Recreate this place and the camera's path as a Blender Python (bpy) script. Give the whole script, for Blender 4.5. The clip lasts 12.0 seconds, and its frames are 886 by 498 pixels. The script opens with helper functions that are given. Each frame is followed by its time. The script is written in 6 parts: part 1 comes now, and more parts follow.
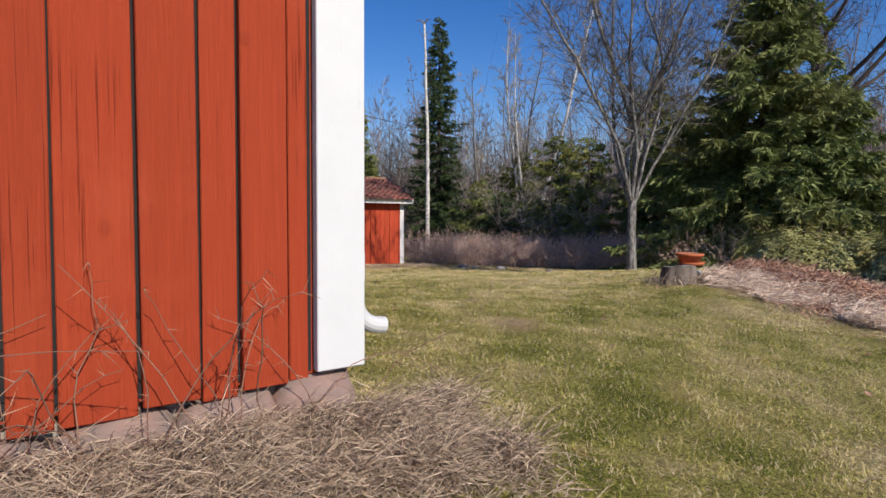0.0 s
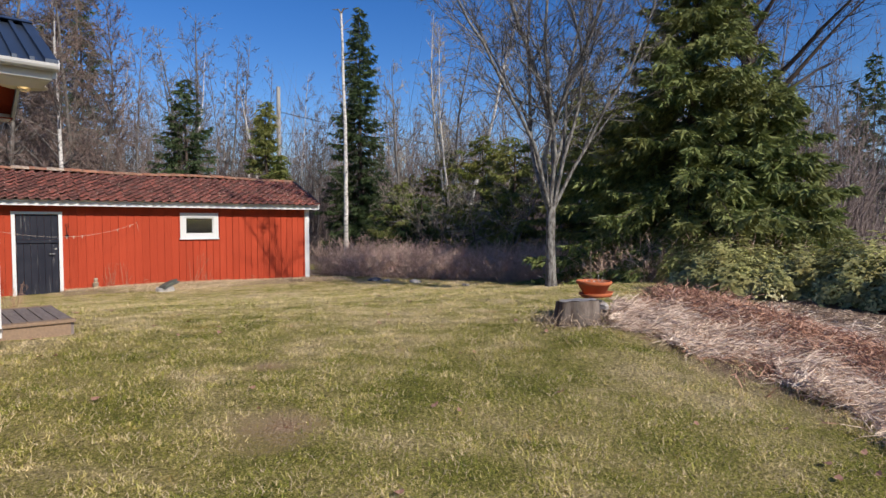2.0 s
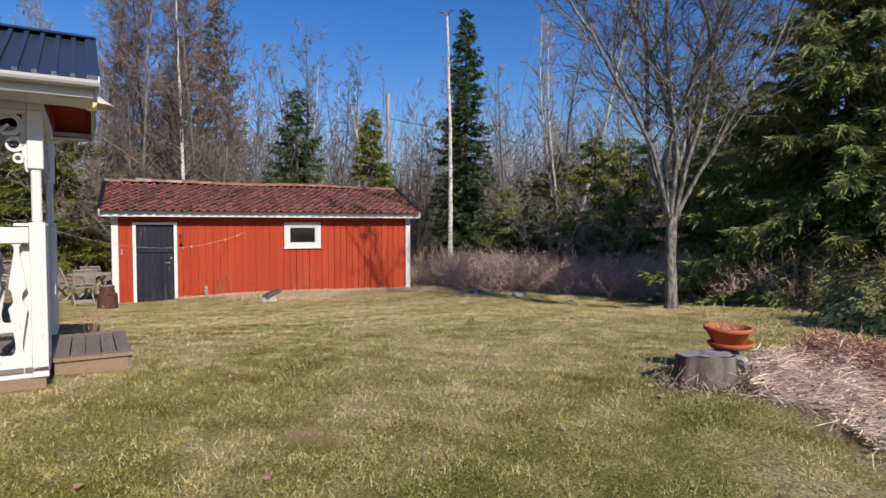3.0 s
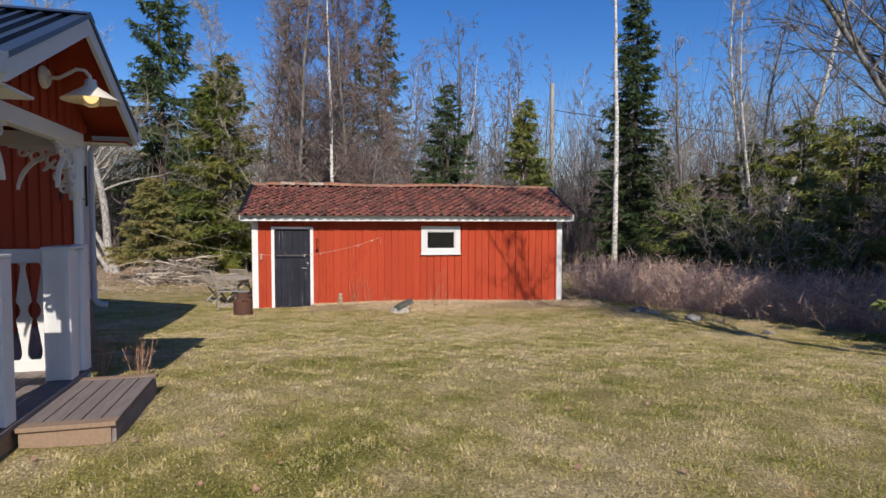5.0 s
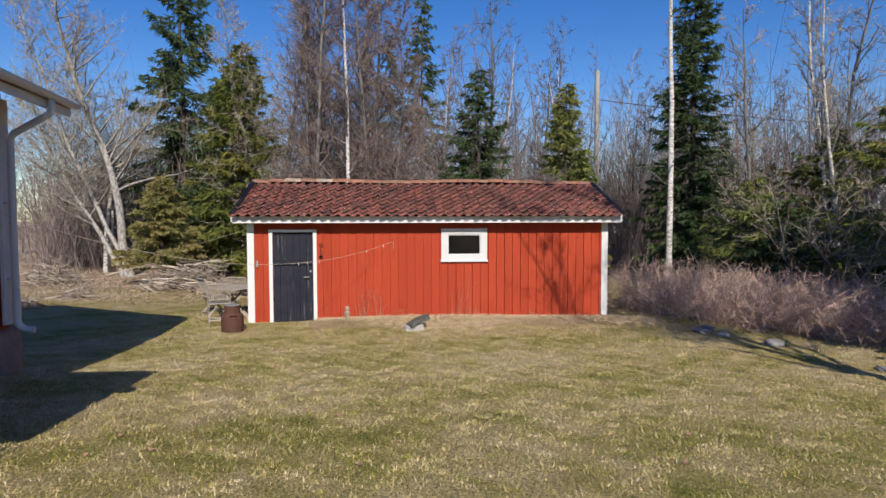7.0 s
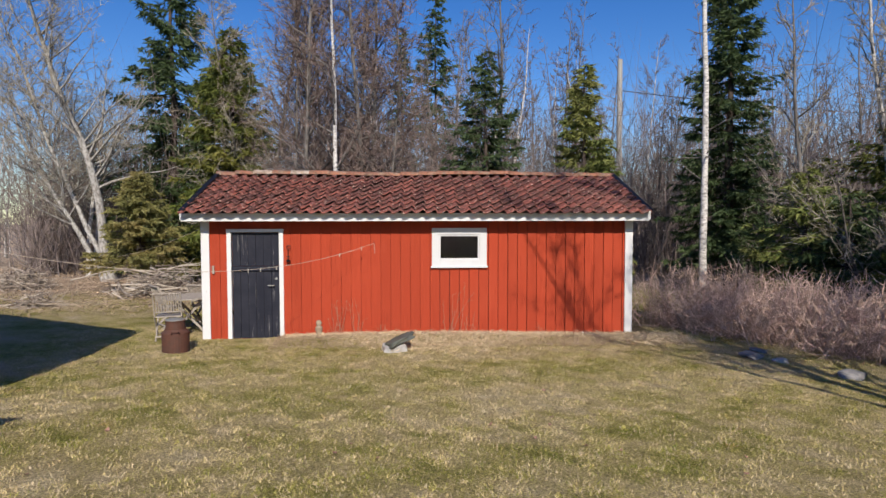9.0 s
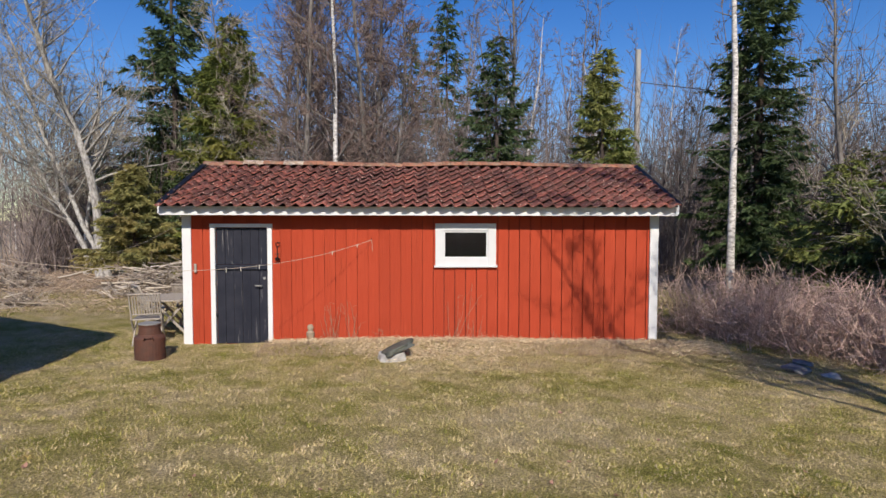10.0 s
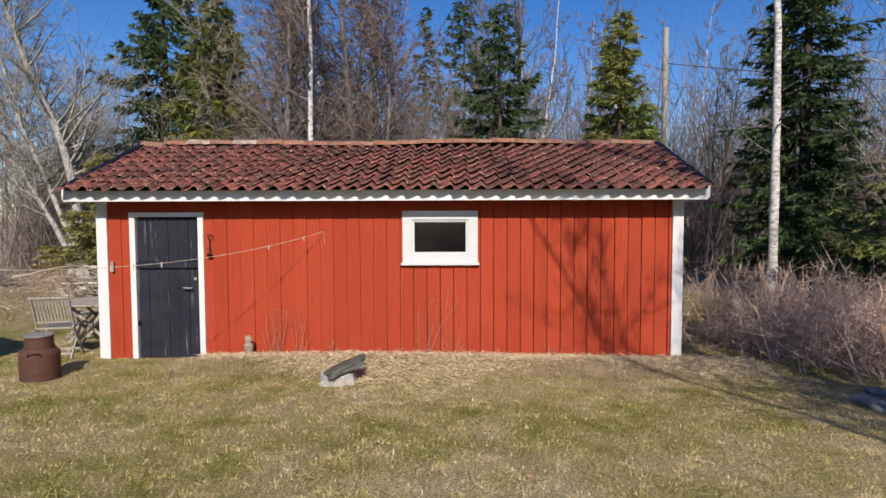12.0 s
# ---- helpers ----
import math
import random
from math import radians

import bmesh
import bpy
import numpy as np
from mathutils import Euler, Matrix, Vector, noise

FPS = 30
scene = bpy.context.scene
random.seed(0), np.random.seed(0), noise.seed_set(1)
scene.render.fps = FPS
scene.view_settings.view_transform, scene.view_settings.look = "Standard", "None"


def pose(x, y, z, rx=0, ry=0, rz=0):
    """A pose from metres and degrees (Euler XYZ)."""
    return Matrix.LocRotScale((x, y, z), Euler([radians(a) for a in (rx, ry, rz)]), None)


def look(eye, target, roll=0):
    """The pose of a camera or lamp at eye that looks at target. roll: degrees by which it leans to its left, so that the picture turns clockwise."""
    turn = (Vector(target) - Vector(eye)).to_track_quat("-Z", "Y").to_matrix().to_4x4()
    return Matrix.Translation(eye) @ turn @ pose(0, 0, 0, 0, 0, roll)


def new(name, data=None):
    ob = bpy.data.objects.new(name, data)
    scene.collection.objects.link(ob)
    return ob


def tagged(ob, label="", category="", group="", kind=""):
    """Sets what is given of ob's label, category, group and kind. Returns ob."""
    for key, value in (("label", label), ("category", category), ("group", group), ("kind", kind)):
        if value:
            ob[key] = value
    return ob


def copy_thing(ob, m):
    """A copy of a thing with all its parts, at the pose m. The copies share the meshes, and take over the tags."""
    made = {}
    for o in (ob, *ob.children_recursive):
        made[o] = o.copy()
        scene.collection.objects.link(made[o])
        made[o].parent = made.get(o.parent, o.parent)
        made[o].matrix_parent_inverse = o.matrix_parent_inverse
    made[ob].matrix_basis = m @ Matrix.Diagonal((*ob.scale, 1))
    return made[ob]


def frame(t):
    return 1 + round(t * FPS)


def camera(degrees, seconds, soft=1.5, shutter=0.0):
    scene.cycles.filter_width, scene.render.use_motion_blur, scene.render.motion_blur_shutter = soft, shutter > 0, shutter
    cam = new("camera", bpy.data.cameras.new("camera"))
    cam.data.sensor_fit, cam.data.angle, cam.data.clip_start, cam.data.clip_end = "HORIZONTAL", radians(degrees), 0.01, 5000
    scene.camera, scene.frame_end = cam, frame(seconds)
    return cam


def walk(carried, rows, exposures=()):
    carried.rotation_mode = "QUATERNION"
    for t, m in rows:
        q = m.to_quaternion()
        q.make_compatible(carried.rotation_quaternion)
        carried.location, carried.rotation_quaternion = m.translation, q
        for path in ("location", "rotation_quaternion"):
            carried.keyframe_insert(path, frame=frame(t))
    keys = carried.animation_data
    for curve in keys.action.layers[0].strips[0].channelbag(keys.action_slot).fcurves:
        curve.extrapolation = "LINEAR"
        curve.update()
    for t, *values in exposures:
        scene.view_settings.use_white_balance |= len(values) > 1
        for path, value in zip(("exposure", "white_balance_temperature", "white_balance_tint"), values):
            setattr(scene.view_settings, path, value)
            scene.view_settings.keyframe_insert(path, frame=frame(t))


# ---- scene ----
cam = camera(74.7, 12.0)
PATH = [
    (0, (5.447, 5.02, 1.533), (3.762, 6.094, 1.438), 0.3),
    (0.5, (5.259, 5.592, 1.605), (3.659, 6.789, 1.514), 0.2),
    (1, (5.066, 6.138, 1.658), (3.51, 7.391, 1.566), 0.1),
    (1.5, (4.778, 6.567, 1.652), (3.224, 7.824, 1.563), 0.1),
    (2, (4.493, 7.024, 1.697), (2.909, 8.241, 1.611), -0.0),
    (2.5, (4.24, 7.454, 1.851), (2.57, 8.55, 1.768), -0.1),
    (3, (3.865, 7.744, 1.906), (2.077, 8.636, 1.826), 0.0),
    (3.5, (3.508, 8.051, 1.926), (1.639, 8.758, 1.847), -0.2),
    (3.7, (3.374, 8.202, 1.956), (1.471, 8.812, 1.875), -0.2),
    (5.3, (2.011, 9.174, 2.14), (0.036, 9.475, 2.045), 0.0),
    (5.5, (1.82, 9.253, 2.117), (-0.159, 9.526, 2.024), -0.1),
    (6, (1.297, 9.443, 2.206), (-0.689, 9.657, 2.112), 0.0),
    (6.5, (0.811, 9.637, 2.203), (-1.178, 9.83, 2.105), -0.1),
    (7, (0.311, 9.805, 2.198), (-1.678, 9.99, 2.096), -0.1),
    (9, (-1.678, 10.532, 2.114), (-3.673, 10.646, 2.02), -0.1),
    (9.5, (-2.145, 10.679, 2.108), (-4.141, 10.773, 2.012), 0.0),
    (10, (-2.662, 10.712, 2.061), (-4.658, 10.784, 1.96), 0.1),
    (10.5, (-3.116, 10.793, 2.073), (-5.113, 10.842, 1.969), -0.1),
    (11, (-3.541, 10.952, 2.056), (-5.537, 10.989, 1.949), 0.0),
    (11.5, (-4.038, 11.195, 1.964), (-6.035, 11.21, 1.859), -0.1),
    (12, (-4.479, 11.565, 1.897), (-6.476, 11.54, 1.792), -0.2),
]
walk(cam, [(t, look(eye, target, roll)) for t, eye, target, roll in PATH])
SUN_AZ, SUN_EL = 4.6, 34.5

# ---- world and sun ----
world = bpy.data.worlds.new("world")
scene.world = world
world.use_nodes = True
_wn = world.node_tree.nodes
_sky = _wn.new("ShaderNodeTexSky")
_sky.sky_type = 'NISHITA'
_sky.sun_disc = False
_sky.sun_elevation = radians(SUN_EL)
_sky.sun_rotation = radians(90 - SUN_AZ)
_sky.air_density, _sky.dust_density, _sky.ozone_density = 1.0, 0.3, 3.0
_hs = _wn.new("ShaderNodeHueSaturation")
_hs.inputs["Saturation"].default_value, _hs.inputs["Hue"].default_value, _hs.inputs["Value"].default_value = 1.36, 0.515, 1.05
world.node_tree.links.new(_sky.outputs[0], _hs.inputs["Color"])
world.node_tree.links.new(_hs.outputs[0], _wn["Background"].inputs[0])
_wn["Background"].inputs[1].default_value = 0.10

sun = new("sun", bpy.data.lights.new("sun", "SUN"))
sun.data.energy, sun.data.angle, sun.data.color = 4.25, radians(0.53), (1.0, 0.90, 0.78)
_a, _e = radians(SUN_AZ), radians(SUN_EL)
sun.matrix_world = look((math.cos(_e) * math.cos(_a) * 50, math.cos(_e) * math.sin(_a) * 50, math.sin(_e) * 50), (0, 0, 0))
scene.view_settings.exposure = 0.22


# ---- materials ----
class Mat:
    """A small node builder."""
    def __init__(self, name, rough=0.7, metal=0.0, spec=0.4):
        self.m = bpy.data.materials.new(name)
        self.m.use_nodes = True
        self.t = self.m.node_tree
        self.b = self.t.nodes["Principled BSDF"]
        self.b.inputs["Roughness"].default_value = rough
        self.b.inputs["Metallic"].default_value = metal
        self.b.inputs["Specular IOR Level"].default_value = spec

    def node(self, kind, **sets):
        n = self.t.nodes.new(kind)
        for k, v in sets.items():
            if k in n.inputs:
                n.inputs[k].default_value = v
        return n

    def link(self, a, b):
        self.t.links.new(a, b)

    def where(self, space="Object", scale=(1, 1, 1)):
        if space == "World":
            out = self.node("ShaderNodeNewGeometry").outputs["Position"]
        else:
            out = self.node("ShaderNodeTexCoord").outputs[space]
        if tuple(scale) != (1, 1, 1):
            mp = self.node("ShaderNodeMapping")
            mp.inputs["Scale"].default_value = scale
            self.link(out, mp.inputs[0])
            out = mp.outputs[0]
        return out

    def noise(self, scale, detail=4, rough=0.6, space="Object", stretch=(1, 1, 1), lo=0.0, hi=1.0):
        n = self.node("ShaderNodeTexNoise", Scale=scale, Detail=detail, Roughness=rough)
        self.link(self.where(space, stretch), n.inputs["Vector"])
        return self.ramp(n.outputs["Fac"], lo, hi)

    def ramp(self, fac, lo, hi):
        if (lo, hi) == (0.0, 1.0):
            return fac
        r = self.node("ShaderNodeMapRange")
        r.inputs["From Min"].default_value, r.inputs["From Max"].default_value = lo, hi
        self.link(fac, r.inputs["Value"])
        return r.outputs["Result"]

    def mix(self, fac, a, b):
        n = self.t.nodes.new("ShaderNodeMix")
        n.data_type = 'RGBA'
        if isinstance(fac, float):
            n.inputs["Factor"].default_value = fac
        else:
            self.link(fac, n.inputs["Factor"])
        for sock, v in ((n.inputs[6], a), (n.inputs[7], b)):
            if isinstance(v, tuple):
                sock.default_value = (*v, 1)
            else:
                self.link(v, sock)
        return n.outputs[2]

    def maths(self, op, a, b):
        n = self.t.nodes.new("ShaderNodeMath")
        n.operation = op
        for sock, v in ((n.inputs[0], a), (n.inputs[1], b)):
            if isinstance(v, (float, int)):
                sock.default_value = v
            else:
                self.link(v, sock)
        return n.outputs[0]

    def random(self):
        return self.node("ShaderNodeObjectInfo").outputs["Random"]

    def island(self):
        return self.node("ShaderNodeNewGeometry").outputs["Random Per Island"]

    def bump(self, fac, strength=0.3, distance=0.01):
        n = self.node("ShaderNodeBump", Strength=strength, Distance=distance)
        self.link(fac, n.inputs["Height"])
        self.link(n.outputs[0], self.b.inputs["Normal"])

    def thin(self, colour, share):
        """Leaves and blades that let some light through."""
        t = self.node("ShaderNodeBsdfTranslucent")
        self.link(colour, t.inputs["Color"])
        mix = self.node("ShaderNodeMixShader")
        mix.inputs[0].default_value = share
        self.link(self.b.outputs[0], mix.inputs[1])
        self.link(t.outputs[0], mix.inputs[2])
        self.link(mix.outputs[0], self.t.nodes["Material Output"].inputs["Surface"])
        return self.done(colour)

    def done(self, colour):
        if isinstance(colour, tuple):
            self.b.inputs["Base Color"].default_value = (*colour, 1)
        else:
            self.link(colour, self.b.inputs["Base Color"])
        return self.m


def red_paint(name, base, dark, pale, fine):
    """Rough-sawn boards under iron-oxide paint: streaks along the grain, thin cracks, knots and paler rubbed places."""
    m = Mat(name, 0.8, spec=0.2)
    warp = m.noise(1.6, 3, 0.5, stretch=(1, 1, 0.6))
    grain = m.noise(5, 7, 0.7, stretch=(9, 9, 0.30), lo=0.38, hi=0.64)
    streak = m.noise(16, 5, 0.7, stretch=(6, 6, 0.14), lo=0.40, hi=0.62)
    c = m.mix(m.random(), base, tuple(v * 0.84 for v in base))
    c = m.mix(m.maths('MULTIPLY', grain, 0.28), c, dark)
    c = m.mix(m.maths('MULTIPLY', streak, 0.14), c, tuple(v * 0.6 for v in dark))
    c = m.mix(m.maths('MULTIPLY', m.noise(1.3, 5, 0.7, lo=0.5, hi=0.8), warp), c, pale)
    crack = m.maths('MULTIPLY', m.noise(9, 3, 0.5, stretch=(9, 9, 0.13), lo=0.625, hi=0.66), m.noise(1.1, 2, 0.5, lo=0.45, hi=0.58))
    c = m.mix(m.maths('MULTIPLY', crack, fine), c, tuple(v * 0.22 for v in base))
    vor = m.node("ShaderNodeTexVoronoi", Scale=3.1)
    m.link(m.where("Object", (1, 1, 0.75)), vor.inputs["Vector"])
    knot = m.ramp(vor.outputs["Distance"], 0.085, 0.045)
    c = m.mix(m.maths('MULTIPLY', knot, 0.45 * fine), c, tuple(v * 0.5 for v in base))
    m.bump(m.maths('ADD', m.maths('ADD', grain, streak), m.maths('SUBTRACT', knot, m.maths('MULTIPLY', crack, 2.0))), 0.6, 0.005)
    return m.done(c)


RED_HOUSE = red_paint("red_house_paint", (0.41, 0.060, 0.022), (0.28, 0.040, 0.017), (0.45, 0.088, 0.038), 0.6)
RED_SHED = red_paint("red_shed_paint", (0.47, 0.068, 0.030), (0.39, 0.052, 0.023), (0.50, 0.085, 0.040), 0.25)


def white_paint(name, tone=(0.80, 0.80, 0.79), wear=0.3):
    m = Mat(name, 0.5, spec=0.4)
    c = m.mix(m.noise(3, 5, 0.7, lo=0.4, hi=0.8), tone, tuple(v * 0.93 for v in tone))
    w = m.noise(7, 6, 0.75, stretch=(2.5, 2.5, 0.6), lo=0.62, hi=0.72)
    c = m.mix(m.maths('MULTIPLY', w, wear), c, (0.42, 0.39, 0.34))
    m.bump(m.noise(30, 4, 0.6, stretch=(3, 3, 0.3)), 0.2, 0.004)
    return m.done(c)


WHITE = white_paint("white_paint", (0.63, 0.645, 0.66))
WHITE_WORN = white_paint("worn_white_paint", (0.72, 0.73, 0.74), 0.8)


def plain(name, colour, rough=0.6, metal=0.0, var=0.25, scale=8, bump=0.2, spec=0.4, second=None, stretch=(1, 1, 1)):
    m = Mat(name, rough, metal, spec)
    other = second or tuple(v * (1 - var) for v in colour)
    c = m.mix(m.noise(scale, 6, 0.65, lo=0.35, hi=0.7, stretch=stretch), colour, other)
    c = m.mix(m.maths('MULTIPLY', m.random(), 0.25), c, tuple(v * 0.7 for v in colour))
    m.bump(m.noise(scale * 6, 4, 0.6, stretch=stretch), bump, 0.006)
    return m.done(c)


ZINC = plain("painted_white_metal", (0.60, 0.61, 0.62), 0.35, 0.0, 0.05, 5, 0.03, 0.5)
STEEL_BLUE = plain("blue_grey_sheet_roof", (0.055, 0.075, 0.11), 0.35, 0.35, 0.2, 3, 0.05, 0.5)
BLACK_IRON = plain("black_iron", (0.02, 0.02, 0.022), 0.5, 0.6, 0.3, 20, 0.2)
STONE = plain("plinth_stone", (0.34, 0.22, 0.18), 0.85, 0, 0.35, 5, 0.6, 0.3, (0.17, 0.15, 0.14))
ROCK = plain("garden_rock", (0.30, 0.29, 0.28), 0.85, 0, 0.35, 9, 0.7, 0.3, (0.12, 0.12, 0.12))
ROCK_DARK = plain("dark_garden_rock", (0.075, 0.08, 0.075), 0.75, 0, 0.35, 9, 0.7, 0.3, (0.14, 0.15, 0.12))
ROCK_PALE = plain("pale_garden_rock", (0.50, 0.48, 0.46), 0.85, 0, 0.35, 9, 0.7, 0.3, (0.28, 0.27, 0.25))
CONCRETE = plain("plinth_concrete", (0.36, 0.33, 0.29), 0.9, 0, 0.3, 6, 0.5, 0.3)
DECK = plain("grey_deck_board", (0.19, 0.155, 0.145), 0.8, 0, 0.4, 5, 0.5, 0.3, (0.28, 0.24, 0.22), (1, 8, 8))
TIMBER = plain("raw_timber", (0.33, 0.23, 0.155), 0.8, 0, 0.3, 5, 0.4, 0.3, (0.24, 0.17, 0.12), (1, 8, 8))
TEAK = plain("weathered_teak", (0.52, 0.47, 0.41), 0.85, 0, 0.3, 9, 0.4, 0.3, (0.18, 0.15, 0.13), (6, 6, 1))
TERRACOTTA = plain("terracotta", (0.52, 0.15, 0.06), 0.8, 0, 0.2, 6, 0.15, 0.3, (0.42, 0.12, 0.05))
RUST = plain("rusty_steel", (0.13, 0.055, 0.038), 0.75, 0.2, 0.4, 9, 0.3, 0.4, (0.085, 0.05, 0.04))
GALV = plain("galvanised_lid", (0.45, 0.45, 0.43), 0.5, 0.5, 0.3, 12, 0.2)
SOIL = plain("dry_soil", (0.12, 0.07, 0.045), 0.95, 0, 0.4, 20, 0.6)
ROPE = plain("pale_rope", (0.62, 0.52, 0.42), 0.9, 0, 0.2, 30, 0.3)
PEG = plain("wooden_peg", (0.62, 0.58, 0.50), 0.8)
BIN_GREY = plain("grey_plastic", (0.16, 0.18, 0.21), 0.5, 0, 0.15, 4, 0.05)
BIN_BLUE = plain("blue_plastic", (0.03, 0.10, 0.22), 0.45, 0, 0.15, 4, 0.05)
RUBBER = plain("black_rubber", (0.02, 0.02, 0.02), 0.8)
POLE = plain("weathered_pole", (0.45, 0.44, 0.41), 0.85, 0, 0.3, 3, 0.4, 0.3, (0.33, 0.31, 0.28), (8, 8, 0.6))
# near-black roof deck; also painted shade in board seams and behind the shed window
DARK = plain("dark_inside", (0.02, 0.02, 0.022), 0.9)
STRAW = plain("dry_straw", (0.46, 0.35, 0.25), 0.9, 0, 0.4, 1.5, 0.0, 0.2, (0.27, 0.19, 0.135))


def door_paint():
    m = Mat("charcoal_door_paint", 0.75, spec=0.12)
    c = m.mix(m.noise(3, 5, 0.7, lo=0.35, hi=0.75), (0.020, 0.022, 0.033), (0.036, 0.038, 0.052))
    w = m.noise(5, 5, 0.75, stretch=(7, 7, 0.20), lo=0.62, hi=0.67)
    c = m.mix(m.maths('MULTIPLY', w, 0.8), c, (0.33, 0.32, 0.31))
    m.bump(m.noise(12, 4, 0.6, stretch=(5, 5, 0.3)), 0.4, 0.006)
    return m.done(c)


DOOR = door_paint()


def tile_mat(name, bases):
    m = Mat(name, 0.85, spec=0.25)
    c = m.mix(m.ramp(m.random(), 0.1, 0.9), bases[0], bases[1])
    c = m.mix(m.noise(5, 6, 0.7, space="World", lo=0.46, hi=0.62), c, bases[2])
    c = m.mix(m.maths('MULTIPLY', m.noise(17, 5, 0.75, space="World", lo=0.50, hi=0.60), 0.7), c, tuple(v * 0.35 for v in bases[2]))
    c = m.mix(m.noise(24, 5, 0.75, space="World", lo=0.59, hi=0.66), c, bases[3])
    m.bump(m.noise(60, 4, 0.6, space="World"), 0.5, 0.006)
    return m.done(c)


TILE = tile_mat("clay_tile", ((0.31, 0.105, 0.080), (0.13, 0.052, 0.046), (0.12, 0.062, 0.052), (0.80, 0.60, 0.50)))
RIDGE_TILE = tile_mat("clay_ridge_tile", ((0.40, 0.17, 0.10), (0.27, 0.12, 0.08), (0.30, 0.20, 0.14), (0.42, 0.36, 0.28)))
RIDGE_PALE = tile_mat("lichen_ridge_tile", ((0.48, 0.36, 0.28), (0.50, 0.44, 0.36), (0.38, 0.26, 0.18), (0.60, 0.56, 0.48)))


def glass(name):
    m = Mat(name, 0.08, spec=0.6)
    m.b.inputs["Roughness"].default_value = 0.06
    m.b.inputs["Transmission Weight"].default_value = 1.0
    m.b.inputs["IOR"].default_value = 1.45
    return m.done((0.9, 0.93, 0.93))


GLASS = glass("window_glass")


def bark(name, a, b, scale=6, stretch=(1, 1, 1), hi=0.65, bump=0.6):
    m = Mat(name, 0.9, spec=0.2)
    c = m.mix(m.noise(scale, 5, 0.7, lo=0.4, hi=hi, stretch=stretch), a, b)
    m.bump(m.noise(scale * 3, 4, 0.7, stretch=stretch), bump, 0.015)
    return m.done(c)


BIRCH = bark("birch_bark", (0.72, 0.69, 0.65), (0.10, 0.085, 0.075), 5, (1.6, 1.6, 3.5), 0.72)
GREY_BARK = bark("grey_bark", (0.24, 0.22, 0.20), (0.08, 0.07, 0.062), 6, (2, 2, 0.6))
PALE_BARK = bark("pale_grey_bark", (0.30, 0.29, 0.27), (0.075, 0.066, 0.06), 9, (2, 2, 0.7), 0.60)
LICHEN_BARK = bark("pale_lichen_bark", (0.48, 0.46, 0.43), (0.14, 0.125, 0.11), 7, (2, 2, 0.9), 0.66)
SPRUCE_BARK = bark("spruce_bark", (0.11, 0.085, 0.07), (0.05, 0.04, 0.035), 8)


def twig(name, a, b):
    m = Mat(name, 0.9, spec=0.15)
    c = m.mix(m.island(), a, b)
    return m.done(c)


TWIG_GREY = twig("grey_twigs", (0.24, 0.22, 0.20), (0.07, 0.06, 0.053))
TWIG_FAR = twig("woodland_twigs", (0.30, 0.245, 0.225), (0.11, 0.088, 0.082))
TWIG_DARK = twig("dark_oak_twigs", (0.13, 0.11, 0.10), (0.05, 0.042, 0.038))
TWIG_PALE = twig("pale_lichen_twigs", (0.46, 0.42, 0.33), (0.18, 0.15, 0.12))
TWIG_RED = twig("reddish_birch_twigs", (0.30, 0.225, 0.195), (0.09, 0.065, 0.056))
TWIG_HEDGE = twig("purple_brown_shoots", (0.90, 0.67, 0.55), (0.34, 0.23, 0.185))
BRUSHWOOD = twig("cut_brushwood", (0.66, 0.58, 0.48), (0.16, 0.12, 0.10))


def leaf(name, a, b, c3, rough=0.6, spec=0.3, scale=0.6):
    m = Mat(name, rough, spec=spec)
    c = m.mix(m.island(), a, b)
    c = m.mix(m.noise(scale, 4, 0.6, lo=0.45, hi=0.7), c, c3)
    return m.thin(c, 0.22)


NEEDLE = leaf("spruce_needles", (0.075, 0.105, 0.022), (0.18, 0.21, 0.045), (0.24, 0.22, 0.05))
NEEDLE_DARK = leaf("dark_spruce_needles", (0.042, 0.075, 0.030), (0.11, 0.155, 0.060), (0.075, 0.105, 0.042))
NEEDLE_OLIVE = leaf("olive_conifer_needles", (0.085, 0.125, 0.034), (0.27, 0.30, 0.085), (0.28, 0.26, 0.085))
NEEDLE_BROWN = leaf("brownish_conifer_needles", (0.13, 0.14, 0.045), (0.38, 0.35, 0.13), (0.40, 0.30, 0.12))
NEEDLE_DEEP = leaf("drooping_conifer_needles", (0.07, 0.11, 0.035), (0.27, 0.31, 0.10), (0.24, 0.24, 0.085))
RHODO = leaf("evergreen_shrub_leaves", (0.11, 0.14, 0.04), (0.76, 0.73, 0.31), (0.36, 0.31, 0.13), 0.35, 0.5, 2.0)


def dryness_ramp(m, dry):
    """Moss green to bleached straw."""
    r = m.node("ShaderNodeValToRGB")
    cr = r.color_ramp
    cr.elements[0].position, cr.elements[0].color = 0.0, (0.055, 0.085, 0.010, 1)
    cr.elements[1].position, cr.elements[1].color = 1.0, (0.92, 0.78, 0.52, 1)
    for p, c in ((0.22, (0.19, 0.22, 0.030)), (0.42, (0.44, 0.42, 0.085)), (0.58, (0.68, 0.56, 0.23)), (0.76, (0.84, 0.68, 0.37))):
        cr.elements.new(p).color = (*c, 1)
    m.link(dry, r.inputs[0])
    return r.outputs[0]


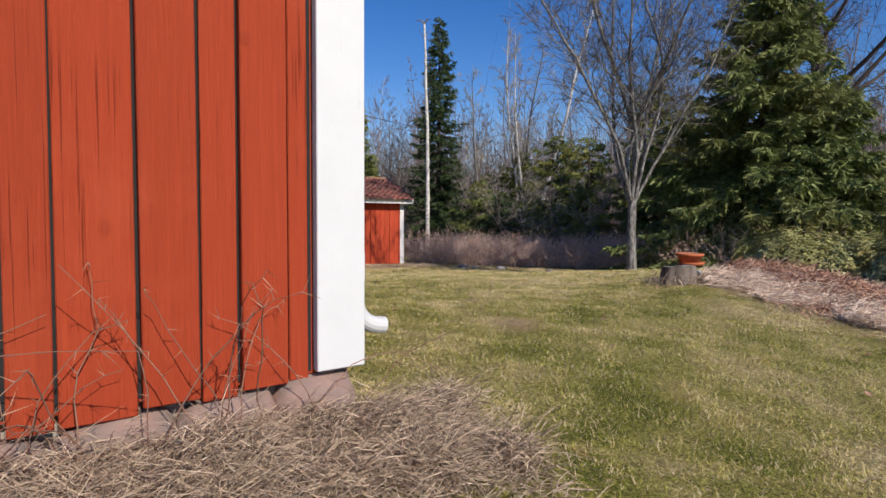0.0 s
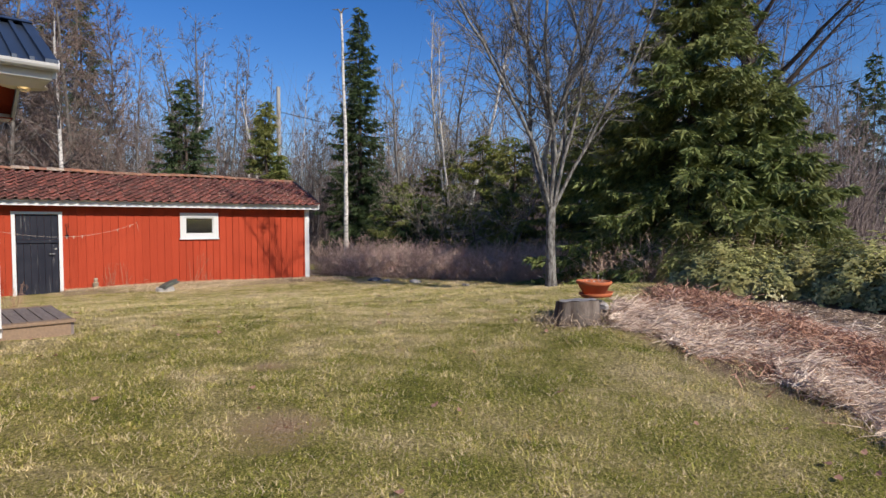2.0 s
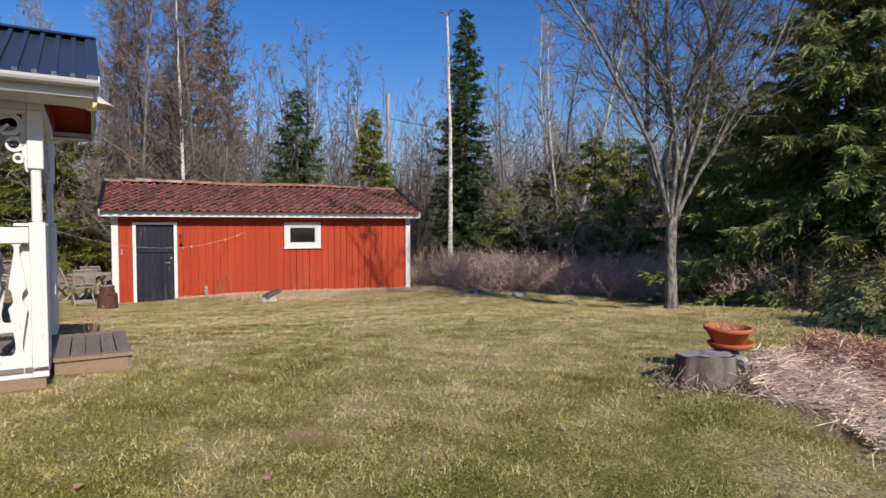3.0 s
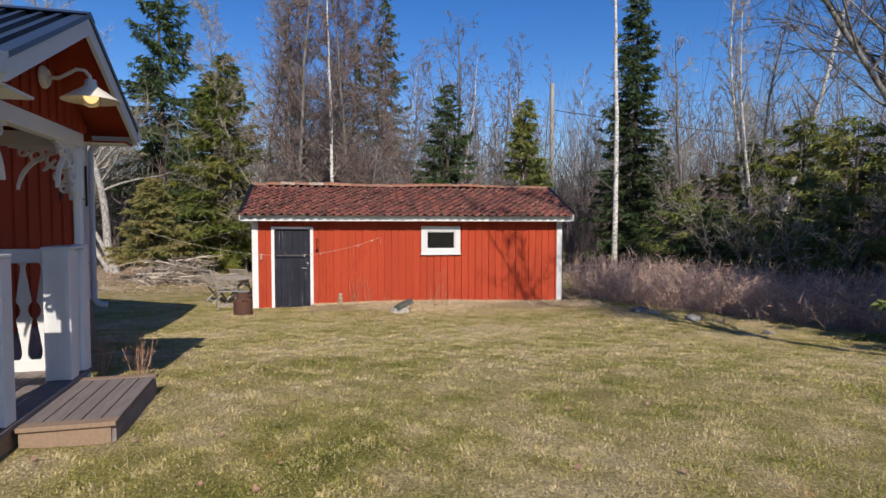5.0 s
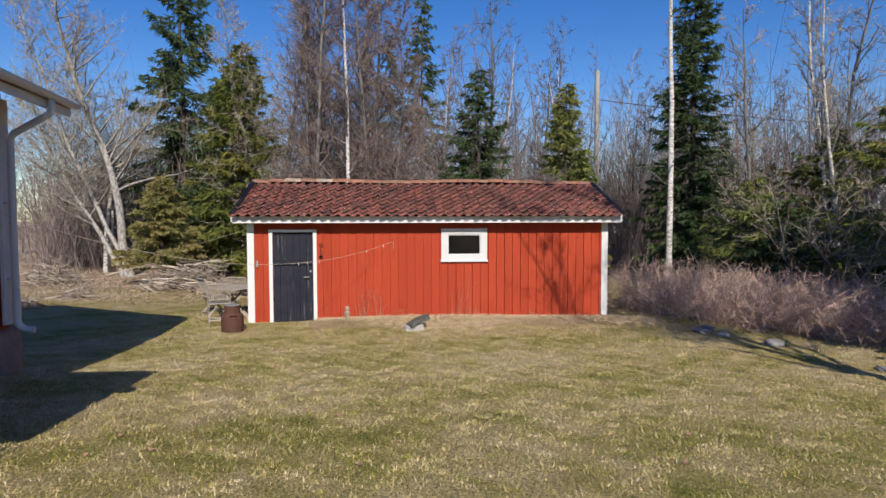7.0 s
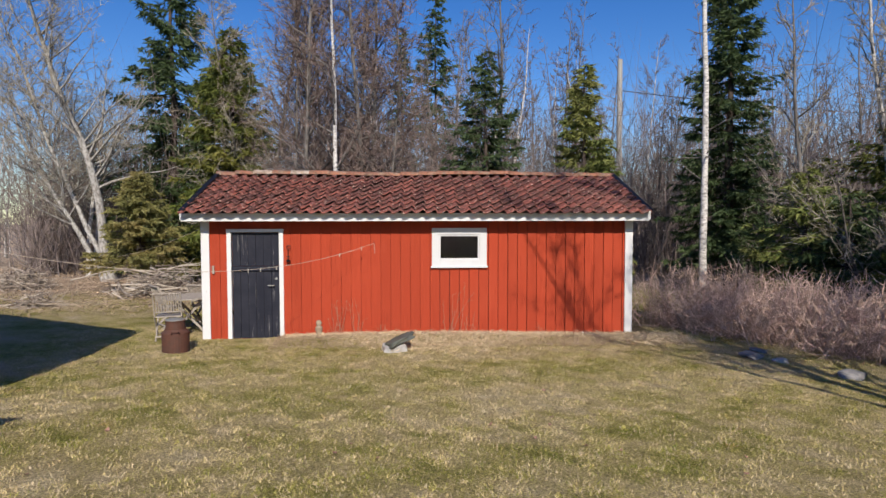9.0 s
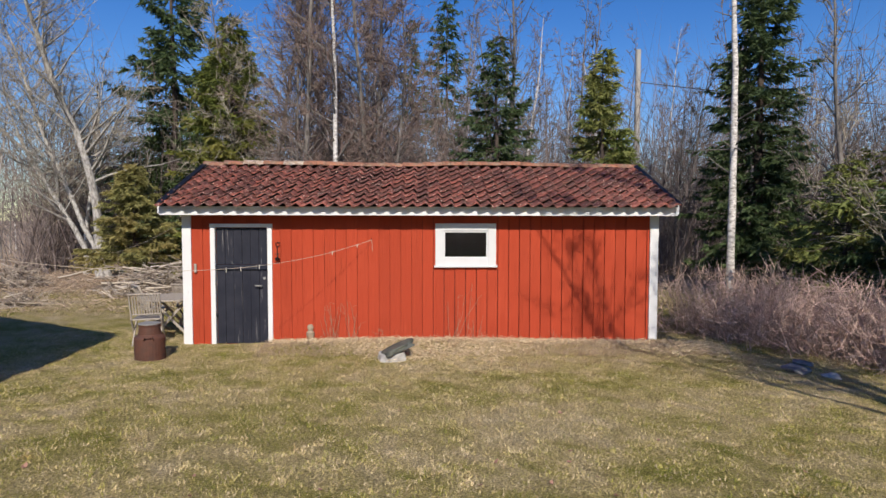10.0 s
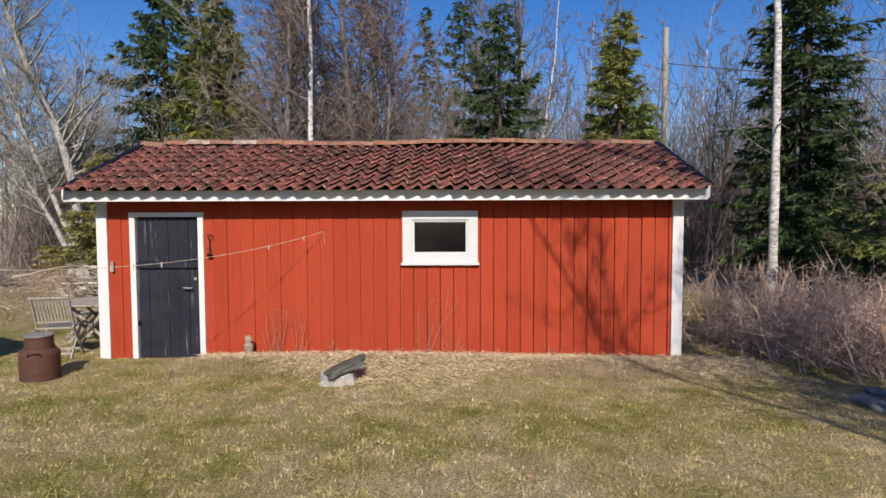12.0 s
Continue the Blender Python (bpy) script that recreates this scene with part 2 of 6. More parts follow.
def lawn_mat():
    m = Mat("lawn_ground", 0.95, spec=0.15)
    mid = m.noise(3.0, 6, 0.7, space="World", lo=0.40, hi=0.66)
    fine = m.noise(46, 5, 0.75, space="World", lo=0.38, hi=0.66)
    grain = m.noise(120, 4, 0.7, space="World", lo=0.36, hi=0.64)
    at = m.node("ShaderNodeAttribute")
    at.attribute_name = "dryness"
    dry = m.maths('ADD', at.outputs["Fac"], m.maths('MULTIPLY', m.maths('SUBTRACT', grain, 0.55), 0.42))
    c = dryness_ramp(m, dry)
    c = m.mix(m.maths('MULTIPLY', fine, 0.85), c, (0.07, 0.06, 0.025))
    geo = m.node("ShaderNodeNewGeometry")
    sep = m.node("ShaderNodeSeparateXYZ")
    m.link(geo.outputs["Position"], sep.inputs[0])
    edge = m.noise(0.8, 4, 0.7, space="World")
    # dry bed beside the stump, and the rough ground far away
    line = m.maths('ADD', m.maths('SUBTRACT', sep.outputs["Y"], m.maths('MULTIPLY', sep.outputs["X"], -0.33)), m.maths('MULTIPLY', edge, 0.9))
    bed = m.maths('MULTIPLY', m.ramp(line, 12.1, 12.5), m.ramp(sep.outputs["X"], 0.6, 1.3))
    c = m.mix(bed, c, m.mix(mid, (0.34, 0.24, 0.17), (0.18, 0.12, 0.085)))
    west = m.ramp(m.maths('ADD', sep.outputs["X"], m.maths('MULTIPLY', edge, 5.0)), -15.5, -18.0)
    c = m.mix(west, c, m.mix(mid, (0.40, 0.29, 0.21), (0.56, 0.45, 0.32)))
    north = m.ramp(sep.outputs["Y"], 19.0, 21.0)
    c = m.mix(north, c, m.mix(mid, (0.16, 0.12, 0.08), (0.28, 0.22, 0.14)))
    field = m.maths('MULTIPLY', m.ramp(sep.outputs["Y"], 26.0, 29.0), m.ramp(sep.outputs["X"], -24.0, -18.0))
    c = m.mix(field, c, m.mix(mid, (0.42, 0.34, 0.27), (0.34, 0.27, 0.21)))
    for bx, by, r_ in ((1.75, 8.1, 0.36), (0.6, 8.5, 0.26), (-2.4, 11.2, 0.22)):
        v = m.node("ShaderNodeVectorMath")
        v.operation = 'DISTANCE'
        m.link(geo.outputs["Position"], v.inputs[0])
        v.inputs[1].default_value = (bx, by, float(0.7))
        spot = m.maths('ADD', v.outputs["Value"], m.maths('MULTIPLY', m.noise(5, 4, 0.7, space="World"), 0.5))
        c = m.mix(m.ramp(spot, r_ + 0.2, r_ - 0.1), c, m.mix(fine, (0.34, 0.17, 0.08), (0.72, 0.55, 0.38)))
    m.bump(m.maths('ADD', fine, mid), 0.9, 0.03)
    return m.done(c)


LAWN = lawn_mat()


def blade_mat():
    """Grass whose tufts run from moss green to bleached straw; "dryness" is set for each tuft."""
    m = Mat("grass_blades", 0.7, spec=0.25)
    at = m.node("ShaderNodeAttribute")
    at.attribute_name = "dryness"
    isl = m.island()
    dry = m.maths('ADD', at.outputs["Fac"], m.maths('MULTIPLY', m.maths('SUBTRACT', isl, 0.5), 0.44))
    c = dryness_ramp(m, dry)
    c = m.mix(m.ramp(isl, 0.72, 0.78), c, (0.62, 0.50, 0.32))
    c = m.mix(m.maths('MULTIPLY', m.noise(1.7, 5, 0.7, space="World", lo=0.62, hi=0.70), 0.6), c, (0.50, 0.26, 0.08))
    return m.thin(c, 0.22)


BLADE = blade_mat()


# ---- mesh helpers ----
def part(name, bm, material, parent=None, label="", kind="", smooth=False):
    me = bpy.data.meshes.new(name)
    bmesh.ops.recalc_face_normals(bm, faces=bm.faces)
    bm.to_mesh(me)
    bm.free()
    return finish(name, me, material, parent, label, kind, smooth)


def finish(name, me, material, parent=None, label="", kind="", smooth=False):
    me.materials.append(material)
    if smooth:
        me.shade_smooth()
    ob = new(name, me)
    ob.parent = parent
    return tagged(ob, label=label, kind=kind)


def raw(name, verts, faces, material, parent=None, label="", kind="", smooth=False):
    """A mesh from arrays; every face has the same number of corners."""
    v = np.asarray(verts, dtype=np.float32).reshape(-1, 3)
    f = np.asarray(faces, dtype=np.int32)
    me = bpy.data.meshes.new(name)
    me.vertices.add(len(v))
    me.vertices.foreach_set("co", v.ravel())
    me.loops.add(f.size)
    me.loops.foreach_set("vertex_index", f.ravel())
    me.polygons.add(len(f))
    me.polygons.foreach_set("loop_start", np.arange(len(f), dtype=np.int32) * f.shape[1])
    me.update(calc_edges=True)
    me.validate()
    return finish(name, me, material, parent, label, kind, smooth)


def thing(name, m, label="", category="", group="", kind=""):
    e = new(name)
    e.empty_display_size = 0.2
    e.matrix_basis = m
    return tagged(e, label, category, group, kind)


def box(bm, x0, x1, y0, y1, z0, z1, bevel=0.0, m=None):
    vs = [bm.verts.new((x, y, z)) for x in (x0, x1) for y in (y0, y1) for z in (z0, z1)]
    fs = [bm.faces.new([vs[i] for i in q]) for q in ((0, 1, 3, 2), (4, 6, 7, 5), (0, 4, 5, 1), (2, 3, 7, 6), (0, 2, 6, 4), (1, 5, 7, 3))]
    if m is not None:
        bmesh.ops.transform(bm, matrix=m, verts=vs)
    if bevel:
        bmesh.ops.bevel(bm, geom=list({e for f in fs for e in f.edges}), offset=bevel, segments=1, affect='EDGES', clamp_overlap=True)
    return vs


def cut_out(a, b, lo, hi, opening):
    """The rectangles that are left of a board a..b, lo..hi once an opening is cut from it."""
    o0, o1, z0, z1 = opening
    if b <= o0 or a >= o1:
        return [(a, b, lo, hi)]
    out = []
    if a < o0 - 0.004:
        out.append((a, o0, lo, hi))
    if b > o1 + 0.004:
        out.append((o1, b, lo, hi))
    m0, m1 = max(a, o0), min(b, o1)
    if z0 > lo:
        out.append((m0, m1, lo, z0))
    if z1 < hi:
        out.append((m0, m1, z1, hi))
    return out


def prism(bm, pts, axis, a, b):
    """An outline of (u, v) pushed along an axis from a to b."""
    def at(u, v, w):
        return {"x": (w, u, v), "y": (u, w, v), "z": (u, v, w)}[axis]
    lo = [bm.verts.new(at(u, v, a)) for u, v in pts]
    hi = [bm.verts.new(at(u, v, b)) for u, v in pts]
    n = len(pts)
    bm.faces.new(lo)
    bm.faces.new(hi[::-1])
    for i in range(n):
        j = (i + 1) % n
        bm.faces.new((lo[i], lo[j], hi[j], hi[i]))


def tube(bm, pts, radii, sides=10, caps=True):
    pts = [Vector(p) for p in pts]
    if isinstance(radii, (float, int)):
        radii = [radii] * len(pts)
    rings, ref = [], None
    for i, p in enumerate(pts):
        d = (pts[min(i + 1, len(pts) - 1)] - pts[max(i - 1, 0)]).normalized()
        if ref is None:
            ref = d.orthogonal().normalized()
        ref = (ref - d * ref.dot(d)).normalized()
        other = d.cross(ref)
        rings.append([bm.verts.new(p + (ref * math.cos(2 * math.pi * k / sides) + other * math.sin(2 * math.pi * k / sides)) * radii[i]) for k in range(sides)])
    for a, b in zip(rings, rings[1:]):
        for k in range(sides):
            bm.faces.new((a[k], a[(k + 1) % sides], b[(k + 1) % sides], b[k]))
    if caps:
        bm.faces.new(rings[0][::-1])
        bm.faces.new(rings[-1])


def lathe(bm, profile, sides=24, centre=(0, 0)):
    """profile: (radius, z) from bottom to top; closed round the axis."""
    rings = []
    for r, z in profile:
        rings.append([bm.verts.new((centre[0] + r * math.cos(2 * math.pi * k / sides), centre[1] + r * math.sin(2 * math.pi * k / sides), z)) for k in range(sides)])
    for a, b in zip(rings, rings[1:]):
        for k in range(sides):
            bm.faces.new((a[k], a[(k + 1) % sides], b[(k + 1) % sides], b[k]))
    bm.faces.new(rings[0][::-1])
    bm.faces.new(rings[-1])


# ---- ground ----
def ground_z(x, y):
    x, y = np.asarray(x, float), np.asarray(y, float)
    z = 0.377 + 0.377 * np.tanh((x + 5.8 - 0.285 * (np.clip(y, 2, 22) - 9)) / 3.61)
    z = z - 0.096 * np.logaddexp(0, (np.clip(x, -60, 7) - 2) / 0.8)
    z = z + 0.036 * np.clip(y - 30, 0, 55) * np.clip((x + 30) / 15, 0, 1)
    z = z + 0.10 * np.exp(-((x - 1.6) ** 2 / 1.2 + (y - 12.4) ** 2 / 0.6))
    z = z + 0.10 * np.exp(-((x - 1.05) ** 2 + (y - 11.45) ** 2) / 0.9)
    z = z + 0.10 * np.exp(-((x + 11.9) ** 2 / 0.05 + (y - 10.6) ** 2 / 6.0))
    return z


def relief(x, y):
    return 0.012 * np.sin(3.1 * x + 1.3 * np.sin(2.3 * y)) * np.sin(2.7 * y + 0.8 * np.sin(1.9 * x)) + 0.006 * np.sin(9.3 * x + 2 * np.sin(7.1 * y))


def gz(x, y):
    return float(ground_z(x, y))


def graded(lo, a, b, hi, step):
    mid = np.arange(a, b, step)
    out_hi, d, p = [], step, mid[-1]
    while p < hi:
        d *= 1.18
        p += d
        out_hi.append(p)
    out_lo, d, p = [], step, a
    while p > lo:
        d *= 1.18
        p -= d
        out_lo.append(p)
    return np.array(out_lo[::-1] + list(mid) + out_hi)


def ripple(x, y, f, seed=0.0):
    """A smooth uneven field, about -1 to 1, with features about 1/f metres wide."""
    a = np.sin(2.1 * f * x + 1.7 * np.sin(1.3 * f * y + seed) + seed)
    b = np.sin(1.9 * f * y + 1.9 * np.sin(1.1 * f * x - seed) - 2 * seed)
    c = np.sin(3.7 * f * (x + 0.6 * y) + 1.3 * np.sin(2.3 * f * (y - x)) + 3 * seed)
    return 0.5 * a * b + 0.3 * c + 0.2 * np.sin(5.3 * f * (y - 0.4 * x) + 2 * a)


def lawn_dryness(x, y):
    """How bleached the lawn is, from moss green at 0 to straw at 1."""
    d = 0.55 + 0.14 * ripple(x, y, 0.55, 1) + 0.20 * ripple(x, y, 1.9, 2) + 0.18 * ripple(x, y, 5.1, 3)
    return d + 0.10 * np.clip((1.5 - x) / 7, -0.6, 1)


def build_ground():
    xs, ys = graded(-600, -16, 7, 600, 0.19), graded(-600, 3, 20, 900, 0.19)
    X, Y = np.meshgrid(xs, ys, indexing="ij")
    near = (np.abs(X + 4) < 14) & (np.abs(Y - 11) < 12)
    Z = ground_z(X, Y) + np.where(near, relief(X, Y), 0)
    n, k = X.shape
    idx = np.arange(n * k).reshape(n, k)
    f = np.stack([idx[:-1, :-1], idx[1:, :-1], idx[1:, 1:], idx[:-1, 1:]], -1).reshape(-1, 4)
    ob = raw("ground", np.stack([X, Y, Z], -1), f, LAWN, kind="structure", smooth=True)
    at = ob.data.attributes.new("dryness", 'FLOAT', 'POINT')
    at.data.foreach_set("value", lawn_dryness(X, Y).ravel().astype(np.float32))
    tagged(ob, label="patchy spring lawn of green moss and straw-coloured grass", category="ground")


build_ground()


# ---- the red outbuilding ----
SX, SY0, SY1, SH, SDEPTH = -12.2, 6.88, 14.60, 2.17, 3.4
RIDGE_X, RIDGE_Z, EAVE_X, EAVE_Z = -13.9, 3.07, -11.86, 2.27
RY0, RY1 = 6.60, 14.84


def build_shed():
    shed = thing("shed", pose(SX, (SY0 + SY1) / 2, 0), "long red-painted wooden shed with white corner boards and clay-tile roof", "shed")
    ox, oy = SX, (SY0 + SY1) / 2
    L = (SY1 - SY0) / 2
    # solid shell behind the boards, with the window and door openings
    bm = bmesh.new()
    wy0, wy1, wz0, wz1 = 11.06 - oy, 11.80 - oy, 1.42, 1.88
    dy0, dy1, dz1 = 7.36 - oy, 8.20 - oy, 1.93
    T = 0.12
    for y0, y1, z0, z1 in ((-L, dy0, -0.25, SH + 0.2), (dy0, dy1, dz1, SH + 0.2), (dy1, wy0, -0.25, SH + 0.2), (wy0, wy1, -0.25, wz0), (wy0, wy1, wz1, SH + 0.2), (wy1, L, -0.25, SH + 0.2), (dy0, dy1, -0.25, 0.02)):
        box(bm, -T, -0.036, y0, y1, z0, z1)
    box(bm, -SDEPTH, -SDEPTH + T, -L, L, -0.25, SH + 0.2)
    rise = (RIDGE_Z - EAVE_Z) / (RIDGE_X - EAVE_X)
    for y0, y1 in ((-L + 0.01, -L + T), (L - T, L - 0.01)):
        prism(bm, [(-SDEPTH + T + .002, -0.25), (-T - .002, -0.25), (-T - .002, SH + 0.02), (RIDGE_X - ox, RIDGE_Z - 0.1), (-SDEPTH + T + .002, SH + 0.02)], "y", y0, y1)
    part("wall", bm, RED_SHED, shed)
    # black backing added so the front board seams look shaded
    bm = bmesh.new()
    for y0, y1, z0, z1 in ((-L + 0.1, dy0 - 0.01, 0.0, SH), (dy1 + 0.01, wy0 - 0.01, 0.0, SH), (wy0, wy1, 0.0, wz0 - 0.02), (wy1 + 0.01, L - 0.1, 0.0, SH)):
        box(bm, -0.034, -0.031, y0, y1, z0, z1)
    part("building_paper", bm, DARK, shed, "black backing painted as shade in the gaps between boards")
    bm = bmesh.new()
    box(bm, -SDEPTH + 0.1, -0.1, -L + 0.1, L - 0.1, -0.1, 0.01)
    part("floor", bm, CONCRETE, shed)
    # front boards, every second one proud
    y, i = -L + 0.10, 0
    r = random.Random(4)
    while y < L - 0.10:
        w = min(0.178, L - 0.10 - y)
        x0, x1 = (-0.030, 0.001) if i % 2 else (-0.030, 0.008)
        gap = 0.0045 if y > wy0 - 0.3 else 0.0015
        a, b = y + gap, y + w - gap
        lo = -0.03 + r.uniform(-0.015, 0.02)
        rects = [q for p in cut_out(max(a, -L + 0.1), min(b, L - 0.1), lo, SH + 0.05, (dy0 - 0.072, dy1 + 0.072, -1, dz1 + 0.052)) for q in cut_out(*p, (wy0 - 0.125, wy1 + 0.125, wz0 - 0.125, wz1 + 0.115))]
        for ya, yb, z0, z1 in rects:
            bm = bmesh.new()
            box(bm, x0, x1, ya, yb, z0, z1, 0.003)
            part("board", bm, RED_SHED, shed)
        y += w
        i += 1
    # end boards
    for side in (-1, 1):
        bm = bmesh.new()
        for k in range(19):
            x = -0.1 - k * 0.172
            top = SH + 0.05 + min(-x, SDEPTH + x) * 0.38
            box(bm, x - 0.166, x, side * L - (0.012 if k % 2 else 0.02), side * L + (0.012 if k % 2 else 0.02), -0.05, top)
        part("end_boarding", bm, RED_SHED, shed)
    # white corner boards
    for y0, y1 in ((-L - 0.02, -L + 0.10), (L - 0.10, L + 0.02)):
        bm = bmesh.new()
        box(bm, -0.01, 0.03, y0, y1, -0.02, SH + 0.03, 0.003)
        part("corner_board", bm, WHITE_WORN, shed, "white-painted corner board")
        bm = bmesh.new()
        ye = y0 - 0.022 if y0 < 0 else y1
        box(bm, -0.13, 0.03, ye, ye + 0.022, -0.02, SH + 0.03, 0.003)
        part("corner_board", bm, WHITE_WORN, shed, "white-painted corner board")
    # fascia and soffit
    ex, y0, y1 = EAVE_X - ox, RY0 - oy, RY1 - oy
    bm = bmesh.new()
    box(bm, ex - 0.025, ex, y0 + 0.02, y1 - 0.02, EAVE_Z - 0.145, EAVE_Z - 0.005, 0.004)
    part("fascia", bm, WHITE_WORN, shed, "white-painted eaves board with flaking paint")
    bm = bmesh.new()
    prism(bm, [(ex - 0.03, EAVE_Z - 0.03), (RIDGE_X - ox, RIDGE_Z - 0.05), (RIDGE_X - ox, RIDGE_Z - 0.09), (ex - 0.03, EAVE_Z - 0.07)], "y", y0 + 0.03, y1 - 0.03)
    bx = 2 * (RIDGE_X - ox) - ex
    prism(bm, [(bx + 0.03, EAVE_Z - 0.03), (RIDGE_X - ox, RIDGE_Z - 0.05), (RIDGE_X - ox, RIDGE_Z - 0.09), (bx + 0.03, EAVE_Z - 0.07)], "y", y0 + 0.03, y1 - 0.03)
    part("roof_deck", bm, DARK, shed)
    for ye in (y0, y1 - 0.025):
        for xe, z in ((ex, EAVE_Z), (bx, EAVE_Z)):
            bm = bmesh.new()
            prism(bm, [(xe, z + 0.03), (RIDGE_X - ox, RIDGE_Z + 0.05), (RIDGE_X - ox, RIDGE_Z - 0.10), (xe, z - 0.12)], "y", ye, ye + 0.025)
            part("bargeboard", bm, WHITE_WORN, shed, "white-painted gable board")
            bm = bmesh.new()
            n = (0.02, 0.05)
            prism(bm, [(xe, z + 0.032), (RIDGE_X - ox, RIDGE_Z + 0.052), (RIDGE_X - ox, RIDGE_Z + 0.075), (xe, z + 0.055)], "y", ye - 0.02, ye + 0.07)
            part("verge_flashing", bm, BLACK_IRON, shed, "dark metal verge strip")
    # door
    door = new("door")
    door.parent = shed
    tagged(door, label="charcoal-painted plank door with worn flaking paint")
    bm = bmesh.new()
    n = 6
    for k in range(n):
        a = dy0 + 0.012 + k * (dy1 - dy0 - 0.024) / n
        box(bm, -0.05, -0.012 - 0.004 * (k % 2), a + 0.002, a + (dy1 - dy0 - 0.024) / n - 0.002, 0.03, 1.24, 0.002)
        box(bm, -0.05, -0.014 - 0.003 * (k % 2), a + 0.002, a + (dy1 - dy0 - 0.024) / n - 0.002, 1.33, dz1 - 0.01, 0.002)
    part("leaf", bm, DOOR, door)
    bm = bmesh.new()
    box(bm, -0.03, 0.022, dy0 - 0.03, dy1 + 0.03, 1.245, 1.325, 0.004)
    part("rail", bm, DOOR, door)
    for zz in (1.28, 0.5):
        bm = bmesh.new()
        box(bm, 0.0, 0.012, dy1 - 0.02 if zz > 1 else dy0 - 0.01, dy1 + 0.045 if zz > 1 else dy0 + 0.03, zz - 0.03, zz + 0.03, 0.002)
        part("hinge", bm, BLACK_IRON, door)
    bm = bmesh.new()
    tube(bm, [(0.0, dy1 - 0.09, 0.98), (0.05, dy1 - 0.09, 0.98), (0.055, dy1 - 0.20, 0.985)], 0.010, 8)
    part("handle", bm, GALV, door, "metal lever handle")
    bm = bmesh.new()
    lathe(bm, [(0.022, -0.004), (0.022, 0.004)], 12)
    bmesh.ops.transform(bm, matrix=pose(-0.004, dy1 - 0.06, 1.10, 0, 90, 0), verts=bm.verts)
    part("lock", bm, GALV, door)
    bm = bmesh.new()
    box(bm, -0.04, 0.035, dy0 - 0.075, dy0, -0.02, dz1 + 0.055, 0.003)
    box(bm, -0.04, 0.035, dy1, dy1 + 0.075, -0.02, dz1 + 0.055, 0.003)
    box(bm, -0.04, 0.037, dy0 - 0.08, dy1 + 0.08, dz1, dz1 + 0.06, 0.003)
    part("frame", bm, WHITE_WORN, door, "white-painted door frame")
    # window
    win = new("window")
    win.parent = shed
    bm = bmesh.new()
    f = 0.13
    box(bm, -0.05, 0.030, wy0 - f, wy0, wz0 - f, wz1 + f - 0.01, 0.003)
    box(bm, -0.05, 0.030, wy1, wy1 + f, wz0 - f, wz1 + f - 0.01, 0.003)
    box(bm, -0.05, 0.032, wy0, wy1, wz1, wz1 + f - 0.01, 0.003)
    box(bm, -0.05, 0.032, wy0, wy1, wz0 - f, wz0, 0.003)
    part("window_frame", bm, WHITE, win, "white-painted window frame")
    bm = bmesh.new()
    for a, b, c, d in ((wy0, wy0 + 0.03, wz0, wz1), (wy1 - 0.03, wy1, wz0, wz1), (wy0 + 0.03, wy1 - 0.03, wz0, wz0 + 0.03), (wy0 + 0.03, wy1 - 0.03, wz1 - 0.03, wz1)):
        box(bm, -0.05, 0.012, a, b, c, d, 0.002)
    part("sash", bm, WHITE, win)
    bm = bmesh.new()
    box(bm, 0.0, 0.07, wy0 - f - 0.02, wy1 + f + 0.02, wz0 - f - 0.012, wz0 - f + 0.022, 0.003)
    part("window_sill", bm, WHITE, win)
    bm = bmesh.new()
    box(bm, -0.030, -0.024, wy0 + 0.028, wy1 - 0.028, wz0 + 0.028, wz1 - 0.028)
    part("pane", bm, GLASS, win)
    # added black panel: the room's darkness is put into its colour
    bm = bmesh.new()
    box(bm, -0.40, -0.39, wy0 - 0.2, wy1 + 0.2, wz0 - 0.2, wz1 + 0.2)
    part("blind", bm, DARK, win, "black panel painted as the unlit room behind the glass")
    # iron wall hook ornament beside the door
    bm = bmesh.new()
    tube(bm, [(0.03, 8.37 - oy + 0.035 * math.cos(a), 1.66 + 0.035 * math.sin(a)) for a in np.linspace(0.5, 6.0, 12)], 0.006, 6)
    tube(bm, [(0.03, 8.36 - oy, 1.62), (0.03, 8.36 - oy, 1.50), (0.05, 8.37 - oy, 1.45)], 0.007, 6)
    tube(bm, [(0.05, 8.33 - oy, 1.50), (0.05, 8.40 - oy, 1.50)], 0.006, 6)
    lathe(bm, [(0.035, 1.405), (0.04, 1.43), (0.01, 1.45)], 12, (0.05, 8.365 - oy))
    part("wall_ornament", bm, BLACK_IRON, shed, "small black iron wall hook")
    return shed


shed = build_shed()


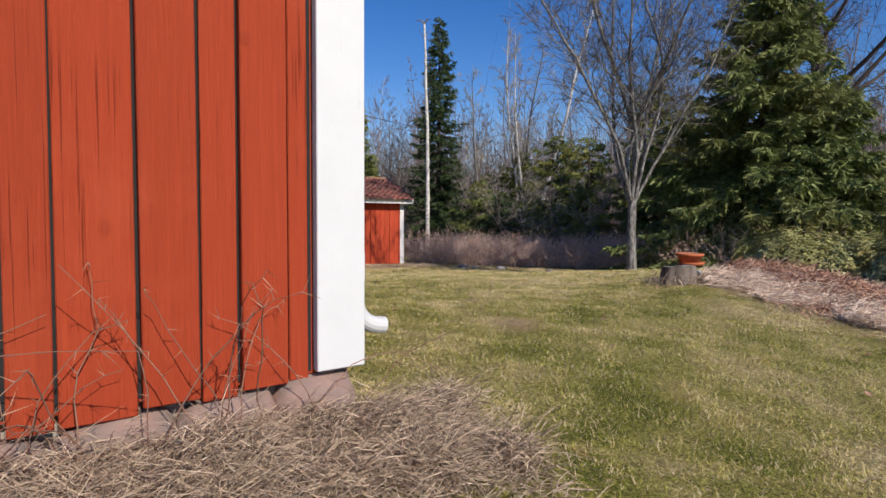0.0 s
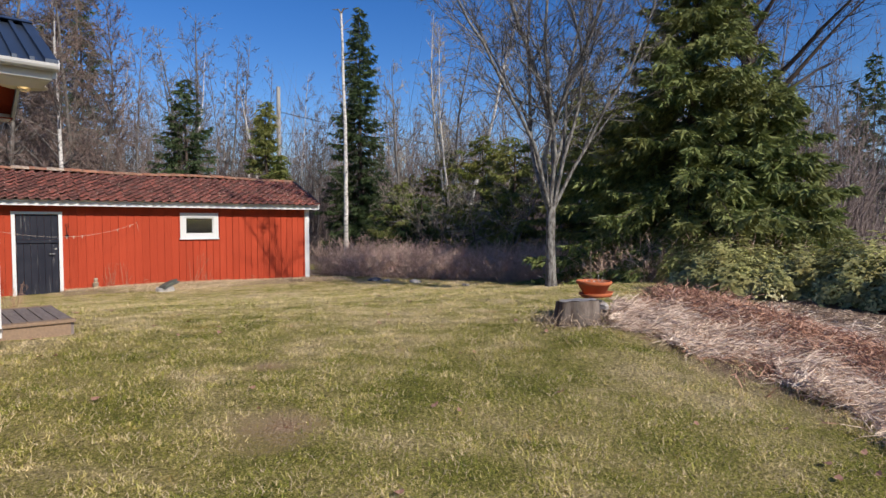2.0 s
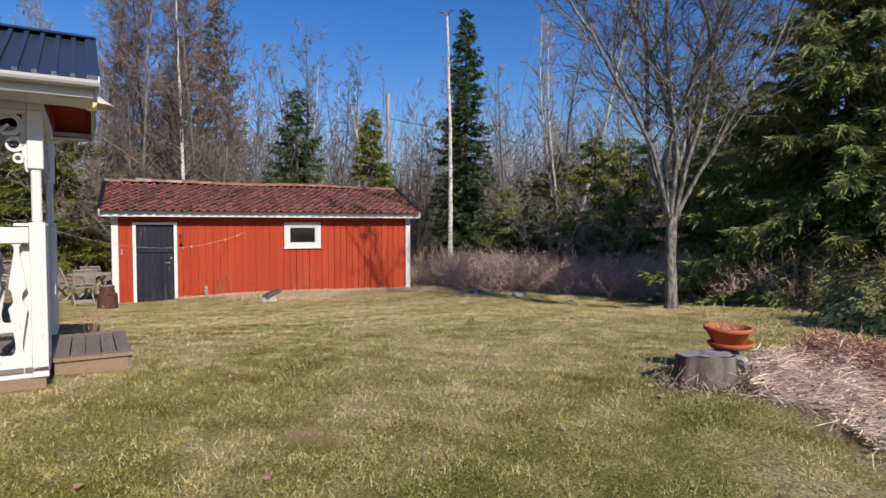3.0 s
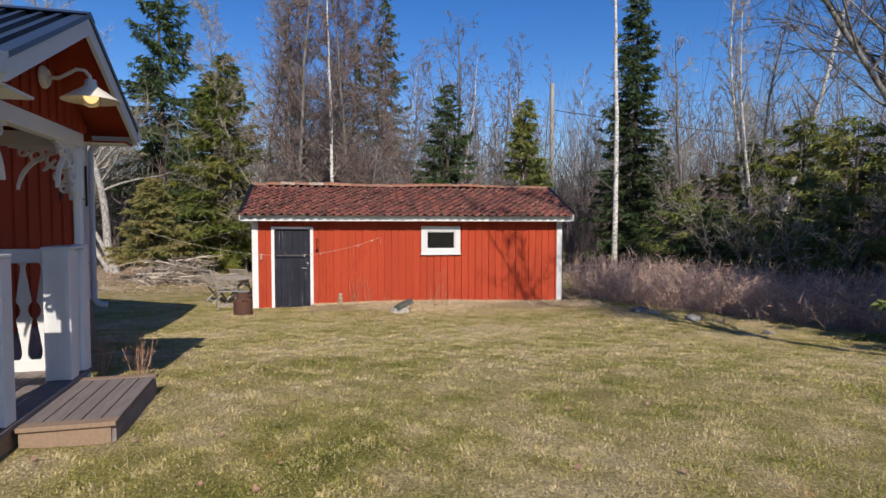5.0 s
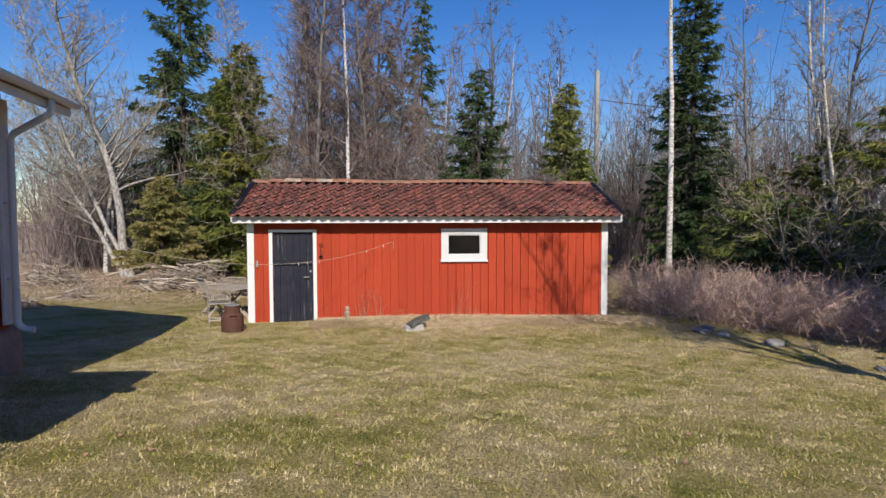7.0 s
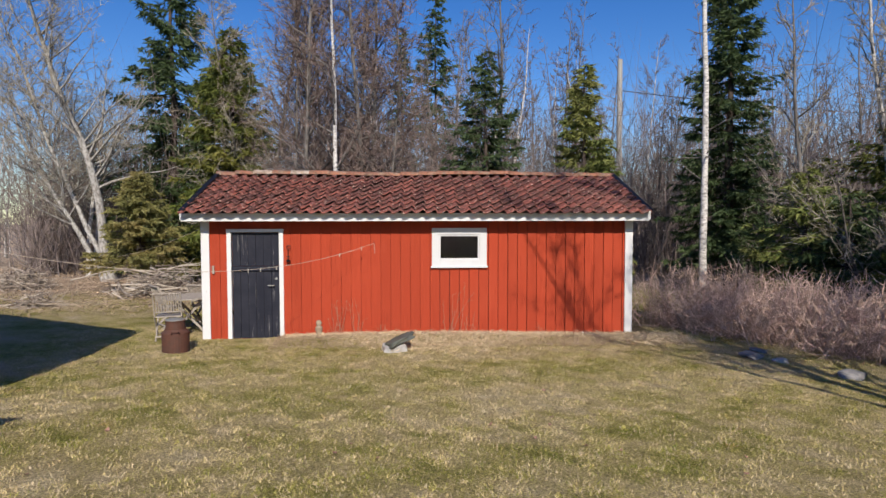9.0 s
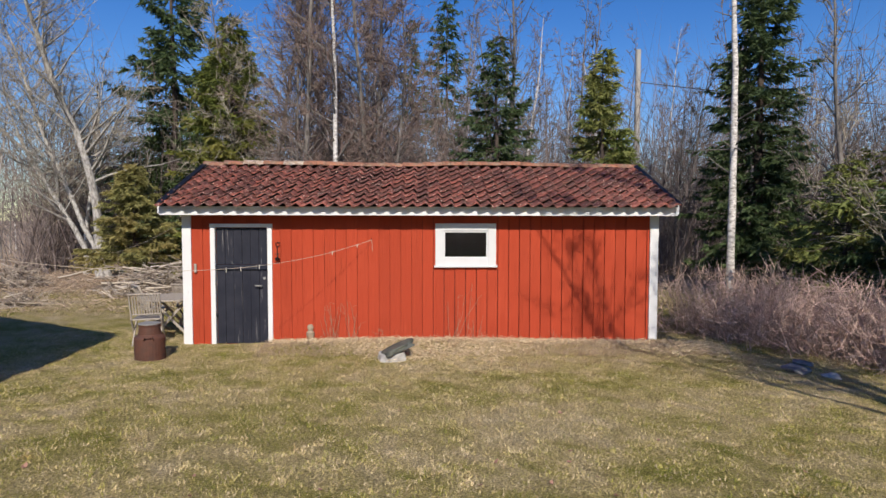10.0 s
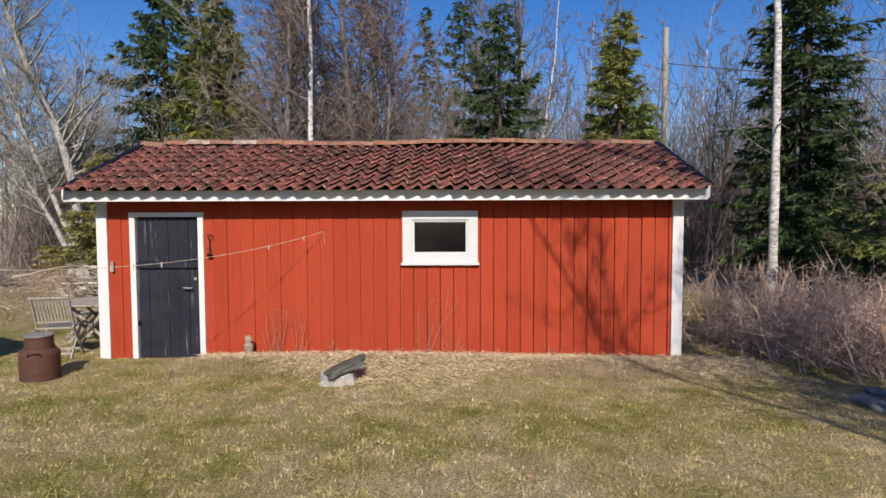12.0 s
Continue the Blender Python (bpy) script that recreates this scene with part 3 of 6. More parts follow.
def s_tile_mesh(w, l, seg=12, thick=0.016):
    """A single-rolled pantile: x up the slope, y across, from its lower left corner."""
    bm = bmesh.new()
    rows = []
    for x, lift in ((0.0, 0.050), (l * 0.5, 0.025), (l, 0.0)):
        top, low = [], []
        for k in range(seg + 1):
            u = k / seg
            h = 0.029 * math.cos(2 * math.pi * (u - 0.28)) + 0.007 * math.cos(4 * math.pi * (u - 0.20))
            top.append(bm.verts.new((x, u * (w + 0.012), h + lift + thick)))
            low.append(bm.verts.new((x, u * (w + 0.012), h + lift)))
        rows.append((top, low))
    for (t0, _), (t1, _) in zip(rows, rows[1:]):
        for k in range(seg):
            bm.faces.new((t0[k], t0[k + 1], t1[k + 1], t1[k]))
    t, lo = rows[0]
    for k in range(seg):
        bm.faces.new((lo[k], lo[k + 1], t[k + 1], t[k]))
    me = bpy.data.meshes.new("roof_tile")
    bmesh.ops.recalc_face_normals(bm, faces=bm.faces)
    bm.to_mesh(me)
    bm.free()
    me.shade_smooth()
    me.materials.append(TILE)
    return me


def build_tiles():
    ox, oy = SX, (SY0 + SY1) / 2
    slope = math.atan2(RIDGE_Z - EAVE_Z, EAVE_X - RIDGE_X)
    length = math.hypot(RIDGE_Z - EAVE_Z, EAVE_X - RIDGE_X)
    cols, rows = 41, 9
    w, l = (RY1 - RY0 - 0.08) / cols, (length + 0.05) / rows
    me = s_tile_mesh(w, l + 0.03)
    r = random.Random(9)
    up = Matrix.Rotation(slope, 4, 'Y')
    for i in range(rows):
        for j in range(cols):
            d = i * l - 0.02
            m = pose(EAVE_X - ox + 0.13 - d * math.cos(slope), RY0 - oy + 0.04 + j * w + r.uniform(-0.005, 0.005), EAVE_Z - 0.030 + d * math.sin(slope) * 0.97 + r.uniform(-0.008, 0.006), 0, 0, 180 + r.uniform(-2.5, 2.5))
            m = m @ Matrix.Translation((0, -w, 0)) @ pose(0, 0, 0, r.uniform(-1.5, 1.5), -math.degrees(slope) + r.uniform(-1.0, 1.0), 0)
            t = new("roof_tile", me)
            t.parent, t.matrix_basis = shed, m
    # back slope, never near
    verts, faces = [], []
    v0 = np.array([v.co[:] for v in me.vertices])
    f0 = np.array([p.vertices[:] for p in me.polygons])
    for i in range(rows):
        for j in range(cols):
            d = i * l
            m = np.array(pose(2 * (RIDGE_X - ox) - (EAVE_X - ox) - 0.03 + d * math.cos(slope), RY0 - oy + 0.04 + j * w, EAVE_Z - 0.02 + d * math.sin(slope), 0, -math.degrees(slope), 0))
            faces.append(f0 + len(v0) * (i * cols + j))
            verts.append(v0 @ m[:3, :3].T + m[:3, 3])
    raw("tile_field", np.concatenate(verts), np.concatenate(faces), TILE, shed, "clay tiles of the far slope", "stuff", True)
    # ridge tiles
    n = 22
    step = (RY1 - RY0) / n
    bm = bmesh.new()
    ang = [math.pi * k / 8 for k in range(9)]
    a0 = [bm.verts.new((0.125 * math.cos(a), 0, 0.085 * math.sin(a))) for a in ang]
    a1 = [bm.verts.new((0.110 * math.cos(a), step + 0.03, 0.070 * math.sin(a))) for a in ang]
    b0 = [bm.verts.new((0.105 * math.cos(a), 0, 0.065 * math.sin(a))) for a in ang]
    for k in range(8):
        bm.faces.new((a0[k], a0[k + 1], a1[k + 1], a1[k]))
        bm.faces.new((b0[k], b0[k + 1], a0[k + 1], a0[k]))
    meshes = []
    for mat in (RIDGE_TILE, RIDGE_PALE):
        me2 = bpy.data.meshes.new("ridge_tile")
        bm.to_mesh(me2)
        me2.materials.append(mat)
        me2.shade_smooth()
        meshes.append(me2)
    bm.free()
    for k in range(n):
        t = new("ridge_tile", meshes[1] if k in (2, 4) else meshes[0])
        t.parent = shed
        t.matrix_basis = pose(RIDGE_X - ox, RY0 - oy + k * step, RIDGE_Z + 0.018 + 0.018 * math.sin(k * 0.55) + r.uniform(-0.006, 0.006), r.uniform(-2, 2), r.uniform(-3, 3), r.uniform(-1, 1))
        if k in (2, 4):
            tagged(t, label="ridge tile crusted with pale lichen")


# ---- the house, with its porch ----
HOUSE_M = pose(2.97, 6.13, 0, 0, 0, 5.0)
HL, HW, WALL_TOP = 10.15, 6.5, 3.35


def build_house():
    house = thing("house", HOUSE_M, "old red-boarded timber house with white corners and stone plinth", "house")
    # shell
    bm = bmesh.new()
    T = 0.15
    dx0, dx1, dz0, dz1 = -5.55, -4.62, 0.86, 2.75
    for x0, x1, z0, z1 in ((dx1, 0, 0.9, 3.7), (dx0, dx1, dz1, 3.7), (-HL, dx0, 0.9, 3.7)):
        box(bm, x0, x1, -T, -0.032, z0, z1)
    part("front_wall", bm, RED_HOUSE, house)
    bm = bmesh.new()
    box(bm, -HL, 0, -HW, -HW + T, 0.85, 3.7)
    part("back_wall", bm, RED_HOUSE, house)
    for x0, x1 in ((-HL, -HL + T), (-T, -0.032)):
        bm = bmesh.new()
        prism(bm, [(-HW + T, 0.85), (-T, 0.85), (-T, 3.7), (-HW / 2, 5.3), (-HW + T, 3.7)], "x", x0, x1)
        part("end_wall", bm, RED_HOUSE, house)
    # end wall boards next to the walker
    y = -0.226
    r = random.Random(3)
    for k, w in enumerate((0.119, 0.19, 0.17, 0.20, 0.28, 0.13, 0.24, 0.15, 0.26, 0.14, 0.22, 0.17, 0.27, 0.13, 0.25, 0.15, 0.22, 0.16, 0.25, 0.14, 0.24, 0.16, 0.26, 0.14, 0.25, 0.15, 0.22, 0.16, 0.24, 0.15, 0.2, 0.2)):
        proud = 0.012 if k % 2 else -0.010
        a, b = y - w, y
        if a < -HW + 0.2:
            break
        mid = (a + b) / 2
        top = 3.6 + min(-mid, HW + mid) * 0.45
        bm = bmesh.new()
        e = 0.005 if k % 2 else -0.013
        lean = r.uniform(-0.010, 0.010)
        vs = box(bm, -0.032, proud, a - e + 0.003, b + e - 0.003, 0.845 + r.uniform(-0.02, 0.015) - 0.03 * min(1.2, -mid) , top)
        for v in bm.verts:
            if v.co.z > 2:
                v.co.y += lean
        bmesh.ops.bevel(bm, geom=bm.edges[:], offset=0.004, segments=1, affect='EDGES')
        part("board", bm, RED_HOUSE, house)
        y -= w
    # thin black sheet standing in for shade in the end wall seams
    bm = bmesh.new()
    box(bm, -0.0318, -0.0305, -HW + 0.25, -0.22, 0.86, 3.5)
    part("building_paper", bm, DARK, house, "black backing painted as shade in the gaps between boards")
    # facade boards
    x, k = -0.24, 0
    while x > -HL + 0.25:
        w = (0.21, 0.14)[k % 2]
        a, b = x - w, x
        proud = 0.012 if k % 2 else -0.010
        e = 0.008 if k % 2 else -0.010
        rects = cut_out(a - e + 0.002, b + e - 0.002, 0.88, 3.56, (dx0 - 0.098, dx1 + 0.098, 0.5, dz1 + 0.098))
        for xa, xb, z0, z1 in rects:
            bm = bmesh.new()
            box(bm, xa, xb, -0.032, proud, z0, z1, 0.003)
            part("board", bm, RED_HOUSE, house)
        x -= w
        k += 1
    # corner boards
    for x0, x1, y0, y1, z0 in ((-0.02, 0.028, -0.215, 0.022, 0.865), (-0.20, -0.021, -0.02, 0.026, 0.865), (-HL - 0.02, -HL + 0.18, -0.02, 0.026, 0.95), (-HL - 0.028, -HL + 0.01, -0.2, -0.021, 0.95)):
        bm = bmesh.new()
        box(bm, x0, x1, y0, y1, z0, 3.62, 0.004)
        part("corner_board", bm, WHITE, house, "wide white-painted corner board")
    # plinth of rough stones along the end wall and facade
    r = random.Random(11)
    def stone(x, y, lx, ly, z0, z1):
        bm = bmesh.new()
        bmesh.ops.create_icosphere(bm, subdivisions=2, radius=1)
        for v in bm.verts:
            c = v.co
            s = 1 + 0.16 * noise.noise(c * 1.7 + Vector((x * 3, y * 5, 1)))
            q = [math.copysign(abs(t) ** 0.55, t) for t in c]
            v.co = Vector((x + q[0] * lx * s, y + q[1] * ly * s, (z0 + z1) / 2 + q[2] * (z1 - z0) / 2 * s))
        part("plinth_stone", bm, STONE, house, "", smooth=True)
    y = 0.0
    while y > -HW:
        w = r.uniform(0.28, 0.5)
        top = 0.84 - 0.05 * min(1.3, -y) + r.uniform(-0.01, 0.03)
        stone(-0.10, y - w / 2, 0.14 + r.uniform(0, 0.04), w / 2 + 0.02, 0.28, top)
        stone(-0.06, y - w / 2 + r.uniform(-.1, .1), 0.17, w / 2 + 0.03, 0.0, 0.52)
        y -= w
    x = 0.0
    while x > -HL:
        w = r.uniform(0.35, 0.6)
        stone(x - w / 2, -0.12, w / 2 + 0.02, 0.15, 0.0 if x < -5 else 0.35, 0.90)
        x -= w
    bm = bmesh.new()
    box(bm, -HL + 0.06, -0.10, -HW + 0.05, -0.10, -0.3, 0.84)
    part("foundation", bm, CONCRETE, house)
    # roof: two slopes with raised seams, soffit, gutter
    y_e, z_e, z_r = 0.50, 3.72, 5.55
    x0, x1 = -HL - 0.55, 0.55
    for sgn in (1, -1):
        ye = y_e if sgn > 0 else -HW - y_e
        bm = bmesh.new()
        prism(bm, [(ye, z_e), (-HW / 2, z_r), (-HW / 2, z_r - 0.05), (ye, z_e - 0.05)], "x", x0, x1)
        part("roof", bm, STEEL_BLUE, house, "dark blue-grey sheet-metal roof")
        bm = bmesh.new()
        prism(bm, [(ye, z_e - 0.052), (-HW / 2, z_r - 0.052), (-HW / 2, z_r - 0.09), (ye, z_e - 0.09)], "x", x0 + 0.02, x1 - 0.02)
        part("soffit", bm, RED_HOUSE, house)
        bm = bmesh.new()
        for xx in (x0, x1 - 0.03):
            prism(bm, [(ye, z_e - 0.01), (-HW / 2, z_r - 0.01), (-HW / 2, z_r - 0.19), (ye, z_e - 0.19)], "x", xx - 0.005, xx + 0.035)
        part("bargeboard", bm, WHITE, house, "white-painted gable board")
        bm = bmesh.new()
        n = int((x1 - x0) / 0.2)
        for k in range(n):
            xa = x0 + 0.1 + k * (x1 - x0) / n
            prism(bm, [(ye, z_e + 0.004), (-HW / 2, z_r + 0.004), (-HW / 2, z_r + 0.03), (ye, z_e + 0.03)], "x", xa, xa + 0.06)
        part("roof_ribs", bm, STEEL_BLUE, house, kind="stuff")
    bm = bmesh.new()
    box(bm, x0 + 0.03, x1 - 0.03, y_e - 0.025, y_e, z_e - 0.19, z_e - 0.055, 0.003)
    part("fascia", bm, WHITE, house, "white-painted eaves board")
    gut = new("gutter")
    gut.parent = house
    tagged(gut, label="white metal half-round gutter and downpipes")
    bm = bmesh.new()
    a = [math.pi + math.pi * k / 8 for k in range(9)]
    prof = [(y_e + 0.065 + 0.062 * math.cos(t), z_e - 0.03 + 0.062 * math.sin(t)) for t in a]
    prof += [(y_e + 0.065 + 0.056 * math.cos(t), z_e - 0.03 + 0.056 * math.sin(t)) for t in reversed(a)]
    prism(bm, prof, "x", x0, x1)
    part("trough", bm, ZINC, gut)
    def downpipe(xp, toe, out, zt):
        bm = bmesh.new()
        tube(bm, [(xp, y_e + 0.06, z_e - 0.08), (xp, y_e + 0.06, z_e - 0.18), (xp, y_e + 0.03, z_e - 0.26), (xp, 0.14, z_e - 0.50), (xp, 0.10, z_e - 0.58), (xp, 0.10, zt + 0.24)], 0.040, 14)
        part("downpipe", bm, ZINC, gut)
        bm = bmesh.new()
        tube(bm, [(xp, 0.10, zt + 0.34), (xp, 0.10, zt + 0.20)], 0.047, 14)
        part("collar", bm, ZINC, gut)
        bm = bmesh.new()
        pts = [(xp, 0.10, zt + 0.30), (xp, 0.10, zt + 0.10)]
        for k in range(1, 7):
            t = k / 6 * radians(80)
            pts.append((xp + out * 0.12 * (1 - math.cos(t)), 0.10 + 0.13 * (1 - math.cos(t)), zt + 0.10 - 0.13 * math.sin(t)))
        pts.append((pts[-1][0] + out * 0.03, pts[-1][1] + toe, pts[-1][2] - 0.005))
        tube(bm, pts, 0.043, 14)
        part("elbow", bm, ZINC, gut)
        for zz in (1.5, 2.4):
            bm = bmesh.new()
            box(bm, xp - 0.05, xp + 0.05, 0.02, 0.07, zz - 0.012, zz + 0.012)
            part("bracket", bm, ZINC, gut)
    downpipe(-0.20, 0.05, 0.15, 1.03)
    downpipe(-HL + 0.10, 0.06, -0.3, 0.90)
    # house door inside the porch, white with a panel
    door = new("door")
    door.parent = house
    bm = bmesh.new()
    for a, b, c, d in ((dx0 - 0.1, dx0, dz0, dz1 + 0.1), (dx1, dx1 + 0.1, dz0, dz1 + 0.1), (dx0, dx1, dz1, dz1 + 0.1)):
        box(bm, a, b, -0.08, 0.03, c, d, 0.003)
    part("frame", bm, WHITE, door)
    bm = bmesh.new()
    box(bm, dx0 + 0.01, dx1 - 0.01, -0.07, -0.03, dz0 + 0.01, dz1 - 0.01)
    box(bm, dx0 + 0.12, dx1 - 0.12, -0.035, -0.015, dz0 + 0.15, 1.75, 0.01)
    box(bm, dx0 + 0.12, dx1 - 0.12, -0.035, -0.015, 1.85, dz1 - 0.12, 0.01)
    part("leaf", bm, WHITE, door, "white-painted panel door")
    return house


house = build_house()
PN, PF, PY, PFLOOR = -4.13, -5.98, 1.27, 0.87
APEX_X, APEX_Z, EZ = -4.97, 3.52, 2.92


def baluster_outline(w, z0, z1):
    """Right half of the gap cut between two sawn balusters: (half gap, z)."""
    h = z1 - z0
    g = w * 0.5
    ctrl = ((0.0, 0.0), (0.004, 0.35), (0.02, 0.60), (0.06, 0.72), (0.11, 0.72), (0.25, 0.52), (0.42, 0.24), (0.435, 0.34), (0.46, 0.56), (0.51, 0.70), (0.56, 0.58), (0.59, 0.34), (0.60, 0.28), (0.76, 0.52), (0.92, 0.80), (0.965, 0.78), (0.99, 0.58), (1.0, 0.40))
    return [(g * f, z0 + h * t) for t, f in ctrl]


def build_porch():
    porch = thing("porch", HOUSE_M, "white-painted timber porch with sawn fretwork and metal gable roof", "porch")
    def piece(name, x0, x1, y0, y1, z0, z1, mat=WHITE_WORN, label="", bevel=0.004):
        bm = bmesh.new()
        box(bm, x0, x1, y0, y1, z0, z1, bevel)
        return part(name, bm, mat, porch, label)
    # floor and its boards
    piece("floor_frame", PF + 0.02, PN - 0.02, 0.02, PY - 0.02, 0.70, 0.83, TIMBER)
    n = 8
    for k in range(n):
        w = (PY - 0.0) / n
        piece("floor_board", PF, PN, 0.01 + k * w + 0.003, 0.01 + (k + 1) * w - 0.003, 0.832, PFLOOR, DECK)
    for xx in (PN - 0.2, PF + 0.2):
        piece("foundation_block", xx - 0.12, xx + 0.12, 0.75, 1.0, 0.45, 0.70, CONCRETE)
    piece("foundation_plinth", PF + 0.05, PN - 0.05, 0.05, 0.35, 0.4, 0.70, CONCRETE)
    # posts
    for x, s in ((PN, -1), (PF, 1)):
        a, b = sorted((x, x + s * 0.10))
        piece("post", a, b, PY - 0.10, PY, PFLOOR - 0.08, 1.93, label="white-painted square porch post")
        a, b = sorted((x + s * 0.018, x + s * 0.082))
        piece("post_shaft", a, b, PY - 0.082, PY - 0.018, 1.928, 2.32, bevel=0.010)
        a, b = sorted((x, x + s * 0.10))
        piece("post_head", a, b, PY - 0.10, PY, 2.318, 2.74, bevel=0.008)
        a, b = sorted((x + s * 0.02, x + s * 0.10))
        piece("wall_post", a, b, 0.03, 0.11, PFLOOR, 2.74)
        a, b = sorted((x + s * 0.102, x + s * 0.16))
        c, d = sorted((x + s * 0.30, x + s * 0.44))
        p, q = min(a, c), max(b, d)
        piece("panel_board", p, q, PY - 0.17, PY - 0.03, PFLOOR + 0.01, 1.885)
        piece("panel_stile", a, b, PY - 0.03, PY, PFLOOR + 0.01, 1.885)
        piece("panel_stile", c, d, PY - 0.19, PY, PFLOOR + 0.005, 1.90)
        piece("panel_cap", min(p, x + s * 0.104), q, PY - 0.20, PY + 0.005, 1.902, 1.925)
    # side balustrades, sawn boards
    for x, s in ((PN, -1), (PF, 1)):
        a, b = sorted((x + s * 0.005, x + s * 0.09))
        piece("top_rail", a, b, 0.112, PY - 0.102, 1.78, 1.895)
        a, b = sorted((x + s * 0.015, x + s * 0.045))
        piece("bottom_rail", a, b, 0.112, PY - 0.102, 0.79, 0.965)
        count = 7
        w = (PY - 0.214) / count
        z0, z1 = 0.96, 1.785
        gap = baluster_outline(w, z0, z1)
        for k in range(count):
            c = 0.112 + (k + 0.5) * w
            bm = bmesh.new()
            rows = []
            for g, z in gap:
                rows.append((z, c - w / 2 + g, c + w / 2 - g))
            vs = []
            for z, ya, yb in rows:
                vs.append([bm.verts.new((xx, yy, z)) for xx in (a + 0.004, b - 0.004) for yy in (ya, yb)])
            for p, q in zip(vs, vs[1:]):
                for i, j in ((0, 1), (1, 3), (3, 2), (2, 0)):
                    bm.faces.new((p[i], p[j], q[j], q[i]))
            bm.faces.new([vs[0][i] for i in (0, 1, 3, 2)])
            bm.faces.new([vs[-1][i] for i in (0, 1, 3, 2)])
            part("baluster", bm, WHITE_WORN, porch)
    # beams
    piece("front_beam", PF + 0.0, PN, PY - 0.09, PY - 0.01, 2.742, 2.86)
    for x, s in ((PN, -1), (PF, 1)):
        a, b = sorted((x + s * 0.01, x + s * 0.09))
        piece("side_beam", a, b, 0.02, PY - 0.092, 2.742, 2.86)
    # scroll brackets in the front opening and along the sides
    def scroll(cx, cy, cz, s, along):
        bm = bmesh.new()
        def at(u, v):
            return (cx + s * u, cy, cz - v) if along == "x" else (cx, cy + s * u, cz - v)
        def flat(pts, w):
            pts = [Vector(at(*p)) for p in pts]
            nrm = Vector((0, 1, 0)) if along == "x" else Vector((1, 0, 0))
            rings = []
            for i, p in enumerate(pts):
                d = (pts[min(i + 1, len(pts) - 1)] - pts[max(0, i - 1)]).normalized()
                o = d.cross(nrm)
                ww = w * (0.6 + 0.6 * math.sin(math.pi * i / (len(pts) - 1)))
                rings.append([bm.verts.new(p + o * ww * su + nrm * 0.014 * sv) for su, sv in ((-1, -1), (1, -1), (1, 1), (-1, 1))])
            for p, q in zip(rings, rings[1:]):
                for k in range(4):
                    bm.faces.new((p[k], p[(k + 1) % 4], q[(k + 1) % 4], q[k]))
            bm.faces.new(rings[0])
            bm.faces.new(rings[-1])
        def ring(cu, cv, r, w, a0=0.0, a1=2 * math.pi, n=16):
            flat([(cu + r * math.cos(t), cv + r * math.sin(t)) for t in np.linspace(a0, a1, n)], w)
        flat([(0.0, 0.44), (0.012, 0.30), (0.016, 0.15), (0.012, 0.0)], 0.016)
        flat([(0.0, 0.012), (0.15, 0.016), (0.30, 0.014), (0.44, 0.008)], 0.016)
        flat([(0.03 + 0.36 * math.sin(t), 0.40 - 0.36 * math.cos(t)) for t in np.linspace(0.1, 1.45, 12)][::-1], 0.013)
        ring(0.105, 0.105, 0.070, 0.015)
        ring(0.245, 0.075, 0.045, 0.012)
        ring(0.075, 0.245, 0.045, 0.012)
        ring(0.345, 0.052, 0.028, 0.010)
        ring(0.052, 0.345, 0.028, 0.010)
        flat([(0.105, 0.105), (0.16, 0.16), (0.20, 0.20)], 0.012)
        part("scroll_bracket", bm, WHITE_WORN, porch, "sawn white scroll bracket")
    scroll(PN - 0.10, PY - 0.05, 2.74, -1, "x")
    scroll(PF + 0.10, PY - 0.05, 2.74, 1, "x")
    for x in (PN - 0.05, PF + 0.05):
        scroll(x, PY - 0.10, 2.74, -1, "y")
        scroll(x, 0.115, 2.74, 1, "y")
    # gable and roof
    y1 = 1.61
    bm = bmesh.new()
    prism(bm, [(PF - 0.012, 2.865), (PN + 0.012, 2.865), (PN + 0.02, 2.81), (PN + 0.30, 2.81), (PN + 0.30, 2.86), (APEX_X, 3.44), (PF - 0.20, 2.86), (PF - 0.20, 2.81), (PF - 0.02, 2.81)], "y", PY - 0.055, PY - 0.005)
    part("gable", bm, RED_HOUSE, porch, "dark red boarded porch gable")
    bm = bmesh.new()
    for k in range(14):
        xx = PF - 0.15 + k * 0.15
        top = 3.44 - abs(xx - APEX_X) * 0.50
        if top > 2.92:
            box(bm, xx - 0.012, xx + 0.012, PY - 0.006, PY + 0.012, 2.868, top)
    part("gable_battens", bm, RED_HOUSE, porch, kind="stuff")
    half = 1.24
    for s in (1, -1):
        xe = APEX_X + s * half
        bm = bmesh.new()
        prism(bm, [(xe, EZ), (APEX_X, APEX_Z), (APEX_X, APEX_Z - 0.03), (xe, EZ - 0.03)], "y", 0.0, y1)
        part("roof", bm, STEEL_BLUE, porch, "blue-grey ribbed metal roof")
        nrib = 14
        for k in range(nrib):
            ya = 0.05 + k * (y1 - 0.1) / nrib
            bm = bmesh.new()
            prism(bm, [(xe, EZ + 0.002), (APEX_X, APEX_Z + 0.002), (APEX_X, APEX_Z + 0.032), (xe, EZ + 0.032)], "y", ya, ya + 0.032)
            part("roof_rib", bm, STEEL_BLUE, porch)
        bm = bmesh.new()
        prism(bm, [(xe, EZ - 0.032), (APEX_X, APEX_Z - 0.032), (APEX_X, APEX_Z - 0.055), (xe, EZ - 0.055)], "y", 0.01, y1 - 0.02)
        part("soffit", bm, RED_HOUSE, porch)
        bm = bmesh.new()
        prism(bm, [(xe, EZ - 0.005), (APEX_X, APEX_Z - 0.005), (APEX_X, APEX_Z - 0.115), (xe, EZ - 0.115)], "y", y1 - 0.02, y1 + 0.008)
        part("bargeboard", bm, WHITE, porch, "white-painted bargeboard")
        bm = bmesh.new()
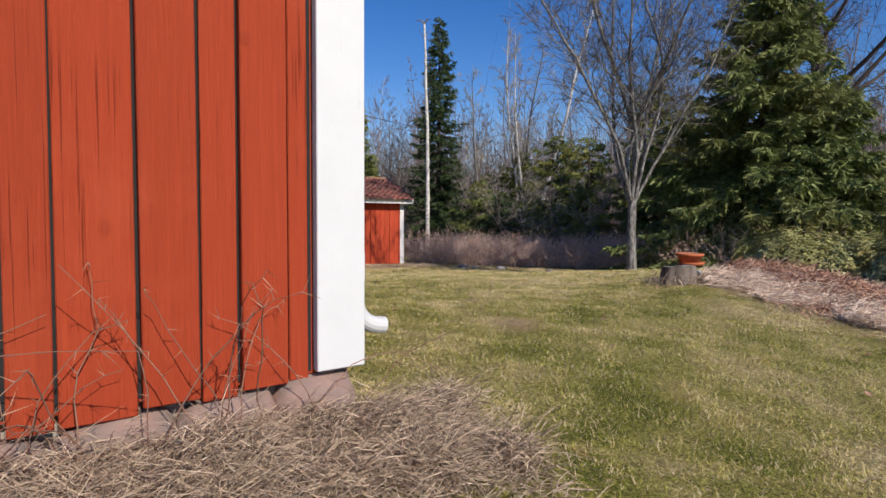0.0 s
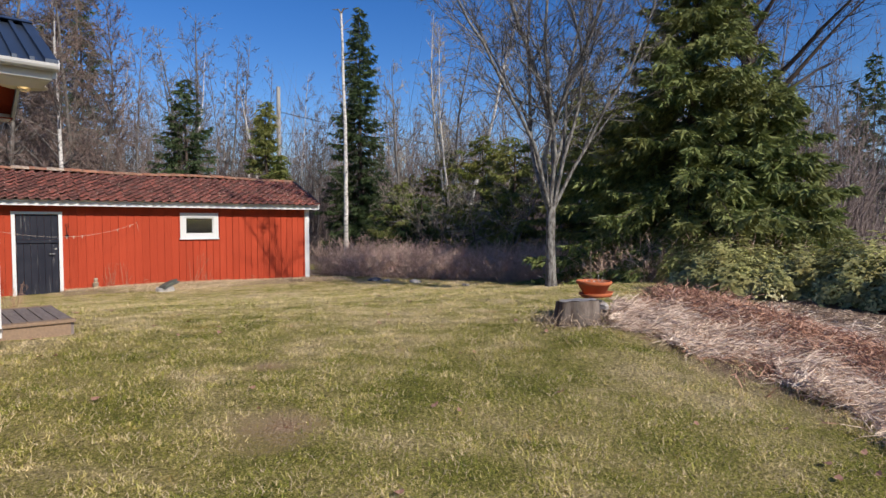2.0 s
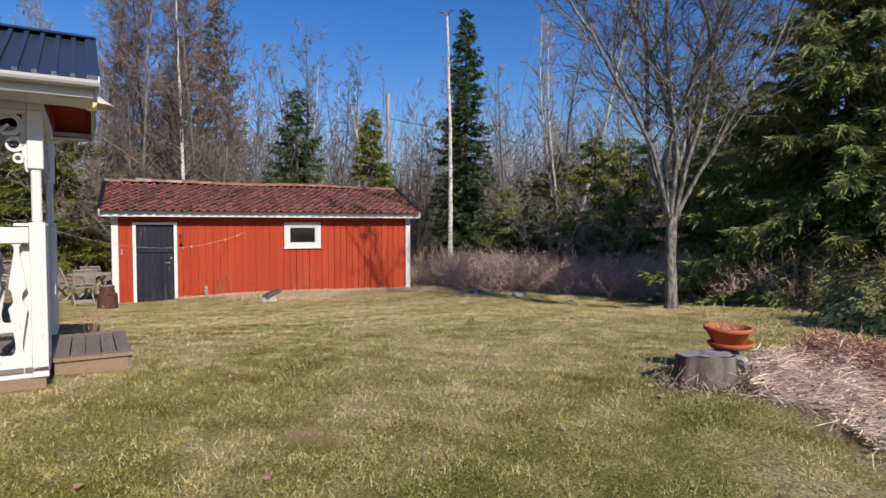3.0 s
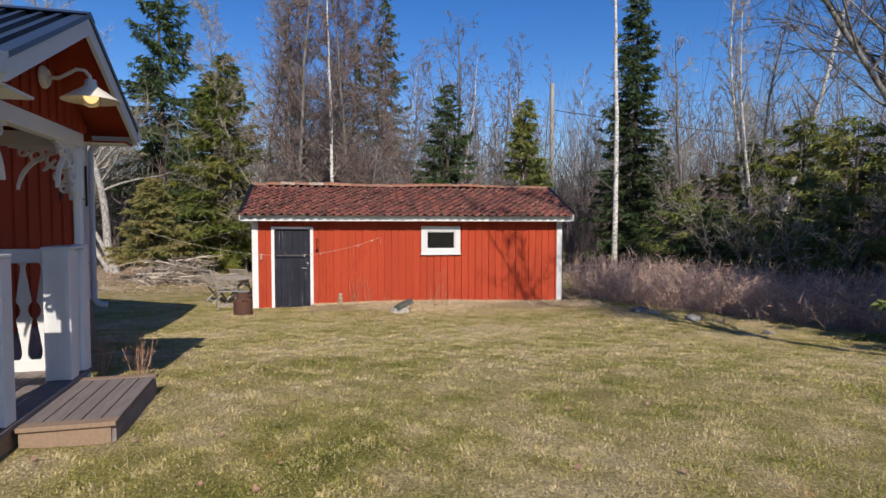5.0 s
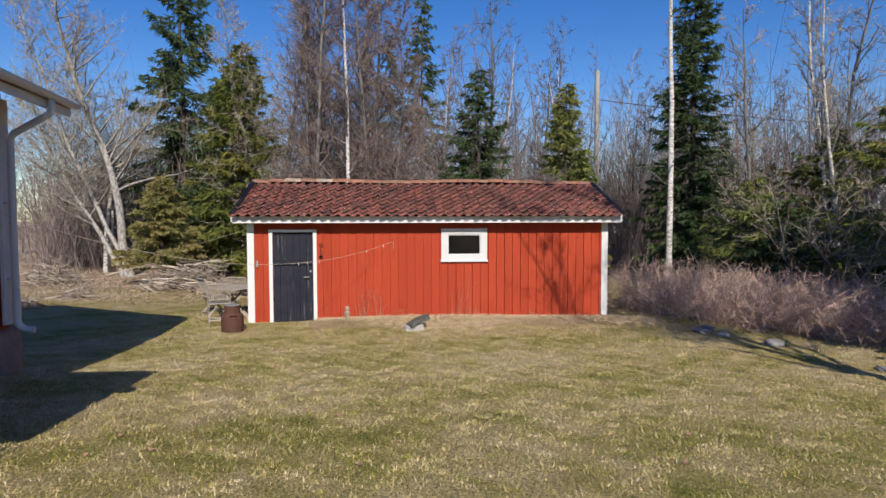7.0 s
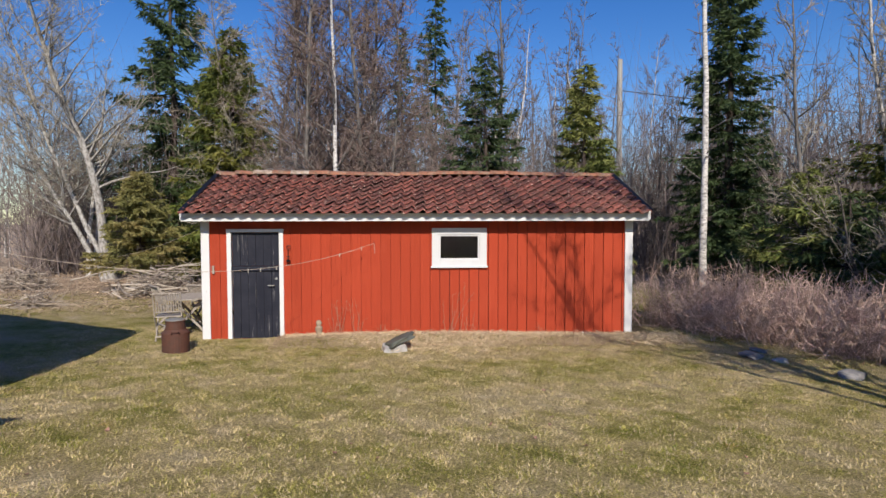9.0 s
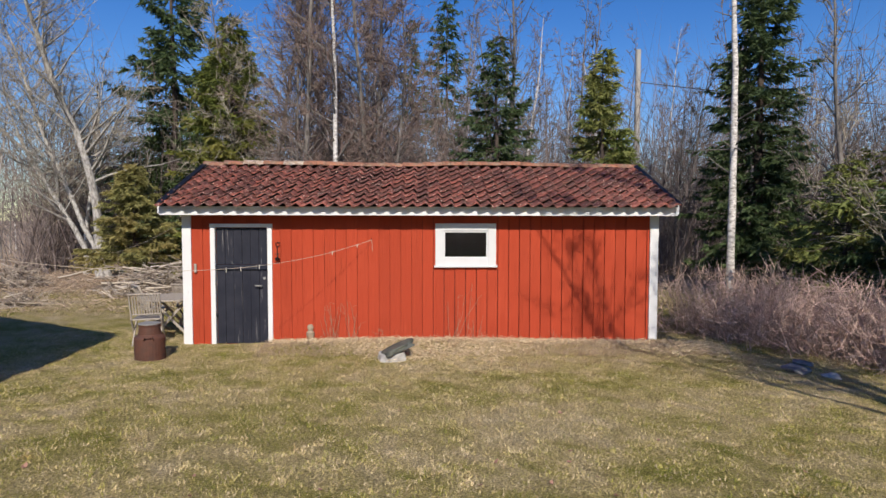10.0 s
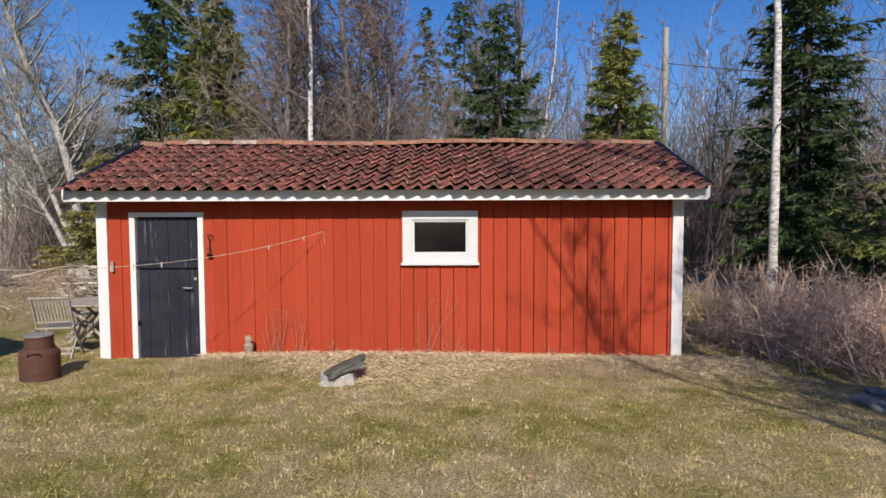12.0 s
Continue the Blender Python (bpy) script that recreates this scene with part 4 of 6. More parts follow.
        prism(bm, [(xe, EZ + 0.034), (APEX_X, APEX_Z + 0.034), (APEX_X, APEX_Z + 0.0), (xe, EZ + 0.0)], "y", y1 - 0.06, y1 + 0.02)
        part("verge_flashing", bm, STEEL_BLUE, porch)
        a, b = sorted((xe - s * 0.02, xe))
        bm = bmesh.new()
        box(bm, a, b, 0.02, y1 - 0.022, EZ - 0.125, EZ - 0.035, 0.003)
        part("fascia", bm, WHITE, porch, "white-painted eaves board")
        a, b = sorted((PN if s > 0 else PF, xe - s * 0.022))
        bm = bmesh.new()
        box(bm, a, b, 0.02, y1 - 0.025, EZ - 0.125, EZ - 0.11)
        part("eaves_soffit", bm, WHITE if s > 0 else RED_HOUSE, porch)
        g = new("gutter")
        g.parent = porch
        bm = bmesh.new()
        t = [math.pi + math.pi * k / 8 for k in range(9)]
        c = xe + s * 0.055
        prof = [(c + 0.052 * math.cos(q), EZ - 0.02 + 0.052 * math.sin(q)) for q in t] + [(c + 0.046 * math.cos(q), EZ - 0.02 + 0.046 * math.sin(q)) for q in reversed(t)]
        prism(bm, prof, "y", 0.02, y1 + 0.01)
        part("trough", bm, ZINC, g, "white metal gutter")
        bm = bmesh.new()
        lathe(bm, [(0.050, -0.003), (0.050, 0.003)], 14)
        bmesh.ops.transform(bm, matrix=pose(c, y1 + 0.012, EZ - 0.03, 90, 0, 0), verts=bm.verts)
        part("end_cap", bm, ZINC, g)
    bm = bmesh.new()
    prism(bm, [(APEX_X - 0.10, APEX_Z + 0.0), (APEX_X, APEX_Z + 0.045), (APEX_X + 0.10, APEX_Z + 0.0)], "y", 0.0, y1 + 0.022)
    part("ridge_flashing", bm, STEEL_BLUE, porch)
    for a, b in ((PF - 0.23, PF - 0.003), (PN + 0.003, PN + 0.33)):
        bm = bmesh.new()
        box(bm, a, b, PY - 0.06, PY + 0.30, 2.792, 2.808)
        part("eaves_return", bm, WHITE_WORN, porch)
    # deck steps in front
    deck = thing("entrance_deck", HOUSE_M, "low weathered grey wooden entrance deck in front of the porch", "deck")
    x0, x1, ya, yb, zt = -5.66, -4.62, PY + 0.005, 1.84, 0.835
    nb = 5
    w = (yb - ya) / nb
    for k in range(nb):
        bm = bmesh.new()
        box(bm, x0, x1, ya + k * w + 0.004, ya + (k + 1) * w - 0.004, zt - 0.028, zt, 0.003)
        part("board", bm, DECK, deck)
    for a, b in ((x0 - 0.09, x0 - 0.002), (x1 + 0.002, x1 + 0.10)):
        bm = bmesh.new()
        box(bm, a, b, ya, yb + 0.003, zt - 0.028, zt + 0.002, 0.003)
        part("edge_board", bm, TIMBER, deck, "paler edge board")
    bm = bmesh.new()
    box(bm, x0 - 0.06, x1 + 0.06, yb - 0.03, yb - 0.005, 0.50, zt - 0.03)
    part("front_skirt", bm, DECK, deck)
    for xx in (x0 - 0.07, x1 + 0.045):
        bm = bmesh.new()
        box(bm, xx, xx + 0.03, ya + 0.01, yb - 0.032, 0.50, zt - 0.03)
        part("side_skirt", bm, TIMBER, deck, "pale timber side board")
    return porch


porch = build_porch()


def build_lamp():
    lamp = thing("wall_lamp", HOUSE_M @ pose(-5.10, PY + 0.012, 3.13) @ Matrix.Scale(1.25, 4), "cream enamel swan-neck wall lamp on the porch gable", "lamp")
    cream = plain("cream_enamel", (0.78, 0.73, 0.60), 0.3, 0, 0.05, 4, 0.02, 0.6)
    bm = bmesh.new()
    lathe(bm, [(0.062, 0.0), (0.062, 0.012), (0.045, 0.03)], 20)
    bmesh.ops.transform(bm, matrix=pose(0, 0, 0, -90, 0, 0), verts=bm.verts)
    part("back_plate", bm, cream, lamp, smooth=False)
    bm = bmesh.new()
    tube(bm, [(0, 0.02, 0), (0, 0.08, 0.0), (0, 0.13, 0.03), (0, 0.17, 0.055), (0, 0.21, 0.05), (0, 0.235, 0.02), (0, 0.24, -0.02)], 0.011, 10)
    part("arm", bm, cream, lamp, smooth=True)
    bm = bmesh.new()
    outer = [(0.028, 0.00), (0.033, -0.035), (0.06, -0.055), (0.15, -0.115), (0.152, -0.120)]
    inner = [(0.147, -0.119), (0.058, -0.063), (0.030, -0.043), (0.012, -0.02)]
    lathe(bm, [(r_, z) for r_, z in (outer + inner)], 28, (0, 0.24))
    part("shade", bm, cream, lamp, "wide conical cream shade", smooth=True)
    bm = bmesh.new()
    lathe(bm, [(0.012, -0.155), (0.038, -0.148), (0.050, -0.12), (0.044, -0.09), (0.028, -0.065)][::1], 18, (0, 0.24))
    part("bulb_glass", bm, GLASS, lamp, smooth=True)
    bulb = Mat("warm_bulb", 0.4)
    bulb.b.inputs["Emission Color"].default_value = (1.0, 0.62, 0.25, 1)
    bulb.b.inputs["Emission Strength"].default_value = 1.2
    bm = bmesh.new()
    bmesh.ops.create_uvsphere(bm, u_segments=14, v_segments=10, radius=0.026)
    bmesh.ops.translate(bm, verts=bm.verts, vec=(0, 0.24, -0.10))
    part("bulb", bm, bulb.done((0.8, 0.6, 0.35)), lamp, "lit warm bulb", smooth=True)


build_lamp()


# ---- trees ----
class Limbs:
    """Collects tapering branches as thin tubes and blades as flat triangles."""
    def __init__(self):
        self.v, self.f, self.n = [], [], 0

    def branch(self, pts, radii, sides=4):
        pts = np.asarray(pts, float)
        n = len(pts)
        d = np.gradient(pts, axis=0)
        d /= np.linalg.norm(d, axis=1)[:, None] + 1e-9
        ref = np.array([0.3, 0.5, 0.2]) if abs(d[0][2]) > 0.8 else np.array([0.0, 0.1, 1.0])
        o = np.cross(d, ref)
        o /= np.linalg.norm(o, axis=1)[:, None] + 1e-9
        p = np.cross(d, o)
        a = np.arange(sides) * 2 * np.pi / sides
        rings = pts[:, None] + (o[:, None] * np.cos(a)[None, :, None] + p[:, None] * np.sin(a)[None, :, None]) * np.asarray(radii)[:, None, None]
        self.v.append(rings.reshape(-1, 3))
        k = np.arange(sides)
        for i in range(n - 1):
            A = self.n + i * sides
            B = A + sides
            self.f.append(np.stack([A + k, A + (k + 1) % sides, B + (k + 1) % sides, B + k], -1))
        self.n += n * sides

    def mesh(self, name, material, parent, label="", smooth=False):
        return raw(name, np.concatenate(self.v), np.concatenate(self.f), material, parent, label, smooth=smooth)


class Ribbons:
    """Thin flat slivers: the finest twigs and needles, each one tapering from its foot to its tip."""
    def __init__(self):
        self.a, self.b, self.w0, self.w1 = [], [], [], []

    def add(self, a, b, w0, w1):
        a, b = np.atleast_2d(a), np.atleast_2d(b)
        self.a.append(a)
        self.b.append(b)
        self.w0.append(np.full(len(a), w0))
        self.w1.append(np.full(len(a), w1))

    def line(self, pts, w0, w1):
        w = np.linspace(w0, w1, len(pts))
        for i in range(len(pts) - 1):
            self.add(pts[i], pts[i + 1], w[i], w[i + 1])

    def mesh(self, name, material, parent, label="", seed=0):
        rng = np.random.default_rng(seed)
        a, b, w0, w1 = np.concatenate(self.a), np.concatenate(self.b), np.concatenate(self.w0), np.concatenate(self.w1)
        o = np.cross(b - a, rng.normal(size=a.shape))
        o /= np.linalg.norm(o, axis=1)[:, None] + 1e-9
        thin = w1 < 0.6 * w0
        tri = np.stack([a - o * w0[:, None], a + o * w0[:, None], b], 1)[thin].reshape(-1, 3)
        q = np.stack([a - o * w0[:, None], a + o * w0[:, None], b + o * w1[:, None], b - o * w1[:, None]], 1)[~thin].reshape(-1, 3)
        k = len(tri) + 4 * np.arange(len(q) // 4)[:, None]
        faces = np.concatenate([np.arange(len(tri)).reshape(-1, 3), k + (0, 1, 2), k + (0, 2, 3)])
        return raw(name, np.concatenate([tri, q]), faces, material, parent, label, "stuff")


def bent(rng, p, d, length, n, wander, lift):
    pts, p, d = [p], np.array(p, float), np.array(d, float)
    for _ in range(n):
        d = d + rng.normal(size=3) * wander
        d[2] += lift
        d /= np.linalg.norm(d)
        p = p + d * length / n
        pts.append(p)
    return np.array(pts), d


def bare_tree(m, height, seed, name="bare_tree", label="", group="", bark_mat=None, twig_mat=None, radius=0.10, stems=1, spread=0.5, limbs=16, first=0.25, twigs=9, lean=(0, 0), reach=0.30, droop=0.0, up=0.10, category="tree", fine=12, fork=0.0, thick=1.7, curl=0.035, rise=(0.25, 1.1)):
    """A leafless tree: trunk, limbs, then two orders of twigs."""
    rng = np.random.default_rng(seed)
    tree = thing(name, m, label, category, group)
    T, L, W = Limbs(), Limbs(), Ribbons()
    lean = np.array([lean[0], lean[1], 1.0])
    lean /= np.linalg.norm(lean)
    foot = np.array([0, 0, -0.15])
    if fork:
        pts, _ = bent(rng, foot, lean, fork + 0.15, 5, 0.04, 0)
        T.branch(pts, radius * np.array([1.5, 1.15, 1.0, 0.95, 0.95, 0.9]), 10)
        foot = pts[-1] - (0, 0, 0.1)
    for s in range(stems):
        ang = s * 2.4 + rng.uniform(0, 1)
        out = np.array([math.cos(ang), math.sin(ang), 0])
        lean_s = lean + (out * spread * rng.uniform(0.2, 0.5) if stems > 1 else 0)
        h = (height - fork) * (1 if s == 0 else rng.uniform(0.7, 1.0))
        pts, _ = bent(rng, foot + out * (0.06 if fork else 0.12) * (stems > 1), lean_s / np.linalg.norm(lean_s), h + 0.15, 16, curl, 0.01 + 0.022 * (stems > 1))
        t = np.linspace(0, 1, len(pts))
        rs = radius * (0.62 if fork else 1.0) * (1 if s == 0 else rng.uniform(0.45, 0.8))
        rad = rs * (1 - t) ** 0.85 + 0.006
        rad[0] *= 1.0 if fork else 1.35
        T.branch(pts, rad, 8)
        for k in range(limbs):
            u = first + (0.98 - first) * (k + rng.uniform(0, 1)) / limbs
            i = u * (len(pts) - 1)
            p = pts[int(i)] + (pts[min(int(i) + 1, len(pts) - 1)] - pts[int(i)]) * (i % 1)
            a = rng.uniform(0, 2 * math.pi)
            up_d = rng.uniform(*rise) + u * 0.5
            d = np.array([math.cos(a), math.sin(a), up_d]) / math.hypot(1, up_d)
            ln = height * reach * (1.15 - u) * rng.uniform(0.6, 1.2) + 0.25
            bp, _ = bent(rng, p, d, ln, 6, 0.11, up - droop)
            br = max(0.006, np.interp(u, t, rad) * 0.55)
            L.branch(bp, np.linspace(br, 0.004, len(bp)), 3)
            td0 = (bp[-1] - bp[0]) / np.linalg.norm(bp[-1] - bp[0])
            for q in range(twigs):
                v = rng.uniform(0.1, 1.0)
                j = v * (len(bp) - 1)
                tp = bp[int(j)] + (bp[min(int(j) + 1, len(bp) - 1)] - bp[int(j)]) * (j % 1)
                td = td0 + rng.normal(size=3) * 0.7
                td /= np.linalg.norm(td)
                tl = (0.12 + ln * rng.uniform(0.2, 0.5)) * (1.1 - v * 0.5)
                tw, _ = bent(rng, tp, td, tl, 3, 0.17, up - droop)
                W.line(tw, 0.006 * thick, 0.003 * thick)
                c = tw[rng.integers(0, 4, fine)] * rng.uniform(0.55, 1.0, (fine, 1))
                w_ = rng.random((fine, 1))
                k0 = rng.integers(0, 3, fine)
                c = tw[k0] * (1 - w_) + tw[k0 + 1] * w_
                fd = td + rng.normal(size=(fine, 3)) * 0.8
                fd[:, 2] += up * 2 - droop * 3
                fd /= np.linalg.norm(fd, axis=1)[:, None]
                W.add(c, c + fd * (tl * rng.uniform(0.2, 0.6, fine))[:, None], 0.0035 * thick, 0.0012 * thick)
    T.mesh("trunk", bark_mat or GREY_BARK, tree, smooth=True)
    tagged(L.mesh("branchwork", GREY_BARK if bark_mat is BIRCH or bark_mat is None else bark_mat, tree, smooth=True), kind="stuff")
    W.mesh("crown", twig_mat or TWIG_GREY, tree, seed=seed)
    return tree


def spruce(m, height, seed, radius=2.0, name="spruce", label="", group="", needle=None, dense=1.0, droop=0.35, first=0.08, ragged=0.3, trunk=0.12, tip=1.0, category="tree", fan=0.16, taper=0.75):
    """A conifer: trunk, whorls of drooping boughs, each hung with many needle sprays."""
    rng = np.random.default_rng(seed)
    tree = thing(name, m, label, category, group)
    T, B = Limbs(), Limbs()
    z = np.linspace(-0.15, height, 12)
    wob = np.stack([np.sin(z * 0.7 + seed) * 0.03, np.cos(z * 0.9 + seed) * 0.03, z], -1)
    T.branch(wob, trunk * (1 - z / height * 0.97).clip(0.02, 1.2), 8)
    starts, ends = [], []
    count = int(height * 15 * dense)
    for k in range(count):
        u = first + (1 - first) * ((k + rng.uniform(0, 1)) / count)
        zz = u * height
        a = rng.uniform(0, 2 * math.pi)
        prof = (1 - u) ** taper * (0.72 + 0.28 * min(1, u / 0.15)) + 0.015
        ln = radius * prof * tip * rng.uniform(1 - ragged, 1 + ragged * 0.6) + 0.06
        d = np.array([math.cos(a), math.sin(a), 0.25 * u])
        n = 5
        t = np.linspace(0, 1, n)
        bp = np.array([0, 0, zz]) + np.outer(t * ln, d)
        bp[:, 2] += ln * (-droop * t ** 1.3 * (1.3 - u) + 0.22 * droop * t ** 4 * 2)
        bp += rng.normal(size=(n, 3)) * 0.02 * ln
        B.branch(bp, np.linspace(0.016 * (1.2 - u) + 0.004, 0.004, n), 3)
        # sprays along the bough
        m_n = max(4, int(ln * 15 * dense))
        side = np.array([-math.sin(a), math.cos(a), 0])
        for q in range(m_n):
            v = rng.uniform(0.12, 1.0)
            j = v * (n - 1)
            p = bp[int(j)] + (bp[min(int(j) + 1, n - 1)] - bp[int(j)]) * (j % 1)
            s = rng.choice((-1, 1))
            out = side * s * rng.uniform(0.4, 1.0) + d * rng.uniform(0.3, 1.0)
            out[2] = -rng.uniform(0.05, 0.9) * (0.5 + droop)
            out /= np.linalg.norm(out)
            sl = (0.16 + 0.30 * ln * (1.05 - v) * 0.6) * rng.uniform(0.6, 1.2)
            starts.append(p)
            ends.append(out * sl)
    P, D = np.array(starts), np.array(ends)
    # every spray becomes several short needle fans
    fans = max(4, min(7, int(1.1 / fan)))
    tt = np.linspace(0.05, 0.9, fans)
    base = (P[:, None] + D[:, None] * tt[None, :, None]).reshape(-1, 3)
    dirs = np.repeat(D / np.linalg.norm(D, axis=1)[:, None], fans, 0)
    dirs = dirs + rng.normal(size=dirs.shape) * 0.38
    dirs /= np.linalg.norm(dirs, axis=1)[:, None]
    ln = rng.uniform(0.6, 1.25, len(base))[:, None] * fan
    wd = np.cross(dirs, rng.normal(size=dirs.shape))
    wd /= np.linalg.norm(wd, axis=1)[:, None]
    wd *= ln * 0.15
    tri = np.stack([base - wd, base + wd, base + dirs * ln], 1)
    faces = np.arange(len(tri) * 3).reshape(-1, 3)
    T.mesh("trunk", SPRUCE_BARK, tree, smooth=True)
    tagged(B.mesh("branchwork", SPRUCE_BARK, tree), kind="stuff")
    raw("crown", tri.reshape(-1, 3), faces, needle or NEEDLE, tree, kind="stuff")
    return tree


def on(x, y, rz=0, s=1.0):
    return pose(x, y, gz(x, y) - 0.03, 0, 0, rz) @ Matrix.Scale(s, 4)


def near_trees():
    # multi-stemmed bare tree at the edge of the lawn
    bare_tree(on(-3.9, 16.4, 40), 11.3, 5, label="tall bare many-stemmed tree with grey bark beside the lawn", bark_mat=PALE_BARK, twig_mat=TWIG_GREY, radius=0.10, stems=10, spread=0.78, limbs=18, first=0.16, twigs=11, reach=0.20, fine=13, fork=1.8, up=0.03, curl=0.105, thick=1.15, rise=(0.3, 1.4))
    spruce(on(-2.8, 20.0), 8.6, 21, 4.5, label="big dense drooping conifer behind the evergreen shrubs", needle=NEEDLE_DEEP, dense=2.5, droop=0.75, first=0.03, ragged=0.38, trunk=0.2, fan=0.17, taper=1.2)
    spruce(on(-1.3, 20.4), 4.3, 22, 2.1, label="wide low conifer with drooping boughs", needle=NEEDLE_DEEP, dense=2.2, droop=0.6, first=0.03, ragged=0.3, trunk=0.14, fan=0.21)
    spruce(on(-4.4, 21.0), 5.0, 23, 2.6, label="dark young conifer under the bare tree", needle=NEEDLE, dense=1.9, droop=0.5, first=0.03)
    bare_tree(on(-3.6, 25.9, 10), 14.5, 8, label="large dark bare oak behind the conifers", radius=0.30, limbs=48, first=0.28, twigs=15, reach=0.42, up=0.03, bark_mat=SPRUCE_BARK, twig_mat=TWIG_DARK, fine=18, curl=0.06, thick=2.0)
    # birch with a broken top, and the spruce behind it
    T = thing("dead_birch", on(-16.8, 18.4), "straight white birch trunk with a broken top and a few stubs", "tree")
    a, b = Limbs(), Limbs()
    rng = np.random.default_rng(2)
    pts, _ = bent(rng, (0, 0, -0.1), (0.01, -0.02, 1), 10.6, 16, 0.022, 0.0)
    a.branch(pts, np.linspace(0.105, 0.045, 17) * (1 + 0.05 * np.sin(np.arange(17) * 2.1)), 10)
    for k in range(16):
        i = rng.integers(4, 16)
        d = rng.normal(size=3)
        d[2] = abs(d[2]) * 0.4
        bp, _ = bent(rng, pts[i], d / np.linalg.norm(d), rng.uniform(0.3, 1.3), 4, 0.2, 0.02)
        b.branch(bp, np.linspace(0.02, 0.006, 5), 4)
    for dx in (-0.25, 0.22):
        b.branch(np.array([pts[-1], pts[-1] + (dx * 0.4, dx * 0.3, 0.18), pts[-1] + (dx * 1.2, dx, 0.20)]), [0.05, 0.035, 0.01], 5)
    a.mesh("trunk", BIRCH, T, smooth=True)
    tagged(b.mesh("branchwork", GREY_BARK, T), kind="stuff")
    spruce(on(-18.3, 19.9), 11.2, 31, 1.75, label="tall narrow dark spruce behind the dead birch", needle=NEEDLE_DARK, dense=1.8, droop=0.35, ragged=0.45, first=0.10, trunk=0.16)
    bare_tree(on(-15.0, 20.1), 8.0, 32, label="slender pale bare tree by the hedge", radius=0.07, limbs=24, first=0.2, twigs=7, reach=0.26, bark_mat=GREY_BARK, twig_mat=TWIG_PALE)
    bare_tree(on(-14.5, 22.3), 12.5, 33, label="tall grey-twigged birch behind the bare hedge", radius=0.10, stems=3, spread=0.4, limbs=22, first=0.3, twigs=9, reach=0.16, bark_mat=BIRCH, twig_mat=TWIG_PALE)
    spruce(on(-9.6, 20.9), 4.6, 34, 2.5, label="young green spruce behind the bare hedge", needle=NEEDLE_OLIVE, dense=1.5, ragged=0.3)
    spruce(on(-7.4, 21.8), 6.2, 35, 2.1, label="mid-height spruce with yellow-green tips", needle=NEEDLE_OLIVE, dense=1.5, ragged=0.4)
    spruce(on(-16.6, 21.4), 3.8, 36, 1.6, label="young green spruce behind the bare hedge", needle=NEEDLE, dense=1.3)
    spruce(on(-13.2, 19.6), 2.7, 37, 1.4, label="small young spruce behind the bare hedge", needle=NEEDLE_DARK, dense=1.5)
    spruce(on(-12.0, 21.6), 5.0, 70, 2.7, label="dark spruce in the thicket behind the bare hedge", needle=NEEDLE, dense=1.4, ragged=0.45)
    spruce(on(-14.2, 19.4), 3.3, 73, 1.9, label="low olive-green spruce in the thicket behind the bare hedge", needle=NEEDLE_OLIVE, dense=1.5, ragged=0.5)
    spruce(on(-6.6, 22.6), 5.6, 71, 2.8, label="dark spruce in the thicket behind the bare hedge", needle=NEEDLE, dense=1.3, ragged=0.45)
    spruce(on(-15.2, 22.4), 4.8, 72, 2.6, label="dark spruce in the thicket behind the bare hedge", needle=NEEDLE, dense=1.3, ragged=0.45)
    # arching pale branches in front of the spruces
    bare_tree(on(-9.4, 19.6), 3.8, 38, name="bare_bush", category="bush", label="spreading bush with long arching pale branches", radius=0.045, stems=7, spread=2.4, limbs=6, first=0.25, twigs=6, reach=0.55, up=0.03, twig_mat=TWIG_PALE)
    bare_tree(on(-13.0, 20.2), 4.2, 39, name="bare_bush", category="bush", label="spreading bush with long arching pale branches", radius=0.045, stems=7, spread=2.2, limbs=6, first=0.25, twigs=6, reach=0.5, up=0.03, twig_mat=TWIG_PALE)
    # behind the shed
    bare_tree(on(-16.5, 8.6), 10.5, 41, label="slim white-stemmed birch behind the shed", radius=0.075, limbs=34, first=0.25, twigs=8, reach=0.20, bark_mat=BIRCH, twig_mat=TWIG_RED, up=0.02)
    for k, (x, y, h, tw) in enumerate(((-19.6, 7.0, 14.0, TWIG_RED), (-20.8, 9.0, 14.5, TWIG_RED), (-22.5, 5.2, 15.5, TWIG_PALE), (-21.6, 7.6, 13.5, TWIG_RED), (-19.2, 9.6, 12.5, TWIG_RED))):
        bare_tree(on(x, y, 50 * k), h, 42 + k, label="tall bare birch with a dense crown of brown twigs" if tw is TWIG_RED else "tall bare tree with lichen-pale twigs", radius=0.08, limbs=58, first=0.06, twigs=11, reach=0.17, twig_mat=tw, up=0.02, stems=2, spread=0.35, fine=14, thick=1.8)
    bare_tree(on(-20.4, 13.0), 9.8, 47, label="bare dark-limbed tree behind the shed", radius=0.10, limbs=26, first=0.2, twigs=7, reach=0.30, stems=2, spread=0.6, up=0.12, bark_mat=GREY_BARK, fine=10)
    spruce(on(-19.0, 12.8), 7.2, 48, 1.8, label="blue-green young spruce behind the shed", needle=NEEDLE_DARK, dense=1.5, ragged=0.4)
    spruce(on(-17.4, 15.3), 6.4, 49, 1.35, label="bright green young spruce behind the shed", needle=NEEDLE_OLIVE, dense=2.0, ragged=0.2)
    spruce(on(-27.0, 0.6), 14.6, 50, 3.3, label="tall spruce with ragged drooping boughs", needle=NEEDLE_DARK, dense=1.15, droop=0.6, ragged=0.5, trunk=0.2, fan=0.26)
